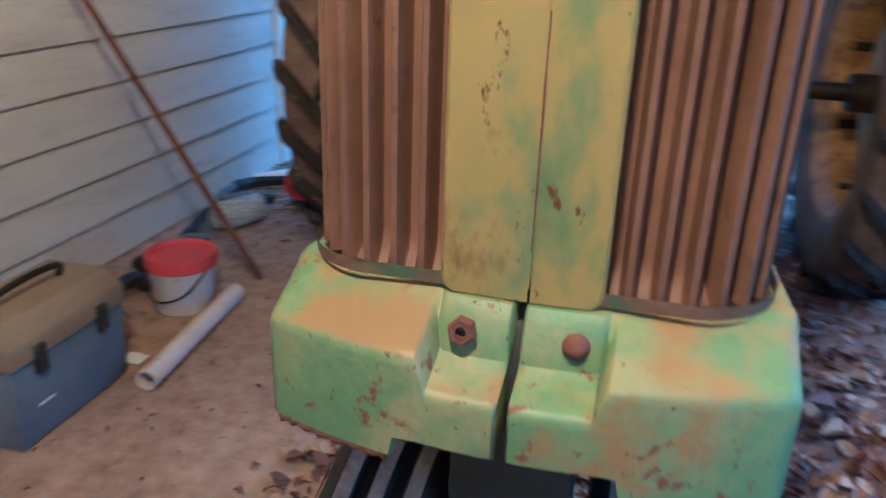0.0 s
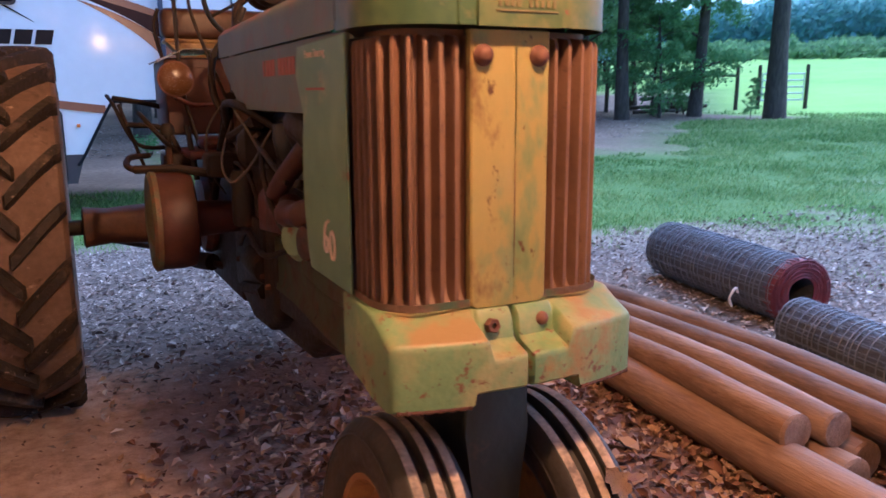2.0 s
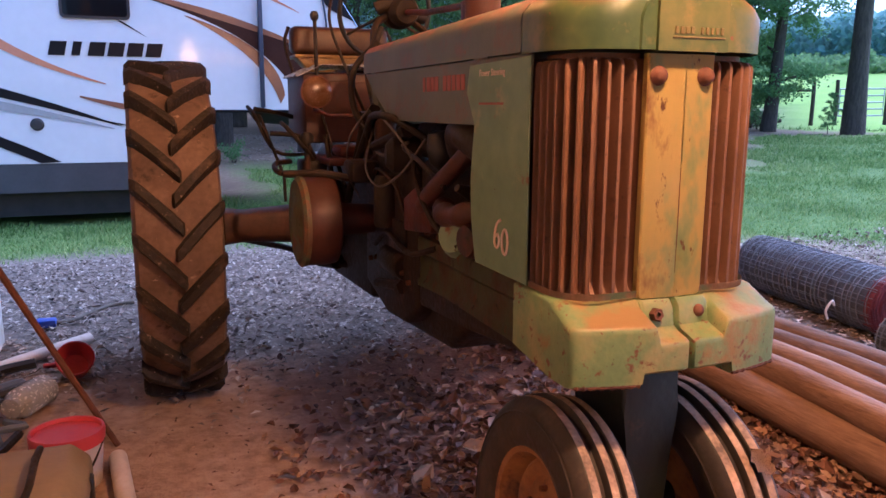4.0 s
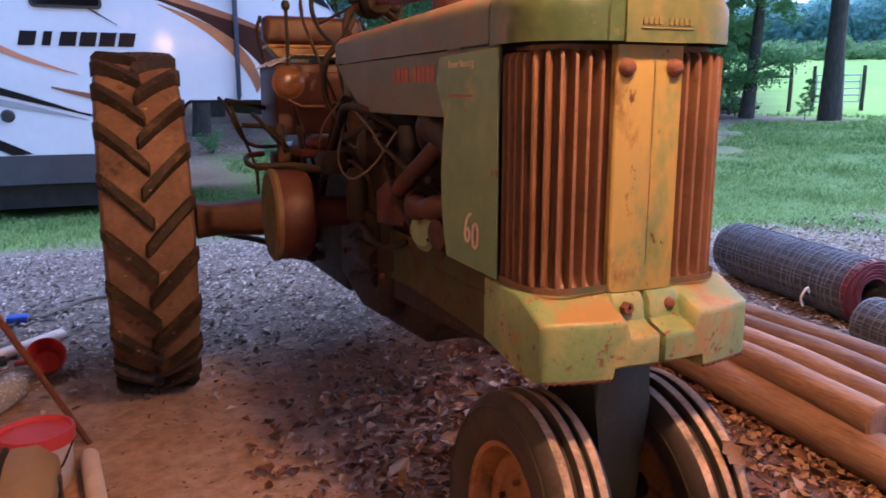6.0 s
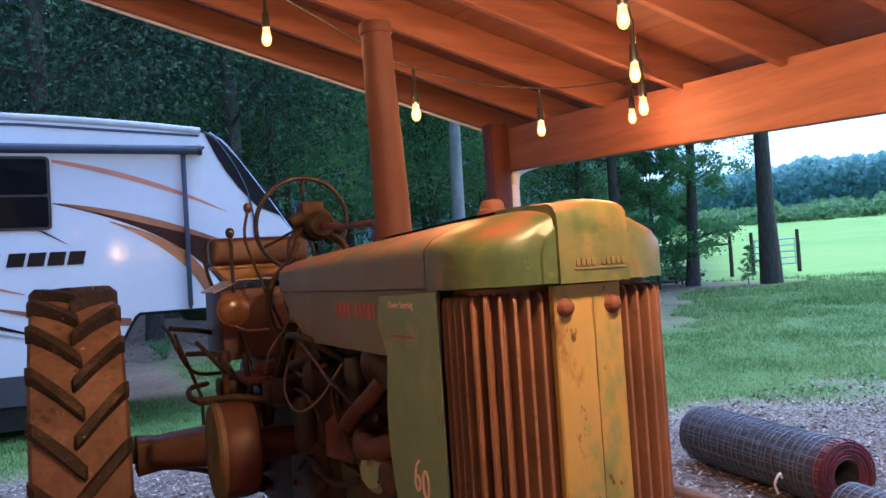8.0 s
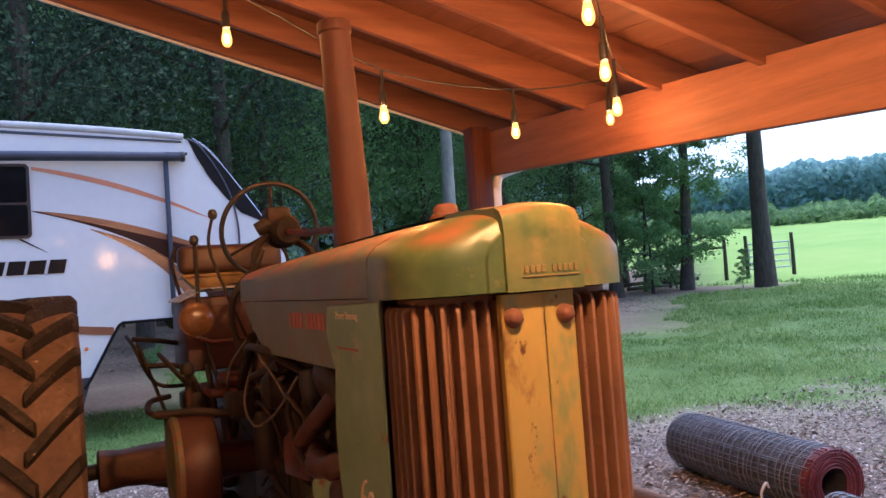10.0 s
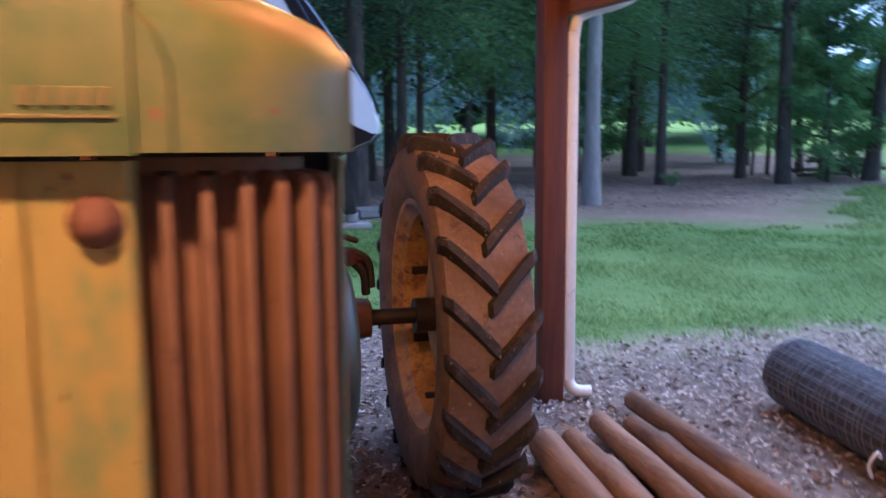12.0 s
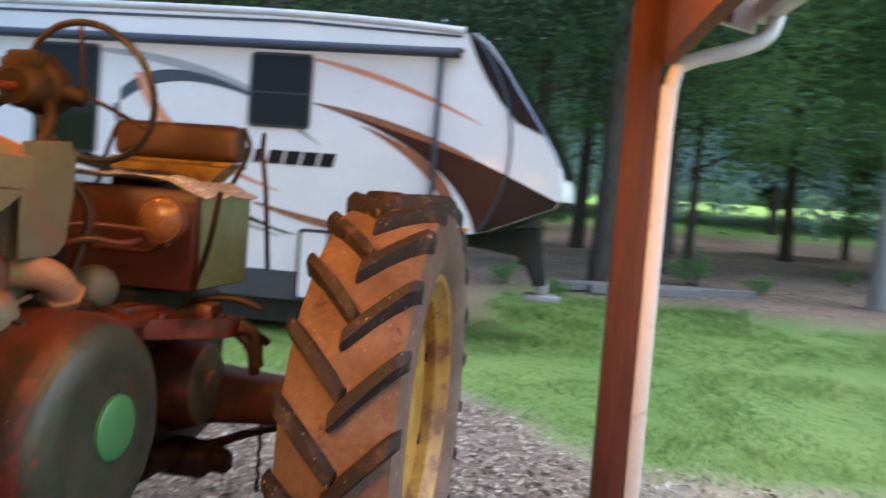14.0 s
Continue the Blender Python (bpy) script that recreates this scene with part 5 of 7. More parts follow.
# small fittings that crowd the engine's sides
for s in (-1, 1):
    for nm, c, ax, prof, mt in (("oil_filter", (0.235 * s, 2.22, 0.98), (0, 0, 1), [(0.0, -0.10), (0.045, -0.10), (0.05, -0.085), (0.05, 0.08), (0.04, 0.10), (0.0, 0.105)], "iron"),
                                ("governor", (0.22 * s, 2.05, 1.17), (s, 0.2, 0), [(0.0, 0.07), (0.04, 0.065), (0.065, 0.04), (0.07, -0.06)], "iron"),
                                ("distributor", (0.20 * s, 1.72, 1.20), (0.2 * s, 0, 1), [(0.0, 0.07), (0.03, 0.065), (0.042, 0.02), (0.042, -0.03), (0.02, -0.06)], "black"),
                                ("starter", (0.20 * s, 2.2, 0.74), (0, 1, 0), [(0.0, -0.13), (0.05, -0.13), (0.055, -0.11), (0.055, 0.10), (0.045, 0.12), (0.0, 0.12)], "iron"),
                                ("breather", (0.19 * s, 2.36, 1.25), (0, 0, 1), [(0.0, 0.06), (0.035, 0.055), (0.045, 0.03), (0.045, -0.05)], "axle"),
                                ("plug_cap", (0.20 * s, 1.46, 1.09), (s, -0.3, 0.4), [(0.0, 0.06), (0.012, 0.058), (0.018, 0.02), (0.024, 0.0)], "iron")):
        b = B()
        lathe(b, prof, c, ax, 18)
        part(nm, b, mt, TR)
    for pts, r in (([(0.25, 1.55, 1.10), (0.265, 1.75, 1.17), (0.25, 1.95, 1.20)], 0.008), ([(0.235, 1.95, 1.22), (0.25, 2.2, 1.16), (0.235, 2.45, 1.20)], 0.007), ([(0.245, 1.45, 0.93), (0.262, 1.62, 0.98), (0.265, 1.78, 1.10), (0.25, 1.84, 1.18)], 0.009),
                   ([(0.23, 2.40, 1.02), (0.25, 2.30, 1.10), (0.24, 2.10, 1.06), (0.23, 2.0, 0.95)], 0.008), ([(0.22, 1.70, 0.88), (0.25, 1.9, 0.83), (0.24, 2.2, 0.86), (0.23, 2.4, 0.78)], 0.010)):
        b = B()
        tube(b, curve_pts([(x * s, y, z) for x, y, z in pts], 6), r, 8)
        part("fuel_line", b, "cable" if r < 0.008 else "iron", TR)
    for k in range(7):
        b = B()
        lathe(b, [(0.0, 0.016), (0.010, 0.015), (0.013, 0.0)], (0.216 * s, 1.99 + 0.085 * k, 0.70 + 0.02 * (k % 2)), (s, 0, 0), 6)
        part("case_bolt", b, "rust", TR)
    b = B()
    box(b, (min(0.205 * s, 0.228 * s), 2.02, 0.80), (max(0.205 * s, 0.228 * s), 2.22, 0.92), 0.01, 2)
    part("inspection_cover", b, "iron", TR)

# governor housing and covers above the flywheel
b = B()
lathe(b, [(0.0, 0.075), (0.035, 0.07), (0.062, 0.05), (0.072, 0.02), (0.074, -0.10), (0.06, -0.14)], (0.195, 2.34, 1.155), (1, -0.1, 0.15), 24)
part("governor_cover", b, "hood", TR, "pale green governor cover")
b = B()
tube(b, curve_pts([(0.16, 2.40, 1.25), (0.235, 2.445, 1.262), (0.268, 2.49, 1.245), (0.262, 2.535, 1.20), (0.21, 2.57, 1.13)], 6), 0.042, 16)
lathe(b, [(0.0, 0.010), (0.058, 0.010), (0.060, -0.010), (0.0, -0.010)], (0.262, 2.535, 1.20), (-0.3, 0.5, -0.75), 6)
part("governor_elbow", b, "lip", TR, "dusty pinkish pipe elbow")
b = B()
lathe(b, [(0.0, 0.06), (0.04, 0.055), (0.062, 0.035), (0.068, 0.0), (0.06, -0.10)], (0.17, 2.82, 1.185), (1, -0.4, 0.1), 22)
part("pump_cover", b, "hood", TR, "dull green pump cover")
b = B()
tube(b, curve_pts([(0.12, 2.60, 1.30), (0.24, 2.66, 1.34), (0.30, 2.74, 1.33), (0.34, 2.86, 1.35)], 5), 0.010, 8)
tube(b, curve_pts([(0.10, 2.62, 1.36), (0.22, 2.70, 1.38), (0.34, 2.80, 1.37), (0.36, 2.95, 1.36)], 5), 0.008, 8)
part("throttle_rod", b, "redpaint", TR, "rusty throttle rod")
b = B()
box(b, (0.30, 2.98, 1.02), (0.42, 3.10, 1.12), 0.02, 2)
tube(b, curve_pts([(0.36, 3.0, 1.10), (0.50, 3.02, 1.10), (0.60, 3.03, 1.06), (0.62, 3.04, 0.95)], 5), 0.016, 8)
tube(b, curve_pts([(0.34, 3.08, 1.13), (0.48, 3.12, 1.15), (0.58, 3.14, 1.12)], 5), 0.012, 8)
part("valve_block", b, "iron", TR, "dark valve block beside the footplate")

b = B()
box(b, (0.19, 3.16, 0.50), (0.40, 3.34, 0.60), 0.03, 3)
lathe(b, [(0.0, 0.39), (0.045, 0.39), (0.045, 0.44), (0.03, 0.455), (0.0, 0.455)], (0, 3.25, 0.55), (1, 0, 0), 20)
part("brake_housing", b, "iron", TR, "dark cast stub below the axle")

# flywheel on one side, belt pulley on the other
CR = (2.46, 0.868)
b = B()
lathe(b, [(0.0, 0.19), (0.26, 0.19), (0.300, 0.20), (0.304, 0.25), (0.302, 0.385), (0.296, 0.412), (0.280, 0.428)], (0, *CR), (1, 0, 0), 64)
fly = part("flywheel", b, "redpaint", TR, "rust-red flywheel drum")
b = B()
lathe(b, [(0.281, 0.426), (0.274, 0.441), (0.255, 0.453), (0.222, 0.464), (0.185, 0.470), (0.172, 0.463), (0.120, 0.468), (0.0, 0.470)], (0, *CR), (1, 0, 0), 64)
part("flywheel_cover", b, "flywheel", fly, "worn silver-green domed cover")
b = B()
lathe(b, [(0.083, 0.466), (0.083, 0.478), (0.074, 0.484), (0.0, 0.486)], (0, CR[0] + 0.012, CR[1] + 0.018), (1, 0, 0), 40)
part("cover_plate", b, "brightgreen", fly, "bright green centre plate")
b = B()
box(b, (0.26, CR[0] - 0.12, CR[1] + 0.262), (0.30, CR[0] - 0.07, CR[1] + 0.289), 0.006)
part("drum_hole", b, "black", fly)
b = B()
lathe(b, [(0.0, -0.22), (0.06, -0.22), (0.07, -0.385), (0.168, -0.388), (0.178, -0.395), (0.184, -0.43), (0.183, -0.515), (0.172, -0.530), (0.160, -0.528), (0.156, -0.50), (0.0, -0.49)], (0, CR[0] + 0.01, CR[1] + 0.01), (1, 0, 0), 56)
pul = part("belt_pulley", b, "pulley", TR, "rust-red belt pulley")
b = B()
lathe(b, [(0.186, -0.516), (0.188, -0.534), (0.172, -0.545), (0.10, -0.540), (0.06, -0.555), (0.0, -0.555)], (0, CR[0] + 0.01, CR[1] + 0.01), (1, 0, 0), 56)
part("pulley_face", b, "rail", pul, "grimy olive pulley face")
b = B()
tube(b, [(-0.30, 2.40, 1.05), (-0.44, 2.46, 1.075), (-0.58, 2.52, 1.07)], 0.016, 8)
tube(b, curve_pts([(-0.58, 2.52, 1.07), (-0.60, 2.60, 1.08), (-0.58, 2.72, 1.10), (-0.50, 2.82, 1.10)], 5), 0.012, 8)
box(b, (-0.34, 2.34, 1.04), (-0.22, 2.50, 1.13), 0.02)
part("clutch_fork", b, "iron", TR, "dark clutch linkage above the pulley")

# stack, caps, steering
b = B()
lathe(b, [(0.075, 1.58), (0.078, 1.612), (0.070, 1.628), (0.063, 1.645), (0.062, 1.80), (0.057, 2.05), (0.0525, 2.33), (0.052, 2.352), (0.0575, 2.358), (0.0575, 2.388), (0.054, 2.395), (0.048, 2.395), (0.046, 2.37), (0.046, 1.9)],
      (0.075, 1.88, 0), (-0.034, 0, 1), 32)
part("exhaust_pipe", b, "stack", TR, "tall rusty upright exhaust pipe")
b = B()
lathe(b, [(0.0, 1.688), (0.022, 1.688), (0.030, 1.68), (0.032, 1.665), (0.040, 1.66), (0.042, 1.62)], (0.0, 1.15, 0), (0, 0, 1), 20)
part("radiator_cap", b, "rust", TR, "rusty filler cap on the hood")
b = B()
tube(b, [(0.0, 1.92, 1.700), (0.0, 2.40, 1.722), (0.0, 2.80, 1.765)], 0.013, 10)
box(b, (-0.03, 1.93, 1.62), (0.03, 1.97, 1.715), 0.008)
part("steering_shaft", b, "redpaint", TR, "rusty steering shaft above the hood")
b = B()
lathe(b, [(0.0, -0.11), (0.05, -0.11), (0.062, -0.09), (0.065, -0.02), (0.080, -0.01), (0.082, 0.04), (0.06, 0.06), (0.045, 0.10), (0.0, 0.11)], (0.0, 2.76, 1.765), (0, 1, 0.12), 20)
box(b, (-0.075, 2.70, 1.79), (0.03, 2.82, 1.865), 0.018, 2)
lathe(b, [(0.0, 0.05), (0.03, 0.045), (0.034, 0.0), (0.03, -0.05)], (-0.07, 2.74, 1.79), (1, -0.2, 0.5), 12)
lathe(b, [(0.0, 0.05), (0.026, 0.045), (0.03, 0.0), (0.02, -0.05)], (0.085, 2.78, 1.75), (1, 0.3, -0.2), 12)
tube(b, curve_pts([(-0.05, 2.76, 1.75), (-0.12, 2.72, 1.70), (-0.15, 2.66, 1.62), (-0.16, 2.6, 1.45)], 5), 0.016, 8)
tube(b, curve_pts([(0.05, 2.74, 1.72), (0.10, 2.68, 1.66), (0.11, 2.6, 1.55)], 5), 0.016, 8)
part("steering_motor", b, "iron", TR, "rusty brown power steering housing")
wheel_c, wheel_n = Vector((0.005, 3.0, 1.785)), Vector((0, 1, 0.30)).normalized()
wu, wv = Vector((1, 0, 0)), wheel_n.cross(Vector((1, 0, 0)))
b = B()
ring = [wheel_c + (wu * math.cos(a) + wv * math.sin(a)) * 0.222 for a in (2 * math.pi * k / 48 for k in range(49))]
tube(b, ring, 0.0115, 10, caps=False)
sw = part("steering_wheel", b, "black", TR, "thin dark steering wheel")
b = B()
for a in (0.5, 2.6, 4.7):
    tube(b, [wheel_c + wheel_n * -0.03, wheel_c + (wu * math.cos(a) + wv * math.sin(a)) * 0.216], 0.007, 8)
tube(b, [wheel_c + wheel_n * -0.03, (0.0, 2.80, 1.772)], 0.022, 10)
part("spokes", b, "iron", sw)

# cowl, dash and levers
b = B()
prism(b, [(-0.21, 1.18), (0.21, 1.18), (0.225, 1.46), (0.20, 1.56), (0.10, 1.60), (-0.10, 1.60), (-0.20, 1.56), (-0.225, 1.46)], 2.38, 2.47, "y", 0.012, 2)
part("rear_cowl", b, "hood", TR, "grey cowl at the back of the hood")
b = B()
box(b, (-0.16, 2.47, 1.18), (0.16, 2.66, 1.52), 0.03, 3)
box(b, (-0.10, 2.66, 1.24), (0.12, 2.78, 1.44), 0.03, 3)
part("dash_box", b, "iron", TR, "dark dash and control box")
for nm, pts, r in (("throttle_lever", [(-0.20, 2.62, 1.30), (-0.27, 2.75, 1.55), (-0.30, 2.85, 1.72), (-0.26, 2.95, 1.86)], 0.007), ("clutch_lever", [(-0.26, 2.78, 0.98), (-0.33, 2.95, 1.35), (-0.342, 2.975, 1.75)], 0.009),
                   ("hand_lever", [(0.30, 3.05, 1.00), (0.43, 3.0, 1.28), (0.49, 2.96, 1.50)], 0.010), ("side_rod", [(0.45, 3.5, 1.22), (0.44, 3.46, 1.5), (0.40, 3.50, 1.66), (0.36, 3.6, 1.74)], 0.010)):
    b = B()
    tube(b, curve_pts(pts, 6), r, 8)
    lv = part(nm, b, "iron", TR)
    if nm in ("clutch_lever", "throttle_lever"):
        b = B()
        q = Vector(pts[-1])
        lathe(b, [(0.0, 0.026), (0.014, 0.022), (0.021, 0.006), (0.018, -0.012), (0.008, -0.022)], q, (0, 0, 1), 14)
        part("knob", b, "black", lv)
for pts in ([(-0.14, 2.62, 1.62), (-0.24, 2.66, 1.50), (-0.26, 2.60, 1.34), (-0.20, 2.5, 1.2)], [(-0.12, 2.64, 1.68), (-0.19, 2.62, 1.52), (-0.20, 2.52, 1.38), (-0.23, 2.35, 1.32)],
            [(0.12, 2.66, 1.55), (0.22, 2.7, 1.42), (0.20, 2.66, 1.22)]):
    b = B()
    tube(b, curve_pts(pts, 6), 0.014, 10)
    part("hydraulic_hose", b, "iron", TR, "dark hydraulic hose")

# battery box, lamps, seat
b = B()
box(b, (-0.40, 3.00, 1.17), (0.40, 3.42, 1.50), 0.02, 2)
bb = part("battery_box", b, "pulley", TR, "brown battery box under the seat")
b = B()
box(b, (0.4015, 3.02, 1.18), (0.406, 3.40, 1.49), 0.002, 1)
part("box_side", b, "green", bb, "green painted box side")
b = B()
box(b, (-0.395, 2.985, 1.175), (0.395, 2.999, 1.46), 0.004, 1)
part("box_front", b, "pulley", bb, "brown box front")
b = B()
rows = []
for j in range(9):
    y = 2.96 + 0.06 * j
    rows.append([(-0.42 + 0.105 * k, y, 1.515 + 0.022 * noise.noise((k * 0.9, j * 0.8, 2)) + (0.02 if 0 < k < 8 else -0.03)) for k in range(9)])
strip(b, rows)
bmesh.ops.subdivide_edges(b, edges=b.edges[:], cuts=2, use_grid_fill=True, smooth=0.6)
bmesh.ops.solidify(b, geom=b.faces[:], thickness=0.003)
part("plastic_cover", b, "plasticwrap", bb, "crumpled clear plastic laid over the box")
for s in (-1, 1):
    b = B()
    lathe(b, [(0.0, 0.11), (0.026, 0.105), (0.053, 0.075), (0.068, 0.03), (0.072, 0.0), (0.072, -0.012), (0.066, -0.014)], (0.375 * s, 2.815, 1.407), (0, 1, 0), 32)
    hl = part("headlamp", b, "rust", TR, "rusty round headlamp")
    b = B()
    lathe(b, [(0.066, -0.012), (0.058, -0.022), (0.036, -0.032), (0.0, -0.036)], (0.375 * s, 2.815, 1.407), (0, 1, 0), 32)
    part("lens", b, "lens", hl, "rust-filmed amber lens")
    b = B()
    tube(b, [(0.375 * s, 2.86, 1.33), (0.30 * s, 2.90, 1.30), (0.10 * s, 2.92, 1.30)], 0.010, 8)
    tube(b, [(0.375 * s, 2.86, 1.33), (0.375 * s, 2.87, 1.40)], 0.010, 8)
    part("lamp_bracket", b, "redpaint", hl)
b = B()
box(b, (-0.325, 3.66, 1.625), (0.225, 3.78, 1.775), 0.035, 4)
part("backrest", b, "seat", TR, "cracked brown seat backrest")
b = B()
box(b, (-0.315, 3.63, 1.60), (0.215, 3.80, 1.622), 0.008, 2)
prism(b, [(-0.31, 1.60), (0.21, 1.60), (0.14, 1.525), (-0.24, 1.525)], 3.60, 3.72, "y", 0.01, 2)
part("seat_pan", b, "seatpan", TR, "yellow seat pan under the backrest")
for pts in ([(-0.33, 3.72, 1.77), (-0.355, 3.70, 1.68), (-0.335, 3.6, 1.52), (-0.30, 3.5, 1.40)], [(0.225, 3.72, 1.77), (0.262, 3.70, 1.68), (0.235, 3.6, 1.52), (0.24, 3.5, 1.40)]):
    b = B()
    tube(b, curve_pts(pts, 5), 0.010, 8)
    part("seat_bracket", b, "iron", TR)
b = B()
box(b, (-0.10, 3.3, 1.48), (0.06, 3.62, 1.56), 0.02, 2)
part("seat_post", b, "iron", TR)
b = B()
box(b, (-0.36, 2.66, 1.085), (0.36, 3.02, 1.12), 0.01, 2)
box(b, (-0.30, 2.70, 1.12), (-0.12, 2.90, 1.17), 0.02, 2)
prism(b, [(0.12, 2.80), (0.20, 2.74), (0.36, 2.80), (0.44, 2.90), (0.55, 2.97), (0.57, 3.05), (0.42, 3.06), (0.20, 2.98)], 1.045, 1.105, "z", 0.012, 2)
prism(b, [(0.22, 2.77), (0.30, 2.79), (0.34, 2.90), (0.24, 2.90)], 1.10, 1.14, "z", 0.01, 2)
box(b, (0.44, 2.93, 1.09), (0.50, 3.02, 1.15), 0.012, 2)
for bx, by in ((0.18, 2.80), (0.37, 2.86), (0.50, 2.99)):
    lathe(b, [(0.0, 0.016), (0.012, 0.015), (0.015, 0.0)], (bx, by, 1.105), (0, 0, 1), 6)
tube(b, curve_pts([(0.50, 2.98, 1.08), (0.58, 3.04, 1.06), (0.62, 3.10, 1.02)], 4), 0.016, 10)
part("platform", b, "redpaint", TR, "reddish footplate and linkage")
b = B()
tube(b, curve_pts([(0.30, 2.98, 1.10), (0.46, 3.02, 1.10), (0.58, 3.04, 1.02), (0.60, 3.06, 0.92)], 5), 0.018, 8)
part("brake_pedal", b, "iron", TR, "dark pedal arm")
b = B()
tube(b, curve_pts([(-0.36, 3.0, 1.12), (-0.52, 3.10, 1.13), (-0.60, 3.2, 1.30), (-0.62, 3.3, 1.34)], 5), 0.009, 8)
tube(b, [(-0.60, 3.2, 1.33), (-0.48, 3.25, 1.31), (-0.36, 3.3, 1.28)], 0.012, 8)
tube(b, [(-0.58, 3.18, 1.30), (-0.50, 3.0, 1.02), (-0.50, 2.98, 0.90)], 0.008, 8)
part("brake_link", b, "iron", TR, "dark pedal and brake linkage")
b = B()
box(b, (-0.44, 2.86, 1.02), (-0.32, 3.0, 1.10), 0.015, 2)
tube(b, curve_pts([(-0.38, 2.90, 1.10), (-0.44, 2.80, 1.16), (-0.50, 2.84, 1.24), (-0.52, 2.92, 1.27)], 5), 0.010, 8)
tube(b, curve_pts([(-0.36, 2.94, 1.10), (-0.42, 2.98, 1.20), (-0.56, 3.0, 1.22)], 5), 0.012, 8)
tube(b, [(-0.42, 2.82, 1.02), (-0.42, 2.84, 1.19)], 0.014, 8)
tube(b, [(-0.33, 2.72, 1.0), (-0.35, 2.76, 1.22)], 0.012, 8)
lathe(b, [(0.0, 0.03), (0.02, 0.028), (0.03, 0.01), (0.03, -0.02)], (-0.42, 2.84, 1.20), (0, 0, 1), 12)
part("brake_bracket", b, "iron", TR, "dark bracket with rods and pins")
for a, c, r in (((-0.24, 2.36, 1.32), (-0.26, 2.62, 1.06), 0.018), ((-0.22, 2.58, 1.30), (-0.27, 2.70, 0.92), 0.015), ((-0.23, 1.98, 1.26), (-0.26, 2.30, 1.19), 0.020), ((-0.21, 2.10, 0.66), (-0.23, 2.36, 0.62), 0.022)):
    b = B()
    tube(b, [a, c], r, 9)
    lathe(b, [(0.0, -0.02), (r * 1.5, -0.02), (r * 1.5, 0.02), (0.0, 0.02)], a, Vector(c) - Vector(a), 6)
    part("rod", b, "iron", TR)
b = B()
for k in range(9):
    z = 0.66 - 0.03 * k
    tube(b, [(0.50 + 0.006 * (k % 2), 3.40, z), (0.506 - 0.006 * (k % 2), 3.405, z - 0.026)], 0.008, 6)
part("chain", b, "iron", TR, "short hanging chain")

# ---- camper trailer behind the tractor ----
RVY, RVB = 8.60, 11.0
RV = root("camper_trailer", (-2.5, 9.8, 0.0), "white camper trailer with dark swooping stripes on the lawn", "camper")


def side_front(f):
    """How far the front outline moves forward across the width, for a rounded nose."""
    return 0.15 * (1 - (2 * f - 1) ** 2) ** 0.6 if 0 < f < 1 else 0.0


def rv_loft(outline, fronts, mat, name, label, y0=RVY, y1=RVB, n=14):
    """Outline in x and z, carried across the width; points flagged in fronts bulge forward."""
    b = B()
    rows = []
    for k in range(n + 1):
        f = k / n
        rows.append([(x + fr * side_front(f), y0 + (y1 - y0) * f, z) for (x, z), fr in zip(outline + outline[:1], fronts + fronts[:1])])
    V = strip(b, rows)
    b.faces.new(V[0][:-1]); b.faces.new(V[-1][:-1][::-1])
    bmesh.ops.remove_doubles(b, verts=b.verts, dist=1e-5)
    return part(name, b, mat, RV, label)


upper = [(-6.8, 0.72), (-0.66, 0.72), (-0.40, 1.20), (-0.36, 1.27), (0.62, 1.27), (0.80, 1.31), (1.48, 1.60), (1.545, 1.68), (1.545, 1.80), (1.50, 2.0), (1.42, 2.16), (1.10, 2.62), (0.80, 3.04), (0.60, 3.25), (0.42, 3.33), (-1.4, 3.42), (-6.8, 3.44)]
bulge = [0, 0, 0, 0, 0, 0.3, 1, 1, 1, 1, 1, 1, 0.8, 0.5, 0.1, 0, 0]
rv_loft(upper, bulge, "rv_white", "shell", "glossy white trailer body")
rv_loft([(-6.8, 0.41), (-0.76, 0.41), (-0.665, 0.715), (-6.8, 0.715)], [0] * 4, "rv_skirt", "skirt", "dark lower skirt", RVY + 0.004, RVB - 0.004, 2)
rv_loft([(-6.7, 0.14), (-0.95, 0.14), (-0.85, 0.405), (-6.7, 0.405)], [0] * 4, "rv_under", "underbody", "dark underbody", RVY + 0.15, RVB - 0.15, 2)
# roof edge
b = B()
tube(b, curve_pts([(-6.8, RVY + 0.02, 3.47), (-3.0, RVY + 0.02, 3.47), (-1.4, RVY + 0.02, 3.45), (-0.3, RVY + 0.02, 3.40), (0.42, RVY + 0.02, 3.345)], 5), 0.045, 10)
part("roof_edge", b, "rv_roof", RV, "grey rounded roof edge")
rv_loft([(-6.8, 3.43), (-1.4, 3.41), (0.42, 3.33), (0.40, 3.36), (-1.4, 3.47), (-6.8, 3.49)], [0] * 6, "rv_roof", "roof", "grey membrane roof", RVY + 0.03, RVB - 0.03, 2)
b = B()
box(b, (-6.8, RVY - 0.012, 3.355), (-1.4, RVY - 0.001, 3.385), 0.003, 1)
prism(b, [(-1.4, 3.355), (0.40, 3.275), (0.40, 3.30), (-1.4, 3.385)], RVY - 0.012, RVY - 0.001, "y", 0.003, 1)
part("gutter_rail", b, "rv_navy", RV, "dark gutter rail")
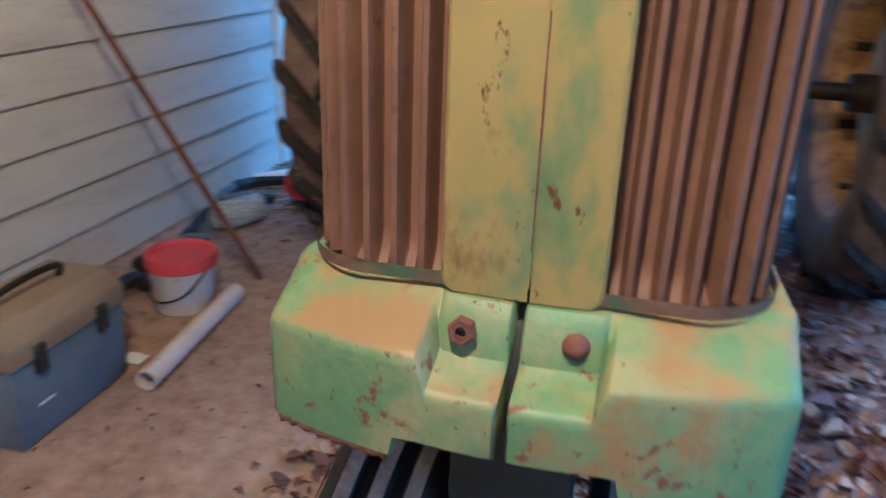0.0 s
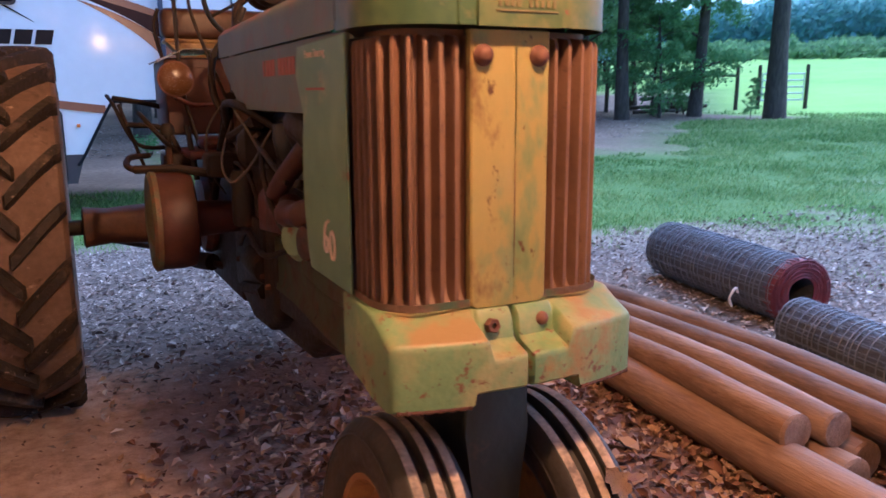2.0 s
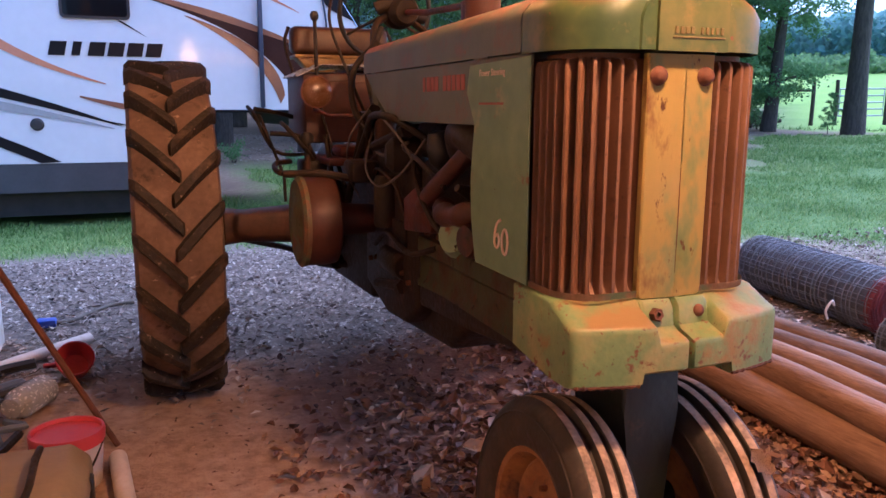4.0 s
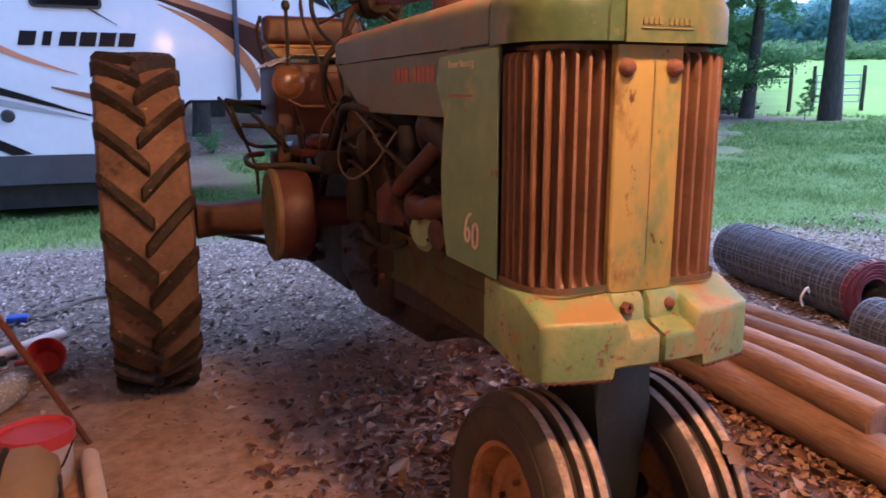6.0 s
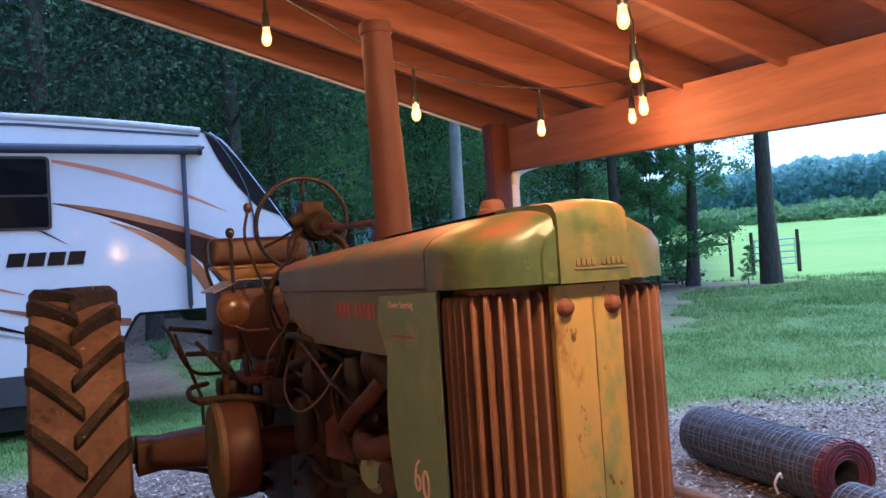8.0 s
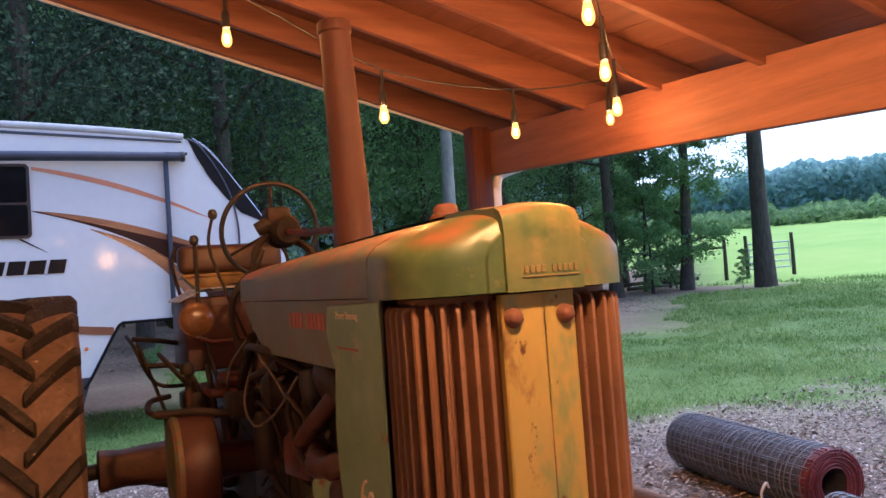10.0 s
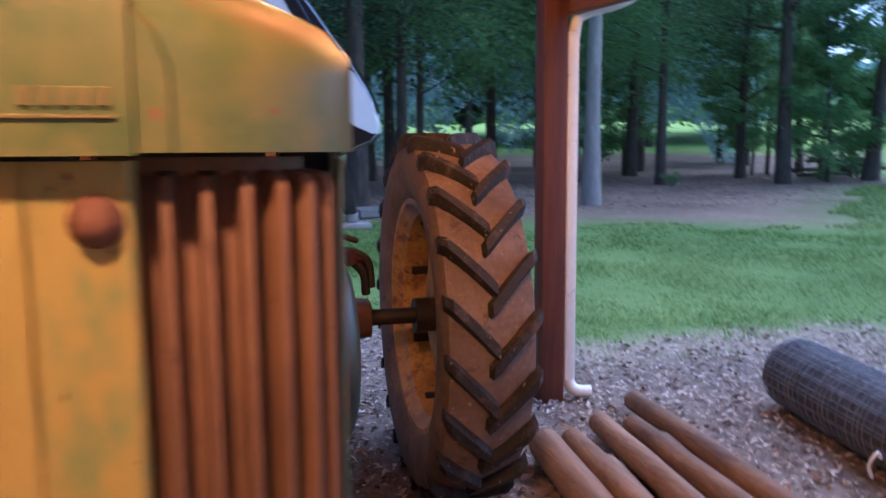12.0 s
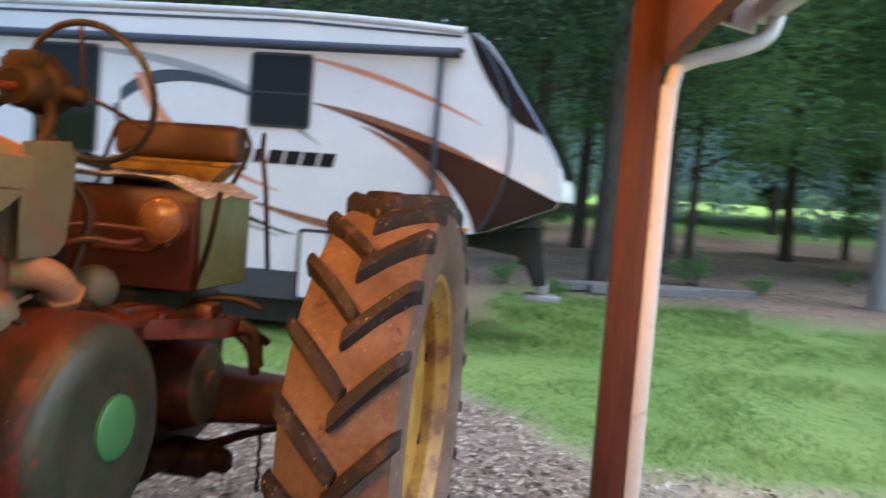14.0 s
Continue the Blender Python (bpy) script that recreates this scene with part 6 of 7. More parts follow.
# awning and its arms
aw = tagged(part("awning", tube(B(), [(-5.6, RVY - 0.10, 3.10), (0.36, RVY - 0.10, 3.10)], 0.052, 14), "rv_navy", RV, "rolled navy awning"), "rolled navy awning")
b = B()
lathe(b, [(0.0, 0.0), (0.055, 0.0), (0.060, 0.02), (0.055, 0.05), (0.0, 0.055)], (0.36, RVY - 0.10, 3.10), (1, 0, 0), 14)
box(b, (0.20, RVY - 0.14, 3.12), (0.44, RVY - 0.02, 3.145), 0.006, 1)
part("awning_cap", b, "black", aw)
b = B()
box(b, (0.185, RVY - 0.075, 1.32), (0.235, RVY - 0.02, 3.08), 0.008, 2)
box(b, (0.195, RVY - 0.05, 1.28), (0.225, RVY - 0.002, 1.36), 0.004, 1)
part("awning_arm", b, "rv_navy", aw, "folded dark awning arm")


def window(x0, z0, x1, z1, split):
    b = B()
    y = RVY - 0.004
    prism(b, rounded(x0, z0, x1, z1, 0.05), y - 0.018, y, "y", 0.005, 1)
    fr = part("window_frame", b, "black", RV, "black-framed dark window")
    b = B()
    if split:
        prism(b, rounded(x0 + 0.03, z0 + 0.03, x1 - 0.03, z0 + (z1 - z0) * 0.45, 0.03), y - 0.0225, y - 0.019, "y")
        part("pane", b, "glass", fr)
        b = B()
        prism(b, rounded(x0 + 0.03, z0 + (z1 - z0) * 0.48, x1 - 0.03, z1 - 0.03, 0.03), y - 0.0225, y - 0.019, "y")
        part("pane", b, "glass", fr)
    else:
        prism(b, rounded(x0 + 0.03, z0 + 0.03, x1 - 0.03, z1 - 0.03, 0.03), y - 0.0225, y - 0.019, "y")
        part("pane", b, "glass", fr)


def rounded(x0, z0, x1, z1, r, n=5):
    pts = []
    for cx, cz, a0 in ((x1 - r, z0 + r, -90), (x1 - r, z1 - r, 0), (x0 + r, z1 - r, 90), (x0 + r, z0 + r, 180)):
        for k in range(n + 1):
            a = radians(a0 + 90 * k / n)
            pts.append((cx + r * math.cos(a), cz + r * math.sin(a)))
    return pts


window(-1.85, 2.24, -1.16, 3.03, True)
window(-4.37, 1.83, -3.60, 3.03, True)
# baggage doors
for x0, z0, x1, z1 in ((-1.20, 0.42, -0.845, 1.19), (-3.17, 0.44, -2.68, 1.235)):
    b = B()
    outer, inner = rounded(x0, z0, x1, z1, 0.05), rounded(x0 + 0.035, z0 + 0.035, x1 - 0.035, z1 - 0.035, 0.035)
    y = RVY - 0.005
    O = [b.verts.new((p[0], y - 0.012, p[1])) for p in outer]
    I = [b.verts.new((p[0], y - 0.012, p[1])) for p in inner]
    O2 = [b.verts.new((p[0], y, p[1])) for p in outer]
    n = len(O)
    for k in range(n):
        b.faces.new((O[k], O[(k + 1) % n], I[(k + 1) % n], I[k]))
        b.faces.new((O2[k], O2[(k + 1) % n], O[(k + 1) % n], O[k]))
    bd = part("baggage_door_frame", b, "black", RV, "black-edged baggage door")
    b = B()
    prism(b, inner, y - 0.009, y - 0.001, "y")
    part("door_panel", b, "rv_white", bd, "white door panel")
b = B()
box(b, (-3.17, RVY - 0.03, 0.52), (-3.13, RVY - 0.01, 0.62), 0.005, 1)
part("door_latch", b, "black", RV)
# amber markers
for x, z, w in ((-0.70, 1.025, 0.018), (0.575, 1.315, 0.045)):
    b = B()
    box(b, (x - w, RVY - 0.018, z - 0.018), (x + w, RVY - 0.003, z + 0.018), 0.006, 2)
    part("marker_light", b, "amber", RV, "small amber marker light")
b = B()
lathe(b, [(0.0, -0.03), (0.05, -0.028), (0.065, -0.01), (0.068, -0.003)], (-2.152, RVY, 1.135), (0, 1, 0), 20)
part("filler_hatch", b, "black", RV, "round black hatch")


def bez(p, c, q, n=22):
    return [((1 - t) ** 2 * p[0] + 2 * t * (1 - t) * c[0] + t * t * q[0], (1 - t) ** 2 * p[1] + 2 * t * (1 - t) * c[1] + t * t * q[1]) for t in (k / n for k in range(n + 1))]


LAYER = [0]


def swoosh(up, low, mat, label):
    """A decal between two bent edges, each layer a little proud of the last."""
    LAYER[0] += 1
    y = RVY - 0.0015 - 0.0006 * LAYER[0]
    A, C = bez(*up), bez(*low)
    b = B()
    strip(b, [[(p[0], y, p[1]) for p in A], [(p[0], y, p[1]) for p in C]])
    part("stripe", b, mat, RV, label)


swoosh(((-1.15, 2.53), (0.05, 2.36), (1.50, 1.66)), ((-1.15, 2.52), (0.45, 2.12), (0.68, 1.285)), "rv_brown", "sweeping dark brown stripe")
swoosh(((-1.10, 2.526), (-0.25, 2.44), (0.62, 2.06)), ((-1.10, 2.52), (0.10, 2.20), (0.60, 2.035)), "rv_tan", "copper brown stripe")
swoosh(((-0.60, 2.32), (0.42, 2.02), (0.475, 1.46)), ((-0.60, 2.31), (0.25, 1.92), (0.42, 1.36)), "rv_tan", "curved copper stripe")
swoosh(((-1.14, 3.00), (-0.2, 2.87), (0.67, 2.40)), ((-1.14, 2.965), (-0.2, 2.77), (0.67, 2.395)), "rv_copper", "thin copper stripe")
swoosh(((-3.58, 3.00), (-2.6, 2.98), (-1.86, 2.66)), ((-3.58, 2.95), (-2.6, 2.86), (-1.86, 2.55)), "rv_silver", "grey stripe")
swoosh(((-3.35, 2.55), (-2.9, 3.02), (-1.86, 2.60)), ((-3.35, 2.40), (-2.85, 2.86), (-1.86, 2.56)), "rv_navy", "navy curl stripe")
swoosh(((-3.35, 2.40), (-3.35, 2.10), (-2.95, 1.92)), ((-3.42, 2.40), (-3.42, 2.05), (-2.95, 1.91)), "rv_navy", "navy curl stripe")
swoosh(((-3.05, 2.75), (-2.8, 2.0), (-1.45, 1.57)), ((-3.18, 2.75), (-2.95, 1.9), (-1.45, 1.56)), "rv_copper", "thin copper stripe")
swoosh(((-4.2, 1.95), (-2.6, 1.62), (-1.32, 1.115)), ((-4.2, 1.78), (-2.6, 1.48), (-1.32, 1.108)), "rv_black", "tapering black stripe")
swoosh(((-4.2, 1.70), (-2.6, 1.46), (-1.40, 1.09)), ((-4.2, 1.50), (-2.6, 1.34), (-1.40, 1.08)), "rv_silver", "silver stripe")
swoosh(((-4.2, 1.46), (-3.0, 1.32), (-1.95, 0.735)), ((-4.2, 1.40), (-3.0, 1.16), (-2.15, 0.725)), "rv_black", "black stripe above the skirt")
swoosh(((-1.72, 1.44), (-1.1, 1.31), (-0.42, 1.235)), ((-1.72, 1.42), (-1.1, 1.21), (-0.42, 1.15)), "rv_tan", "copper brown stripe")
swoosh(((-1.60, 1.20), (-1.45, 1.17), (-1.24, 1.12)), ((-1.60, 1.19), (-1.45, 1.15), (-1.24, 1.11)), "rv_black", "thin dark stripe")
swoosh(((-1.26, 2.235), (-1.2, 2.20), (-1.02, 2.08)), ((-1.30, 2.235), (-1.22, 2.19), (-1.02, 2.075)), "rv_black", "thin dark stripe")
b = B()
prism(b, [(0.69, 1.288), (0.80, 1.3135), (1.475, 1.603), (1.538, 1.682), (1.50, 1.670), (1.07, 1.860), (0.958, 1.908), (0.91, 1.72), (0.84, 1.52)], RVY - 0.0034, RVY - 0.0005, "y")
part("stripe", b, "rv_black", RV, "black lower half of the nose")
# maker's word drawn as plain slanted blocks
for k in range(6):
    b = B()
    x0 = -1.995 + k * 0.1915
    wd = 0.16 if k != 1 else 0.085
    x0 += 0.03 if k == 1 else 0.0
    y = RVY - 0.011
    sl = 0.035
    prism(b, [(x0, 1.858), (x0 + wd, 1.858), (x0 + wd + sl, 2.003), (x0 + sl, 2.003)], y, RVY - 0.0005, "y", 0.002, 1)
    part("word_block", b, "rv_black", RV, "slanted black block of the maker's word")
# dark front cap with trim
b = B()
cap_low = [(0.47, 3.30), (0.56, 3.10), (0.68, 2.88), (0.84, 2.66), (1.03, 2.45)]
cap_up = [(0.52, 3.318), (0.66, 3.215), (0.84, 3.01), (1.10, 2.64), (1.33, 2.32)]
strip(b, [[(x, RVY - 0.009, z) for x, z in cap_low], [(x, RVY - 0.009, z) for x, z in cap_up]])
part("cap_side", b, "rv_black", RV, "black side of the front cap")
b = B()
rows = []
for (x, z), fr in zip([(0.52, 3.32), (0.66, 3.22), (0.84, 3.015), (1.10, 2.645), (1.33, 2.325), (1.43, 2.16), (1.505, 2.0), (1.53, 1.90)], (0.25, 0.55, 0.85, 1, 1, 1, 1, 1)):
    rows.append([(x + 0.012 + fr * side_front(0.02 + 0.96 * k / 14), RVY + (RVB - RVY) * (0.02 + 0.96 * k / 14), z + 0.008) for k in range(15)])
strip(b, rows)
part("cap_glass", b, "glass", RV, "dark curved front cap panel")
b = B()
tube(b, curve_pts([(0.46, RVY - 0.012, 3.325), (0.60, RVY - 0.014, 3.23), (0.80, RVY - 0.014, 2.92), (0.93, RVY - 0.014, 2.60), (0.985, RVY - 0.014, 2.25), (0.96, RVY - 0.014, 1.90), (0.84, RVY - 0.014, 1.52), (0.70, RVY - 0.014, 1.29)], 5), 0.011, 8)
part("edge_trim", b, "rv_navy", RV, "dark curved moulding")
b = B()
tube(b, curve_pts([(0.52, RVY + 0.01, 3.33), (0.70, RVY + 0.01, 3.20), (0.90, RVY + 0.01, 2.94), (1.14, RVY + 0.01, 2.60), (1.40, RVY + 0.01, 2.21), (1.50, RVY + 0.01, 2.02)], 5), 0.012, 8)
part("cap_rail", b, "chrome", RV, "bright cap rail")
b = B()
strip(b, [[(x + 0.004 + fr * side_front(k / 14), RVY - 0.006 + (RVB - RVY + 0.012) * k / 14, z - 0.006) for k in range(15)] for (x, z), fr in zip([(0.60, 1.268), (0.80, 1.308), (1.48, 1.597), (1.548, 1.68)], (0, 0.3, 1, 1))])
part("nose_underside", b, "rv_black", RV, "black underside of the nose")
b = B()
tube(b, curve_pts([(-0.74, RVY - 0.004, 0.60), (-0.66, RVY - 0.004, 0.72), (-0.42, RVY - 0.004, 1.16), (-0.34, RVY - 0.004, 1.265), (-0.22, RVY - 0.004, 1.275), (0.60, RVY - 0.004, 1.275)], 5), 0.016, 8)
part("lower_edge_trim", b, "rv_black", RV, "black trim along the raised lower edge")
# hitch under the nose
b = B()
prism(b, [(0.2, 1.28), (1.3, 1.38), (1.38, 1.15), (1.45, 0.72), (1.30, 0.70), (1.15, 1.05), (0.3, 1.12)], 9.62, 9.98, "y", 0.02, 2)
hb = part("pin_box", b, "rv_under", RV, "black hitch box")
b = B()
box(b, (1.20, 9.6, 0.52), (1.62, 10.0, 0.60), 0.02, 2)
box(b, (1.33, 9.7, 0.60), (1.47, 9.9, 0.74), 0.02, 2)
part("hitch_plate", b, "rv_silver", hb, "pale blue-grey hitch plate")
for s in (0, 1):
    b = B()
    tube(b, [(-0.98, 8.75 + 1.9 * s, 0.75), (-0.98, 8.75 + 1.9 * s, 0.06)], 0.035, 10)
    box(b, (-1.08, 8.65 + 1.9 * s, -0.0), (-0.88, 8.85 + 1.9 * s, 0.07), 0.01, 1)
    part("landing_leg", b, "rv_silver", RV, "grey landing leg")
for x in (-4.4, -5.35):
    for y in (RVY + 0.16, RVB - 0.42):
        b = B()
        lathe(b, [(0.20, -0.01), (0.30, 0.0), (0.37, 0.03), (0.38, 0.09), (0.38, 0.18), (0.36, 0.22), (0.2, 0.23)], (x, y, 0.375), (0, 1, 0), 40)
        tw = part("trailer_tyre", b, "fronttyre", RV, "black trailer tyre")
        b = B()
        lathe(b, [(0.0, -0.02), (0.08, -0.02), (0.10, 0.02), (0.19, 0.03), (0.205, 0.0), (0.21, 0.05)], (x, y, 0.375), (0, 1, 0), 32)
        part("trailer_rim", b, "galv", tw)

# ---- fence logs ----

def log(x, lean, z, r, near, far, end):
    """A slightly uneven pole; x and z are its place where y is 2.0, lean its slant, end its far height."""
    b = B()
    n = 16
    pts, rr = [], []
    for k in range(n + 1):
        y = near + (far - near) * k / n
        drop = max(0.0, (y - 1.7) / (far - 1.7)) ** 1.2 * (end - z)
        pts.append((x + lean * (y - 2.0) + 0.007 * noise.noise((y * 1.7, x * 9, 0)), y, z + drop + 0.005 * noise.noise((y * 2, x * 7, 5))))
        rr.append(r * (1.05 - 0.16 * k / n) * (1 + 0.05 * noise.noise((y * 4, x * 5, 9))))
    pts = [Vector(pts[0]) + Vector((0, -0.006, 0))] + pts + [Vector(pts[-1]) + Vector((0, 0.008, 0))]
    rr = [rr[0] * 0.86] + rr + [rr[-1] * 0.80]
    tube(b, pts, rr, 18)
    return thing("log", b, "log", "peeled brown fence pole in a low pile on the ground", "log", "pile of fence poles")


for x, lean, z, r, near, far in ((1.385, 0.072, 0.088, 0.088, 0.45, 3.40), (1.56, 0.09, 0.072, 0.072, 0.98, 3.1), (1.725, 0.11, 0.072, 0.072, 1.05, 3.2), (1.90, 0.11, 0.070, 0.070, 0.9, 3.3), (2.06, 0.10, 0.070, 0.070, 0.7, 3.4)):
    log(x, lean, z, r, near, far, z)
for x, lean, z, r, near, far in ((1.462, 0.132, 0.208, 0.065, 1.12, 3.46), (1.635, 0.152, 0.205, 0.064, 1.08, 3.64), (1.825, 0.132, 0.200, 0.062, 0.72, 3.55), (1.998, 0.118, 0.196, 0.062, 0.55, 3.92)):
    log(x, lean, z, r, near, far, 0.075)

# ---- rolls of fence wire ----


def wire_roll(a, c, r, label, red):
    """A roll of woven wire: dark layered core, wound wires, lengthwise wires, a painted end."""
    a, c = Vector(a), Vector(c)
    d = (c - a).normalized()
    u, v = frame_axes(d)
    ln = (c - a).length
    ro = root("wire_roll", ((a + c) / 2 - Vector((0, 0, r))), label, "wire roll")
    b = B()
    prof = [(r * 0.45, 0.0), (r * 0.93, 0.0)]
    n = 18
    for k in range(1, n):
        prof.append((r * (0.955 + 0.02 * math.sin(k * 2.1)), ln * k / n))
    prof += [(r * 0.93, ln), (r * 0.45, ln)]
    lathe(b, prof, a, d, 30, closed=True)
    part("wound_core", b, "wirecore", ro, "tightly wound dark wire layers")
    b = B()
    for k in range(40):
        t = 2 * math.pi * k / 40
        t += 0.05 * math.sin(k * 3.7)
        e = (u * math.cos(t) + v * math.sin(t))
        tube(b, [a + e * r * 0.985, a + d * ln * 0.33 + e * r * (1.0 + 0.02 * math.sin(k * 2.3)), a + d * ln * 0.66 + e * r * (0.99 + 0.02 * math.sin(k * 4.1)), c + e * r * 0.985], 0.0026, 4, caps=False)
    for k in range(25):
        o = a + d * (ln * (k + 0.3 + 0.35 * math.sin(k * 5.1)) / 25)
        tube(b, [o + (u * math.cos(t) + v * math.sin(t)) * r * (1.0 + 0.012 * math.sin(3 * t + k)) for t in (2 * math.pi * j / 28 for j in range(29))], 0.0034, 4, caps=False)
    w = part("mesh_wire", b, "wire", ro, "grid of weathered fence wire")
    w["kind"] = "stuff"
    if red:
        b = B()
        lathe(b, [(r * 0.44, 0.004), (r * 0.95, 0.004), (r * 0.992, -0.012), (r * 0.992, -0.055), (r * 0.96, -0.06)], c, d, 30)
        for k in range(10):
            rk = r * (0.47 + 0.058 * k)
            tube(b, [c + d * (0.008 + 0.009 * math.sin(k * 2.7 + 2 * t)) + (u * math.cos(t) + v * math.sin(t)) * rk * (1 + 0.025 * math.sin(2 * t + 1.7 * k)) for t in (2 * math.pi * j / 26 for j in range(27))], 0.0045, 5, caps=False)
        for k in range(34):
            t = 2 * math.pi * k / 34 + 0.06 * math.sin(k * 4.1)
            e = u * math.cos(t) + v * math.sin(t)
            tube(b, [c + e * r * 1.004 - d * (0.05 + 0.03 * math.sin(k * 3.3)), c + e * r * 1.012 + d * 0.008, c + e * r * (0.86 + 0.08 * math.sin(k * 5.0)) + d * (0.016 + 0.008 * math.sin(k))], 0.0035, 4)
        part("painted_end", b, "redend", ro, "dark red painted end")
        b = B()
        tube(b, curve_pts([c + Vector((-0.24, 0.28, -0.12)), c + Vector((-0.27, 0.27, -0.06)), c + Vector((-0.25, 0.25, 0.0)), c + Vector((-0.22, 0.26, -0.03))], 5), 0.008, 6)
        part("tag", b, "paper", ro, "white paper tag")


wire_roll((3.16, 3.78, 0.205), (2.93, 2.42, 0.205), 0.20, "long roll of dark fence wire lying on the chips", True)
wire_roll((2.56, 2.13, 0.150), (2.35, 1.00, 0.150), 0.145, "shorter roll of rusty fence wire beside the poles", False)

# ---- clutter along the siding wall ----
tb = root("toolbox", (-1.47, 1.55, 0.0), "slate blue toolbox with a tan lid on the dirt", "toolbox")
b = B()
prism(b, [(-1.60, 0.0), (-1.335, 0.0), (-1.325, 0.24), (-1.60, 0.24)], 1.33, 1.76, "y", 0.012, 2)
part("body", b, "toolblue", tb)
b = B()
prism(b, [(-1.615, 0.242), (-1.315, 0.242), (-1.32, 0.30), (-1.37, 0.345), (-1.57, 0.345), (-1.612, 0.30)], 1.32, 1.77, "y", 0.010, 2)
part("lid", b, "tooltan", tb, "tan lid")
b = B()
tube(b, curve_pts([(-1.46, 1.40, 0.345), (-1.44, 1.42, 0.385), (-1.44, 1.55, 0.395), (-1.44, 1.66, 0.385), (-1.46, 1.68, 0.345)], 5), 0.010, 8)
part("handle", b, "iron", tb, "dark bail handle")
for y in (1.42, 1.66):
    b = B()
    box(b, (-1.326, y - 0.02, 0.20), (-1.308, y + 0.02, 0.28), 0.004, 1)
    part("latch", b, "black", tb)
b = B()
box(b, (-1.3345, 1.40, 0.10), (-1.3305, 1.46, 0.19), 0.001, 1)
part("sticker", b, "paper", tb)

bk = root("bucket", (-1.43, 2.22, 0.0), "white plastic bucket with a red lid on the dirt", "bucket")
b = B()
lathe(b, [(0.0, 0.0), (0.100, 0.0), (0.104, 0.008), (0.118, 0.165), (0.122, 0.17), (0.122, 0.18), (0.112, 0.18)], (-1.43, 2.22, 0), (0, 0, 1), 36)
part("pail", b, "whiteplastic", bk)
b = B()
lathe(b, [(0.124, 0.165), (0.127, 0.20), (0.124, 0.212), (0.116, 0.212), (0.112, 0.198), (0.0, 0.200)], (-1.43, 2.22, 0), (0, 0, 1), 36)
part("lid", b, "redplastic", bk, "red lid")
b = B()
tube(b, curve_pts([(-1.55, 2.20, 0.17), (-1.53, 2.14, 0.10), (-1.46, 2.10, 0.06), (-1.36, 2.12, 0.09), (-1.31, 2.20, 0.17)], 5), 0.004, 6)
part("bail", b, "iron", bk)


def pipe(name, a, c, r, mat, label, category):
    a, c = Vector(a), Vector(c)
    d = (c - a).normalized()
    b = B()
    ln = (c - a).length
    lathe(b, [(r * 0.86, 0.0), (r, 0.0), (r, ln), (r * 0.86, ln), (r * 0.86, 0.0)], a, d, 20)
    thing(name, b, mat, label, category)


pipe("plastic_pipe", (-1.215, 1.68, 0.036), (-1.275, 2.31, 0.036), 0.033, "pvc", "short dirty white plastic pipe lying on the dirt", "pipe")
pipe("plastic_pipe", (-1.88, 3.60, 0.034), (-1.47, 4.02, 0.034), 0.031, "pvc", "white plastic pipe lying beside the wall corner", "pipe")
b = B()
tube(b, [(-1.284, 2.515, 0.0), (-1.492, 2.394, 0.5), (-1.699, 2.275, 1.0), (-1.925, 2.147, 1.54)], 0.0125, 8)
thing("rusty_rod", b, "rust", "long rusty steel rod leaning on the siding wall", "rod")
b = B()
tube(b, curve_pts([(-1.52, 2.02, 0.03), (-1.56, 1.95, 0.14), (-1.63, 1.92, 0.17), (-1.68, 1.98, 0.10), (-1.60, 2.06, 0.12)], 6), 0.005, 6)
thing("bent_wire", b, "cable", "bent stiff wire behind the toolbox", "wire")
# red scoop
b = B()
lathe(b, [(0.0, 0.0), (0.062, 0.0), (0.068, 0.008), (0.086, 0.135), (0.090, 0.138), (0.086, 0.142), (0.080, 0.135), (0.062, 0.012), (0.0, 0.010)], (-1.505, 3.46, 0.045), (0.10, -0.75, 0.55), 30)
tube(b, curve_pts([(-1.505, 3.50, 0.08), (-1.54, 3.54, 0.05), (-1.60, 3.58, 0.03), (-1.66, 3.60, 0.025)], 4), 0.013, 8)
thing("feed_scoop", b, "redplastic", "red plastic scoop on the dirt near the wall corner", "scoop")
# clear jar on its side
b = B()
lathe(b, [(0.0, 0.0), (0.062, 0.0), (0.068, 0.01), (0.068, 0.20), (0.05, 0.225), (0.045, 0.25), (0.0, 0.25)], (-1.60, 3.12, 0.068), (-0.45, -0.9, 0), 24)
thing("plastic_jar", b, "plasticwrap", "cloudy clear plastic jar lying on its side", "jar")
b = B()
box(b, (-1.40, 1.80, 0.0), (-1.33, 1.86, 0.006), 0.002, 1)
thing("paper_scrap", b, "paper", "white paper scrap on the dirt", "paper")
b = B()
tube(b, curve_pts([(-1.72, 4.46, 0.02), (-1.60, 4.50, 0.02), (-1.50, 4.66, 0.02), (-1.38, 4.82, 0.02), (-1.24, 4.86, 0.02)], 6), 0.014, 8)
thing("hose", b, "cable", "grey length of hose on the ground", "hose")
b = B()
box(b, (-1.80, 4.43, 0.0), (-1.68, 4.52, 0.05), 0.015, 2)
thing("blue_block", b, "bluebit", "small blue plastic piece at the end of a hose", "plastic piece")


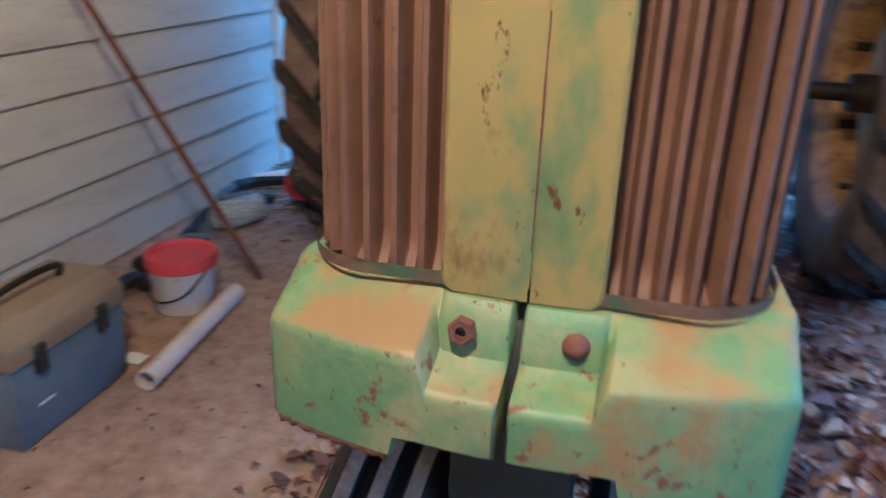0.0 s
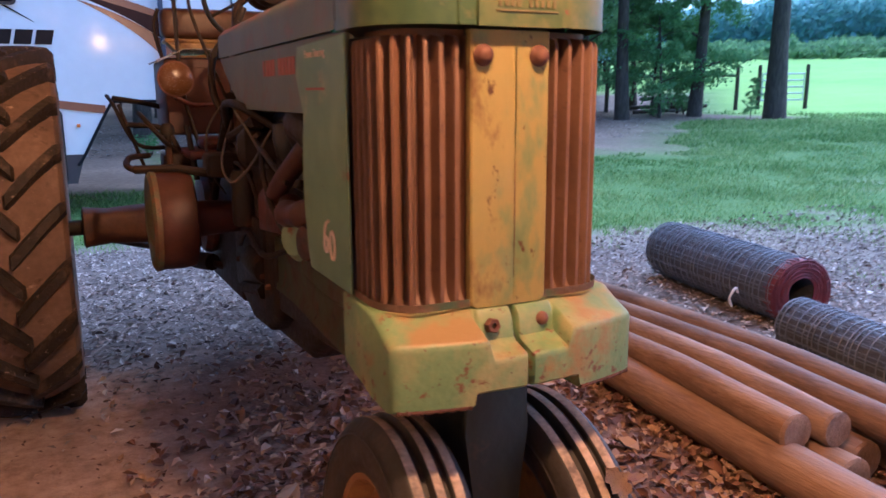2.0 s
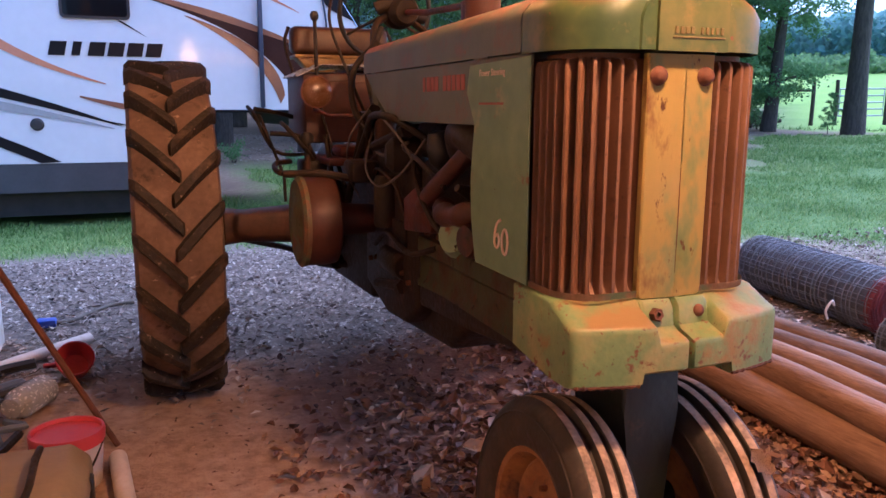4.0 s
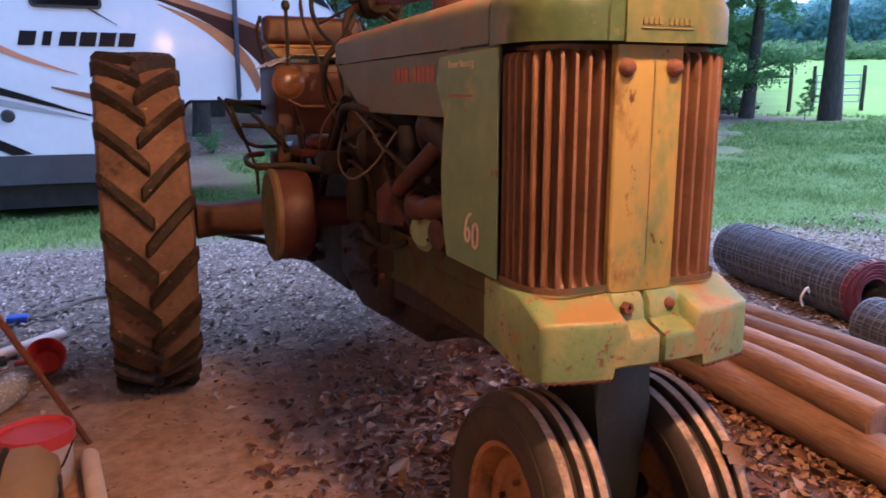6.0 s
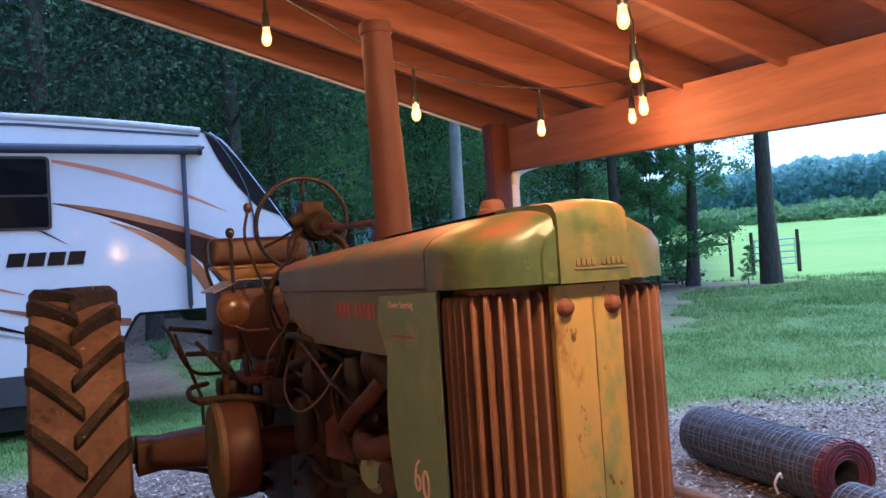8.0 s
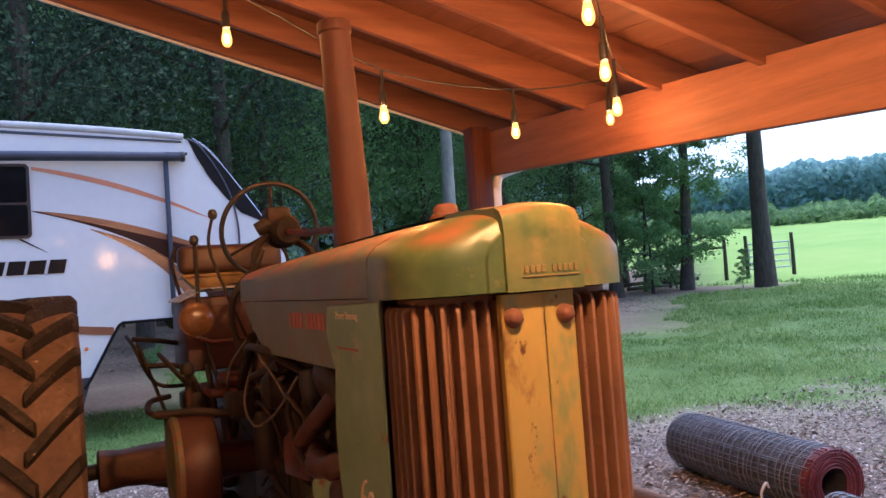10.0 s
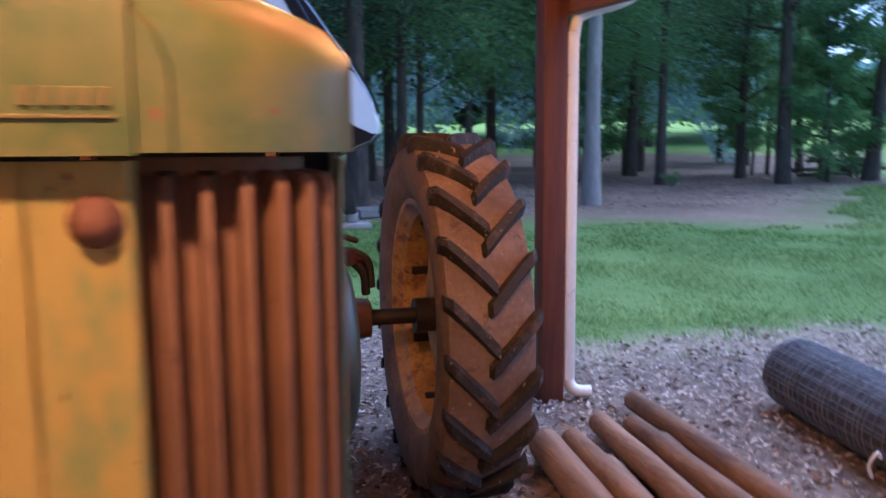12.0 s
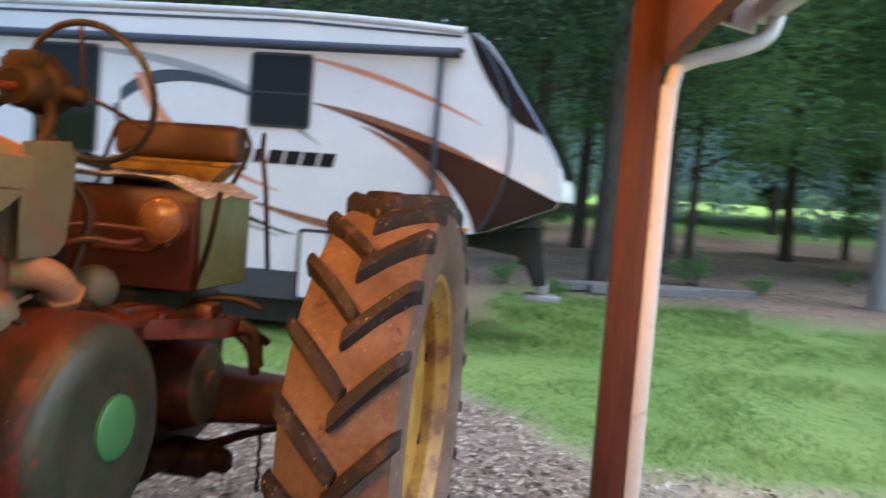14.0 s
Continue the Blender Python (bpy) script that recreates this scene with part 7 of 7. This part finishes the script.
def curled_leaf(at, size, turn, mat, label, tip=(0, 0, 1)):
    """A single dry lobed leaf, cupped and slightly thick."""
    b = B()
    rows = []
    for i in range(9):
        t = i / 8
        half = size * 0.36 * math.sin(math.pi * min(1.0, 0.08 + 0.92 * t)) ** 0.7 * (1 + 0.28 * math.sin(t * 19))
        rows.append([(half * k / 3, size * (t - 0.5), size * (0.10 * (k / 3) ** 2 + 0.16 * (t - 0.5) ** 2 + 0.02 * math.sin(9 * t + k))) for k in range(-3, 4)])
    strip(b, rows)
    bmesh.ops.solidify(b, geom=b.faces[:], thickness=0.0015)
    q = Vector((0, 0, 1)).rotation_difference(Vector(tip)).to_matrix().to_4x4()
    bmesh.ops.transform(b, matrix=Matrix.Translation(at) @ q @ Matrix.Rotation(turn, 4, "Z"), verts=b.verts)
    thing("dry_leaf", b, mat, label, "leaf")


curled_leaf((0.705, 1.332, 0.012), 0.11, 0.7, "paper", "bleached pale leaf curled on the ground by the front wheel")
curled_leaf((0.785, 1.36, 0.012), 0.06, 2.0, "paper", "bleached pale leaf curled on the ground by the front wheel")
curled_leaf((0.222, 0.668, 0.512), 0.075, 0.5, "deadleaf", "orange-brown dead leaf stuck to the front tyre", (0, -0.80, 0.60))
# dark rubbish along the wall foot
for k in range(9):
    b = B()
    x, y = -1.80 + 0.10 * random.random(), 1.85 + 0.21 * k
    pts = curve_pts([(x + 0.1 * random.uniform(-1, 1), y + 0.18 * random.uniform(-1, 1), 0.02 + 0.05 * random.random()) for j in range(4)], 4)
    tube(b, pts, 0.012 + 0.02 * random.random(), 7)
    thing("scrap_hose", b, random.choice(["black", "iron", "toolblue"]), "dark scrap hose and cable along the wall foot", "scrap")
# ---- woods, field edge and ground cover ----
RNG = np.random.default_rng(7)


def unit_vectors(n):
    v = RNG.normal(size=(n, 3))
    return v / np.linalg.norm(v, axis=1, keepdims=True)


def leaf_quads(centres, size, aspect=0.55, flat=0.0, fold=0.15):
    """Small folded diamond leaves at the centres; flat pulls them towards lying level."""
    n = len(centres)
    d = unit_vectors(n)
    nrm = unit_vectors(n)
    if flat:
        d[:, 2] *= 1 - flat
        nrm[:, :2] *= 1 - flat
        nrm[:, 2] = np.abs(nrm[:, 2]) + flat
    d /= np.linalg.norm(d, axis=1, keepdims=True)
    side = np.cross(d, nrm)
    side /= np.linalg.norm(side, axis=1, keepdims=True) + 1e-9
    up = np.cross(side, d)
    s = (np.asarray(size) * RNG.uniform(0.6, 1.35, n))[:, None]
    a = centres - d * s * 0.5
    b = centres + d * s * 0.5
    l = centres + side * s * aspect * 0.5 + up * s * fold
    r = centres - side * s * aspect * 0.5 + up * s * fold
    verts = np.stack([a, r, b, l], 1).reshape(-1, 3)
    faces = np.arange(4 * n).reshape(-1, 4)
    return verts, faces


def leaf_ovals(centres, size, aspect=0.55, flat=0.0, fold=0.15):
    """Dry leaves: two cupped halves about a bent midrib."""
    n = len(centres)
    d, nrm = unit_vectors(n), unit_vectors(n)
    d[:, 2] *= 1 - flat
    nrm[:, :2] *= 1 - flat
    nrm[:, 2] = np.abs(nrm[:, 2]) + flat
    d /= np.linalg.norm(d, axis=1, keepdims=True)
    side = np.cross(d, nrm)
    side /= np.linalg.norm(side, axis=1, keepdims=True) + 1e-9
    up = np.cross(side, d)
    s = (np.asarray(size) * RNG.uniform(0.45, 1.4, n))[:, None]
    w = s * aspect * RNG.uniform(0.6, 1.2, n)[:, None] * 0.5
    h = s * fold * RNG.uniform(0.3, 1.8, n)[:, None]
    bend = s * RNG.uniform(-0.25, 0.15, n)[:, None]
    tip, foot, mid = centres + d * s * 0.5 + up * bend, centres - d * s * 0.5 + up * bend, centres
    r1, r2 = mid - d * s * 0.20 - side * w * 0.85 + up * h, mid + d * s * 0.16 - side * w + up * h * RNG.uniform(0.4, 1.4, n)[:, None]
    l1, l2 = mid - d * s * 0.20 + side * w * 0.85 + up * h * RNG.uniform(0.4, 1.4, n)[:, None], mid + d * s * 0.16 + side * w + up * h
    verts = np.stack([foot, r1, r2, tip, l2, l1, mid], 1).reshape(-1, 3)
    k = 7 * np.arange(n)[:, None]
    faces = np.concatenate([k + np.array([0, 1, 2, 6]), k + np.array([6, 2, 3, 4]), k + np.array([0, 6, 4, 5])], 0)
    return verts, faces


def as_mesh(name, verts, faces, mat):
    me = bpy.data.meshes.new(name)
    me.from_pydata(verts.tolist(), [], faces.tolist())
    me.materials.append(M[mat])
    return me


def make_tree(name, height, r0, crown_from, spread, leaves, leaf_size, mat, bark, lean=0.0, label="", clumps=70, tight=1.0):
    """Tapered trunk, limbs, and a crown of leaf clumps hung about the limb ends."""
    ro = root(name, (0, 0, 0), label, "tree", "woods")
    b = B()
    pts = []
    for k in range(9):
        f = k / 8
        pts.append(Vector((lean * height * f + 0.10 * math.sin(3 * f + height), 0.12 * math.sin(4 * f + 1), height * 0.93 * f - (0.12 if k == 0 else 0))))
    radii = [r0 * (1.25 if k == 0 else 1.0) * (1 - 0.82 * k / 8) for k in range(9)]
    tube(b, curve_pts(pts, 3), [radii[min(8, k // 3)] + (radii[min(8, k // 3 + 1)] - radii[min(8, k // 3)]) * (k % 3) / 3 for k in range(25)], 12)
    cents = []
    nl = 16
    for k in range(nl):
        f = (crown_from + (height * 0.92 - crown_from) * (k + RNG.uniform(0, 0.8)) / nl) / height
        base = pts[0].lerp(pts[-1], min(0.99, f / 0.93))
        a = 2.4 * k + RNG.uniform(-0.4, 0.4)
        reach = spread * (1.15 - 0.75 * max(0, (f * height - crown_from) / (height - crown_from))) * RNG.uniform(0.6, 1.05)
        tip = base + Vector((math.cos(a) * reach, math.sin(a) * reach, reach * RNG.uniform(0.05, 0.45)))
        mid = base.lerp(tip, 0.5) + Vector((0, 0, reach * 0.08))
        rb = max(0.02, r0 * 0.3 * (1 - f * 0.6))
        lb = B()
        tube(lb, [base, mid, tip], [rb, rb * 0.6, rb * 0.2], 6)
        part("limb", lb, bark, ro)
        for j in range(max(1, clumps // nl)):
            t = RNG.uniform(0.35, 1.1)
            c = base.lerp(tip, t) + Vector(RNG.normal(size=3) * (0.22 * reach, 0.22 * reach, 0.16 * reach))
            cents.append((c.x, c.y, c.z, reach * RNG.uniform(0.16, 0.34) * tight))
    finish(b)
    me = bpy.data.meshes.new("trunk")
    b.to_mesh(me)
    b.free()
    me.materials.append(M[bark])
    tr = new("trunk", me)
    tr.parent = ro
    cents = np.array(cents)
    pick = RNG.integers(0, len(cents), leaves)
    p = cents[pick, :3] + RNG.normal(size=(leaves, 3)) * cents[pick, 3:4] * np.array([1, 1, 0.6])
    cr = new("crown", as_mesh("crown", *leaf_quads(p, leaf_size), mat))
    cr.parent = ro
    return ro


def stand(ob, x, y, turn, scale=1.0):
    return Matrix.Translation((x, y, rise(x, y) - 0.03)) @ Matrix.Rotation(turn, 4, "Z") @ Matrix.Scale(scale, 4)


LBL = "tall dark woodland tree standing in leaf litter"
KINDS = [make_tree("tree", 19.0, 0.21, 4.2, 3.6, 34000, 0.10, "needle", "bark", 0.01, LBL, 120), make_tree("tree", 17.0, 0.16, 3.4, 3.3, 34000, 0.095, "leaf", "bark", -0.015, LBL, 120),
         make_tree("tree", 21.0, 0.23, 5.5, 3.8, 9000, 0.26, "needle", "bark", 0.0, LBL, 90), make_tree("tree", 15.0, 0.13, 2.8, 2.9, 9000, 0.24, "leaf", "bark", 0.03, LBL, 90)]
SAPLING = make_tree("sapling", 6.5, 0.06, 0.9, 1.5, 6000, 0.14, "leaf", "bark", 0.02, "leafy young tree at the edge of the woods", 90, 0.6)
OAK = make_tree("tree", 13.0, 0.22, 1.7, 2.3, 26000, 0.11, "leaf", "bark", 0.035, "leafy oak with a leaning trunk by the fence", 150, 0.5)
PALE = make_tree("tree", 18.0, 0.19, 7.0, 3.2, 8000, 0.24, "leaf", "palebark", 0.0, "tall tree with pale smooth grey bark")
BIG = make_tree("tree", 22.0, 0.31, 8.5, 4.5, 9000, 0.26, "needle", "bark", 0.004, "thick bare-trunked pine standing in the lawn")


def put(ob, m):
    """Moves the first of a kind to its place."""
    ob.matrix_basis = m


put(PALE, stand(PALE, 7.82, 16.3, 0.5))
put(BIG, stand(BIG, 20.65, 18.2, 1.0))
put(OAK, stand(OAK, 18.6, 20.0, 5.4))
for x, y, turn, size in ((16.6, 23.4, 1.0, 0.8), (20.6, 25.6, 3.0, 0.7)):
    copy_thing(OAK, stand(OAK, x, y, turn)).scale = (size, size, size)
fixed = [(16.0, 20.4, 0), (13.6, 25.9, 0), (10.6, 24.2, 1), (12.0, 27.5, 1), (15.5, 29.0, 2), (4.1, 21.0, 1), (5.2, 23.3, 3), (-1.5, 15.0, 0), (2.4, 17.5, 0), (0.8, 20.0, 0), (-4.0, 14.0, 0), (-7.0, 16.0, 0)]
spots = list(fixed)
tries = 0
while len(spots) < 47 and tries < 4000:
    tries += 1
    az, r = math.radians(RNG.uniform(-55, 37)), RNG.uniform(19, 58) ** 1.0
    x, y = r * math.sin(az), r * math.cos(az)
    if x > 0.80 * y or (x < 3.0 and y < 13.0):
        continue
    if all((x - q[0]) ** 2 + (y - q[1]) ** 2 > 6.0 for q in spots):
        spots.append((x, y, int(RNG.integers(0, 2)) + (2 if r > 31 else 0)))
used = set()
for x, y, k in spots:
    m, size = stand(KINDS[k], x, y, RNG.uniform(0, 6.28)), RNG.uniform(0.85, 1.15)
    if k in used:
        copy_thing(KINDS[k], m).scale = (size, size, size)
    else:
        used.add(k)
        put(KINDS[k], m)
young = [(17.9, 21.2), (20.05, 18.75), (19.4, 21.6), (17.2, 20.2), (18.0, 25.0), (11.4, 26.2), (14.4, 27.6), (1.0, 30.0), (23.0, 33.0)]
for k, (x, y) in enumerate(young):
    m, size = stand(SAPLING, x, y, k * 1.3), (0.75 + 0.05 * (k % 7)) if k != 1 else 0.22
    if k:
        copy_thing(SAPLING, m).scale = (size, size, size)
    else:
        put(SAPLING, m)


def bush(h, spread, n, leaf, seed_x):
    """A low shrub: thin stems with leaves gathered toward their ends."""
    ro = root("bush", (0, 0, 0), "low leafy green bush growing from the leaf litter", "bush", "woodland undergrowth")
    cents = []
    for k in range(7):
        b = B()
        a = 2.4 * k + seed_x
        tip = Vector((math.cos(a) * spread * RNG.uniform(0.3, 1.0), math.sin(a) * spread * RNG.uniform(0.3, 1.0), h * RNG.uniform(0.55, 1.0)))
        tube(b, [(0.03 * math.cos(a), 0.03 * math.sin(a), -0.03), tip * 0.55 + Vector((0, 0, 0.08 * h)), tip], [0.012, 0.008, 0.004], 5)
        part("stem", b, "bark", ro)
        for f in (0.45, 0.7, 0.9, 1.0):
            cents.append(tip * f + Vector((0, 0, 0.05 * h)))
    cents = np.array([tuple(c) for c in cents])
    p = cents[RNG.integers(0, len(cents), n)] + RNG.normal(size=(n, 3)) * np.array([0.16, 0.16, 0.11]) * spread
    p[:, 2] = np.maximum(p[:, 2], 0.03)
    cr = new("foliage", as_mesh("foliage", *leaf_quads(p, leaf), "leaf"))
    cr.parent = ro
    return ro


BUSH = bush(0.7, 0.65, 700, 0.075, 0.3)
put(BUSH, stand(BUSH, 4.55, 18.2, 0.0))
for x, y, size in ((5.75, 17.3, 0.6), (1.6, 14.4, 0.45), (0.6, 15.6, 0.6), (-1.9, 14.6, 0.8), (8.9, 21.5, 0.6), (12.5, 21.0, 0.6), (17.4, 20.4, 0.8), (19.1, 20.9, 1.1)):
    copy_thing(BUSH, stand(BUSH, x, y, 2.1 * x)).scale = (size, size, size)


def mass(name, n, size, az0, az1, r0, r1, zfun, mat, label, flat=0.0):
    """A far mass of foliage, one sheet of many leaves."""
    az = np.radians(RNG.uniform(az0, az1, n))
    r = RNG.uniform(r0, r1, n)
    x, y = r * np.sin(az), r * np.cos(az)
    z = np.array([rise(a, c) for a, c in zip(x, y)]) + zfun(az, r, RNG.uniform(0, 1, n))
    v, f = leaf_quads(np.stack([x, y, z], 1), size, 0.7, flat)
    me = as_mesh(name, v, f, mat)
    return tagged(new(name, me), label, "woods", kind="stuff")


mass("far_woods", 90000, 0.95, -70, 40, 52, 74, lambda az, r, u: 3.0 + 24 * u ** 1.25 + 1.1 * np.sin(az * 37) + 0.9 * np.sin(az * 83 + 1), "needle", "dark mass of foliage deep in the woods")
# understory and ridge use the leaf colours that carry the haze
mass("understory", 26000, 0.30, -40, 38, 34, 50, lambda az, r, u: 1.6 + 5.5 * u + 0.9 * np.sin(az * 29) + 0.7 * np.sin(az * 71), "hazeleaf", "green understory hanging at the back of the woods, paled for haze")


def crest(az, octaves):
    """Uneven tree tops along a ridge: several scales of noise, none repeating."""
    return sum(h * np.array([noise.noise((a * q, 7.3 * q, 1.0)) for a in az]) for h, q in octaves)


mass("ridge_woods", 110000, 1.25, -30, 105, 126, 165, lambda az, r, u: (7.0 + crest(az, ((2.2, 5), (1.0, 24), (0.8, 70), (0.5, 190)))) * u ** 0.6, "hazeleaf", "wooded ridge across the far field, paled blue for haze")
mass("field_shrubs", 40000, 0.85, -5, 85, 92, 128, lambda az, r, u: (1.5 + crest(az, ((0.9, 30), (0.9, 90), (0.6, 240)))) * u, "shrub", "pale green shrubs below the ridge, lightened for haze")

# fence with a tube gate
FP = [(23.6, 22.9), (24.5, 22.6), (26.4, 21.9)]
for k, (x, y) in enumerate(FP + [(21.0, 23.9), (18.6, 24.8), (28.5, 21.2)][:2]):
    b = B()
    z = rise(x, y)
    tube(b, [(x, y, z - 0.2), (x + 0.02, y, z + 0.9), (x + 0.01, y, z + 1.75)], [0.085, 0.08, 0.07], 10)
    thing("fence_post", b, "bark", "weathered round wooden fence post in the field", "fence post", "field fence")
gate = root("field_gate", (25.4, 22.25, rise(25.4, 22.25)), "grey tube gate between two fence posts", "gate")
for k in range(5):
    b = B()
    h = 0.35 + 0.26 * k
    tube(b, [(24.6, 22.56, rise(24.6, 22.56) + h), (26.3, 21.94, rise(26.3, 21.94) + h)], 0.03, 8)
    part("rail", b, "galv", gate)
for x, y in ((24.62, 22.55), (25.4, 22.25), (26.28, 21.95)):
    b = B()
    tube(b, [(x, y, rise(x, y) + 0.33), (x, y, rise(x, y) + 1.40)], 0.02, 8)
    part("upright", b, "galv", gate)
b = B()
tube(b, [(18.6, 24.8, rise(18.6, 24.8) + 1.35), (21.0, 23.9, rise(21, 23.9) + 1.35), (23.6, 22.9, rise(23.6, 22.9) + 1.35)], 0.05, 8)
thing("fence_rail", b, "bark", "long dark fence rail along the field", "fence rail")
# old boards and brush on the woodland floor
for k, (a, c) in enumerate((((1.6, 15.2), (4.9, 16.5)), ((1.9, 15.5), (5.5, 16.75)), ((2.2, 15.1), (4.3, 16.0)))):
    b = B()
    d = Vector((c[0] - a[0], c[1] - a[1], 0))
    m = Matrix.Translation(((a[0] + c[0]) / 2, (a[1] + c[1]) / 2, rise((a[0] + c[0]) / 2, (a[1] + c[1]) / 2) + 0.07)) @ Matrix.Rotation(math.atan2(d.y, d.x), 4, "Z")
    box(b, (-d.length / 2, -0.08, -0.07), (d.length / 2, 0.08, 0.09), 0.012, 1, m)
    thing("old_timber", b, "oldboard", "weathered grey timber lying on the leaf litter", "timber", "old timbers")
for k in range(12):
    b = B()
    x, y = 18.6 + 1.7 * RNG.random(), 21.9 + 1.0 * RNG.random()
    a = RNG.uniform(-0.5, 0.5) - 0.6
    z = rise(x, y) + 0.08 + 0.15 * (k // 3)
    tube(b, [(x - 0.7 * math.cos(a), y - 0.7 * math.sin(a), z), (x + 0.7 * math.cos(a), y + 0.7 * math.sin(a), z + 0.05)], 0.07, 8)
    thing("cut_log", b, "bark" if k % 3 else "oldboard", "weathered cut log in a low stack by the trees", "log", "stack by the trees")


def lawn_start(x):
    t = np.clip((2.2 - x) / 1.5, 0, 1)
    u = np.clip((x - 4.8) / 2.4, 0, 1)
    return 5.35 + 1.5 * t * t * (3 - 2 * t) - 1.5 * u * u * (3 - 2 * u)


def blades(n, r0, r1, h, w):
    """Blades thinning out with distance, wider and taller where they stand further off."""
    r = RNG.uniform(r0, r1, n)
    az = np.radians(RNG.uniform(-42, 84, n))
    x, y = r * np.sin(az), r * np.cos(az)
    lump = np.array([noise.noise((a * 0.9, c * 0.9, 4)) for a, c in zip(x, y)])
    wide = np.array([noise.noise((a * 0.35, c * 0.35, 8)) for a, c in zip(x, y)])
    edge = y - lawn_start(x) + 0.35 * lump
    soft = np.clip((x - 1.0) / 1.6, 0.5, 1)
    keep = (edge > RNG.uniform(-0.25, 0.45, n) + soft * RNG.uniform(-0.75, 0.45, n)) & ~((wide > 0.18) & (y < 7.0) & (RNG.random(n) < 0.45)) & (RNG.random(n) < 0.9 + lump)
    keep |= (x > 3.6 + 0.8 * lump) & (edge > -2.6) & (edge < 0.4) & (RNG.random(n) < np.clip(0.22 + 0.9 * lump, 0, 0.6) * np.clip((x - 3.4) / 2.0, 0, 1))
    keep &= ~((x < 0.6 + 0.5 * lump) & (y > 9.9 + 1.2 * lump + 0.6 * RNG.random(n))) & ~((x < -0.9) & (y > 8.8)) & ~((r > 14.3 + lump) & (0.95 * y - x > 0.8 + 1.5 * lump)) & (r < r1 - 5 * RNG.random(n) ** 2)
    keep &= (np.hypot(x - 20.3, y - 18.7) > 1.7 + lump) & (np.hypot(x - 18.4, y - 20.2) > 2.0 + lump)
    x, y, r, lump, wide = x[keep], y[keep], r[keep], lump[keep], wide[keep]
    m = len(x)
    z = np.array([rise(a, c) for a, c in zip(x, y)]) - 0.01
    tuft = np.array([noise.noise((a * 3.1, c * 3.1, 12)) for a, c in zip(x, y)])
    hh = (h + 0.0022 * r) * np.clip(1 + 1.1 * tuft, 0.35, 2) * RNG.uniform(0.5, 1.3, m) * np.clip(1 + 0.9 * lump + 0.5 * wide, 0.3, 2)
    a = RNG.uniform(0, 6.28, m)
    t = RNG.normal(size=(m, 2)) * 0.6
    base = np.stack([x, y, z], 1)
    s = np.stack([np.cos(a), np.sin(a), np.zeros(m)], 1) * (w * r)[:, None]
    tip = base + np.stack([t[:, 0] * hh, t[:, 1] * hh, hh], 1)
    v = np.stack([base - s, base + s, tip], 1).reshape(-1, 3)
    return v, np.arange(3 * m).reshape(-1, 3)


v, f = blades(430000, 4.2, 30.0, 0.034, 0.0007)
me = as_mesh("grass", v, f, "grass")
tagged(new("grass", me), "short green lawn grass with bare patches", "grass", kind="stuff")


def litter(name, n, x0, x1, y0, y1, size, mat, label, aspect, gate_fn, fold=0.12, flat=0.75, oval=False):
    x, y = RNG.uniform(x0, x1, n), RNG.uniform(y0, y1, n)
    k = gate_fn(x, y)
    x, y = x[k], y[k]
    z = np.array([rise(a, c) for a, c in zip(x, y)]) + 0.006 + 0.012 * RNG.random(len(x))
    v, f = (leaf_ovals if oval else leaf_quads)(np.stack([x, y, z], 1), size, aspect, flat, fold)
    v[:, 2] = np.maximum(v[:, 2], 0.001)
    me = as_mesh(name, v, f, mat)
    return tagged(new(name, me), label, "ground litter", kind="stuff")


litter("wood_chips", 40000, -2.4, 8.5, 2.5, 6.6, 0.044, "chips", "grey-brown wood chips strewn beyond the shed", 0.42,
       lambda x, y: (RNG.random(len(x)) < np.clip((np.maximum(y - 3.0, (x - 1.9) * 0.9)) / 0.9, 0.04, 1.0)) & (y < lawn_start(x) + 0.1 - np.clip((x - 1.2) / 1.6, 0, 1) * 1.0 * RNG.random(len(x)) ** 0.8))
litter("wood_chips", 10000, 2.0, 7.5, -0.5, 2.6, 0.044, "chips", "grey-brown wood chips beside the poles", 0.42, lambda x, y: RNG.random(len(x)) < np.clip((x - 1.6) / 1.2, 0.05, 1))
litter("dead_leaves", 13000, -0.75, 2.6, 0.3, 3.6, 0.046, "deadleaf", "dead brown leaves under the tractor", 0.62, lambda x, y: RNG.random(len(x)) < np.clip(1.35 - 0.6 * np.abs(x - 0.6), 0.06, 1) * np.clip(1.25 - 0.55 * np.maximum(y - 1.3, 0) - 0.7 * np.clip(-0.1 - x, 0, 1), 0.10, 1), 0.16, 0.6, True)
litter("dead_leaves", 700, -0.5, 2.3, 0.4, 2.6, 0.085, "deadleaf", "large curled oak leaves round the front wheels", 0.6, lambda x, y: RNG.random(len(x)) < np.clip(1.3 - 0.7 * np.abs(x - 0.5), 0.0, 1), 0.18, 0.55, True)
litter("dead_leaves", 900, -1.9, 0.2, 0.4, 3.4, 0.022, "deadleaf", "small leaf crumbs on the packed dirt", 0.5, lambda x, y: RNG.random(len(x)) < 0.9, 0.1, 0.8)
litter("pale_leaves", 2600, -1.8, 7.5, 2.7, 5.5, 0.05, "chips", "curled pale dead leaves among the wood chips", 0.6, lambda x, y: RNG.random(len(x)) < np.clip(np.maximum(y - 2.6, x - 1.6), 0, 1), 0.18, 0.55, True)
litter("forest_litter", 12000, -8, 20, 14.5, 26, 0.07, "chips", "dead leaves on the woodland floor", 0.6, lambda x, y: (np.hypot(x, y) > 15) & (x < 0.9 * y), 0.05, 0.9, True)
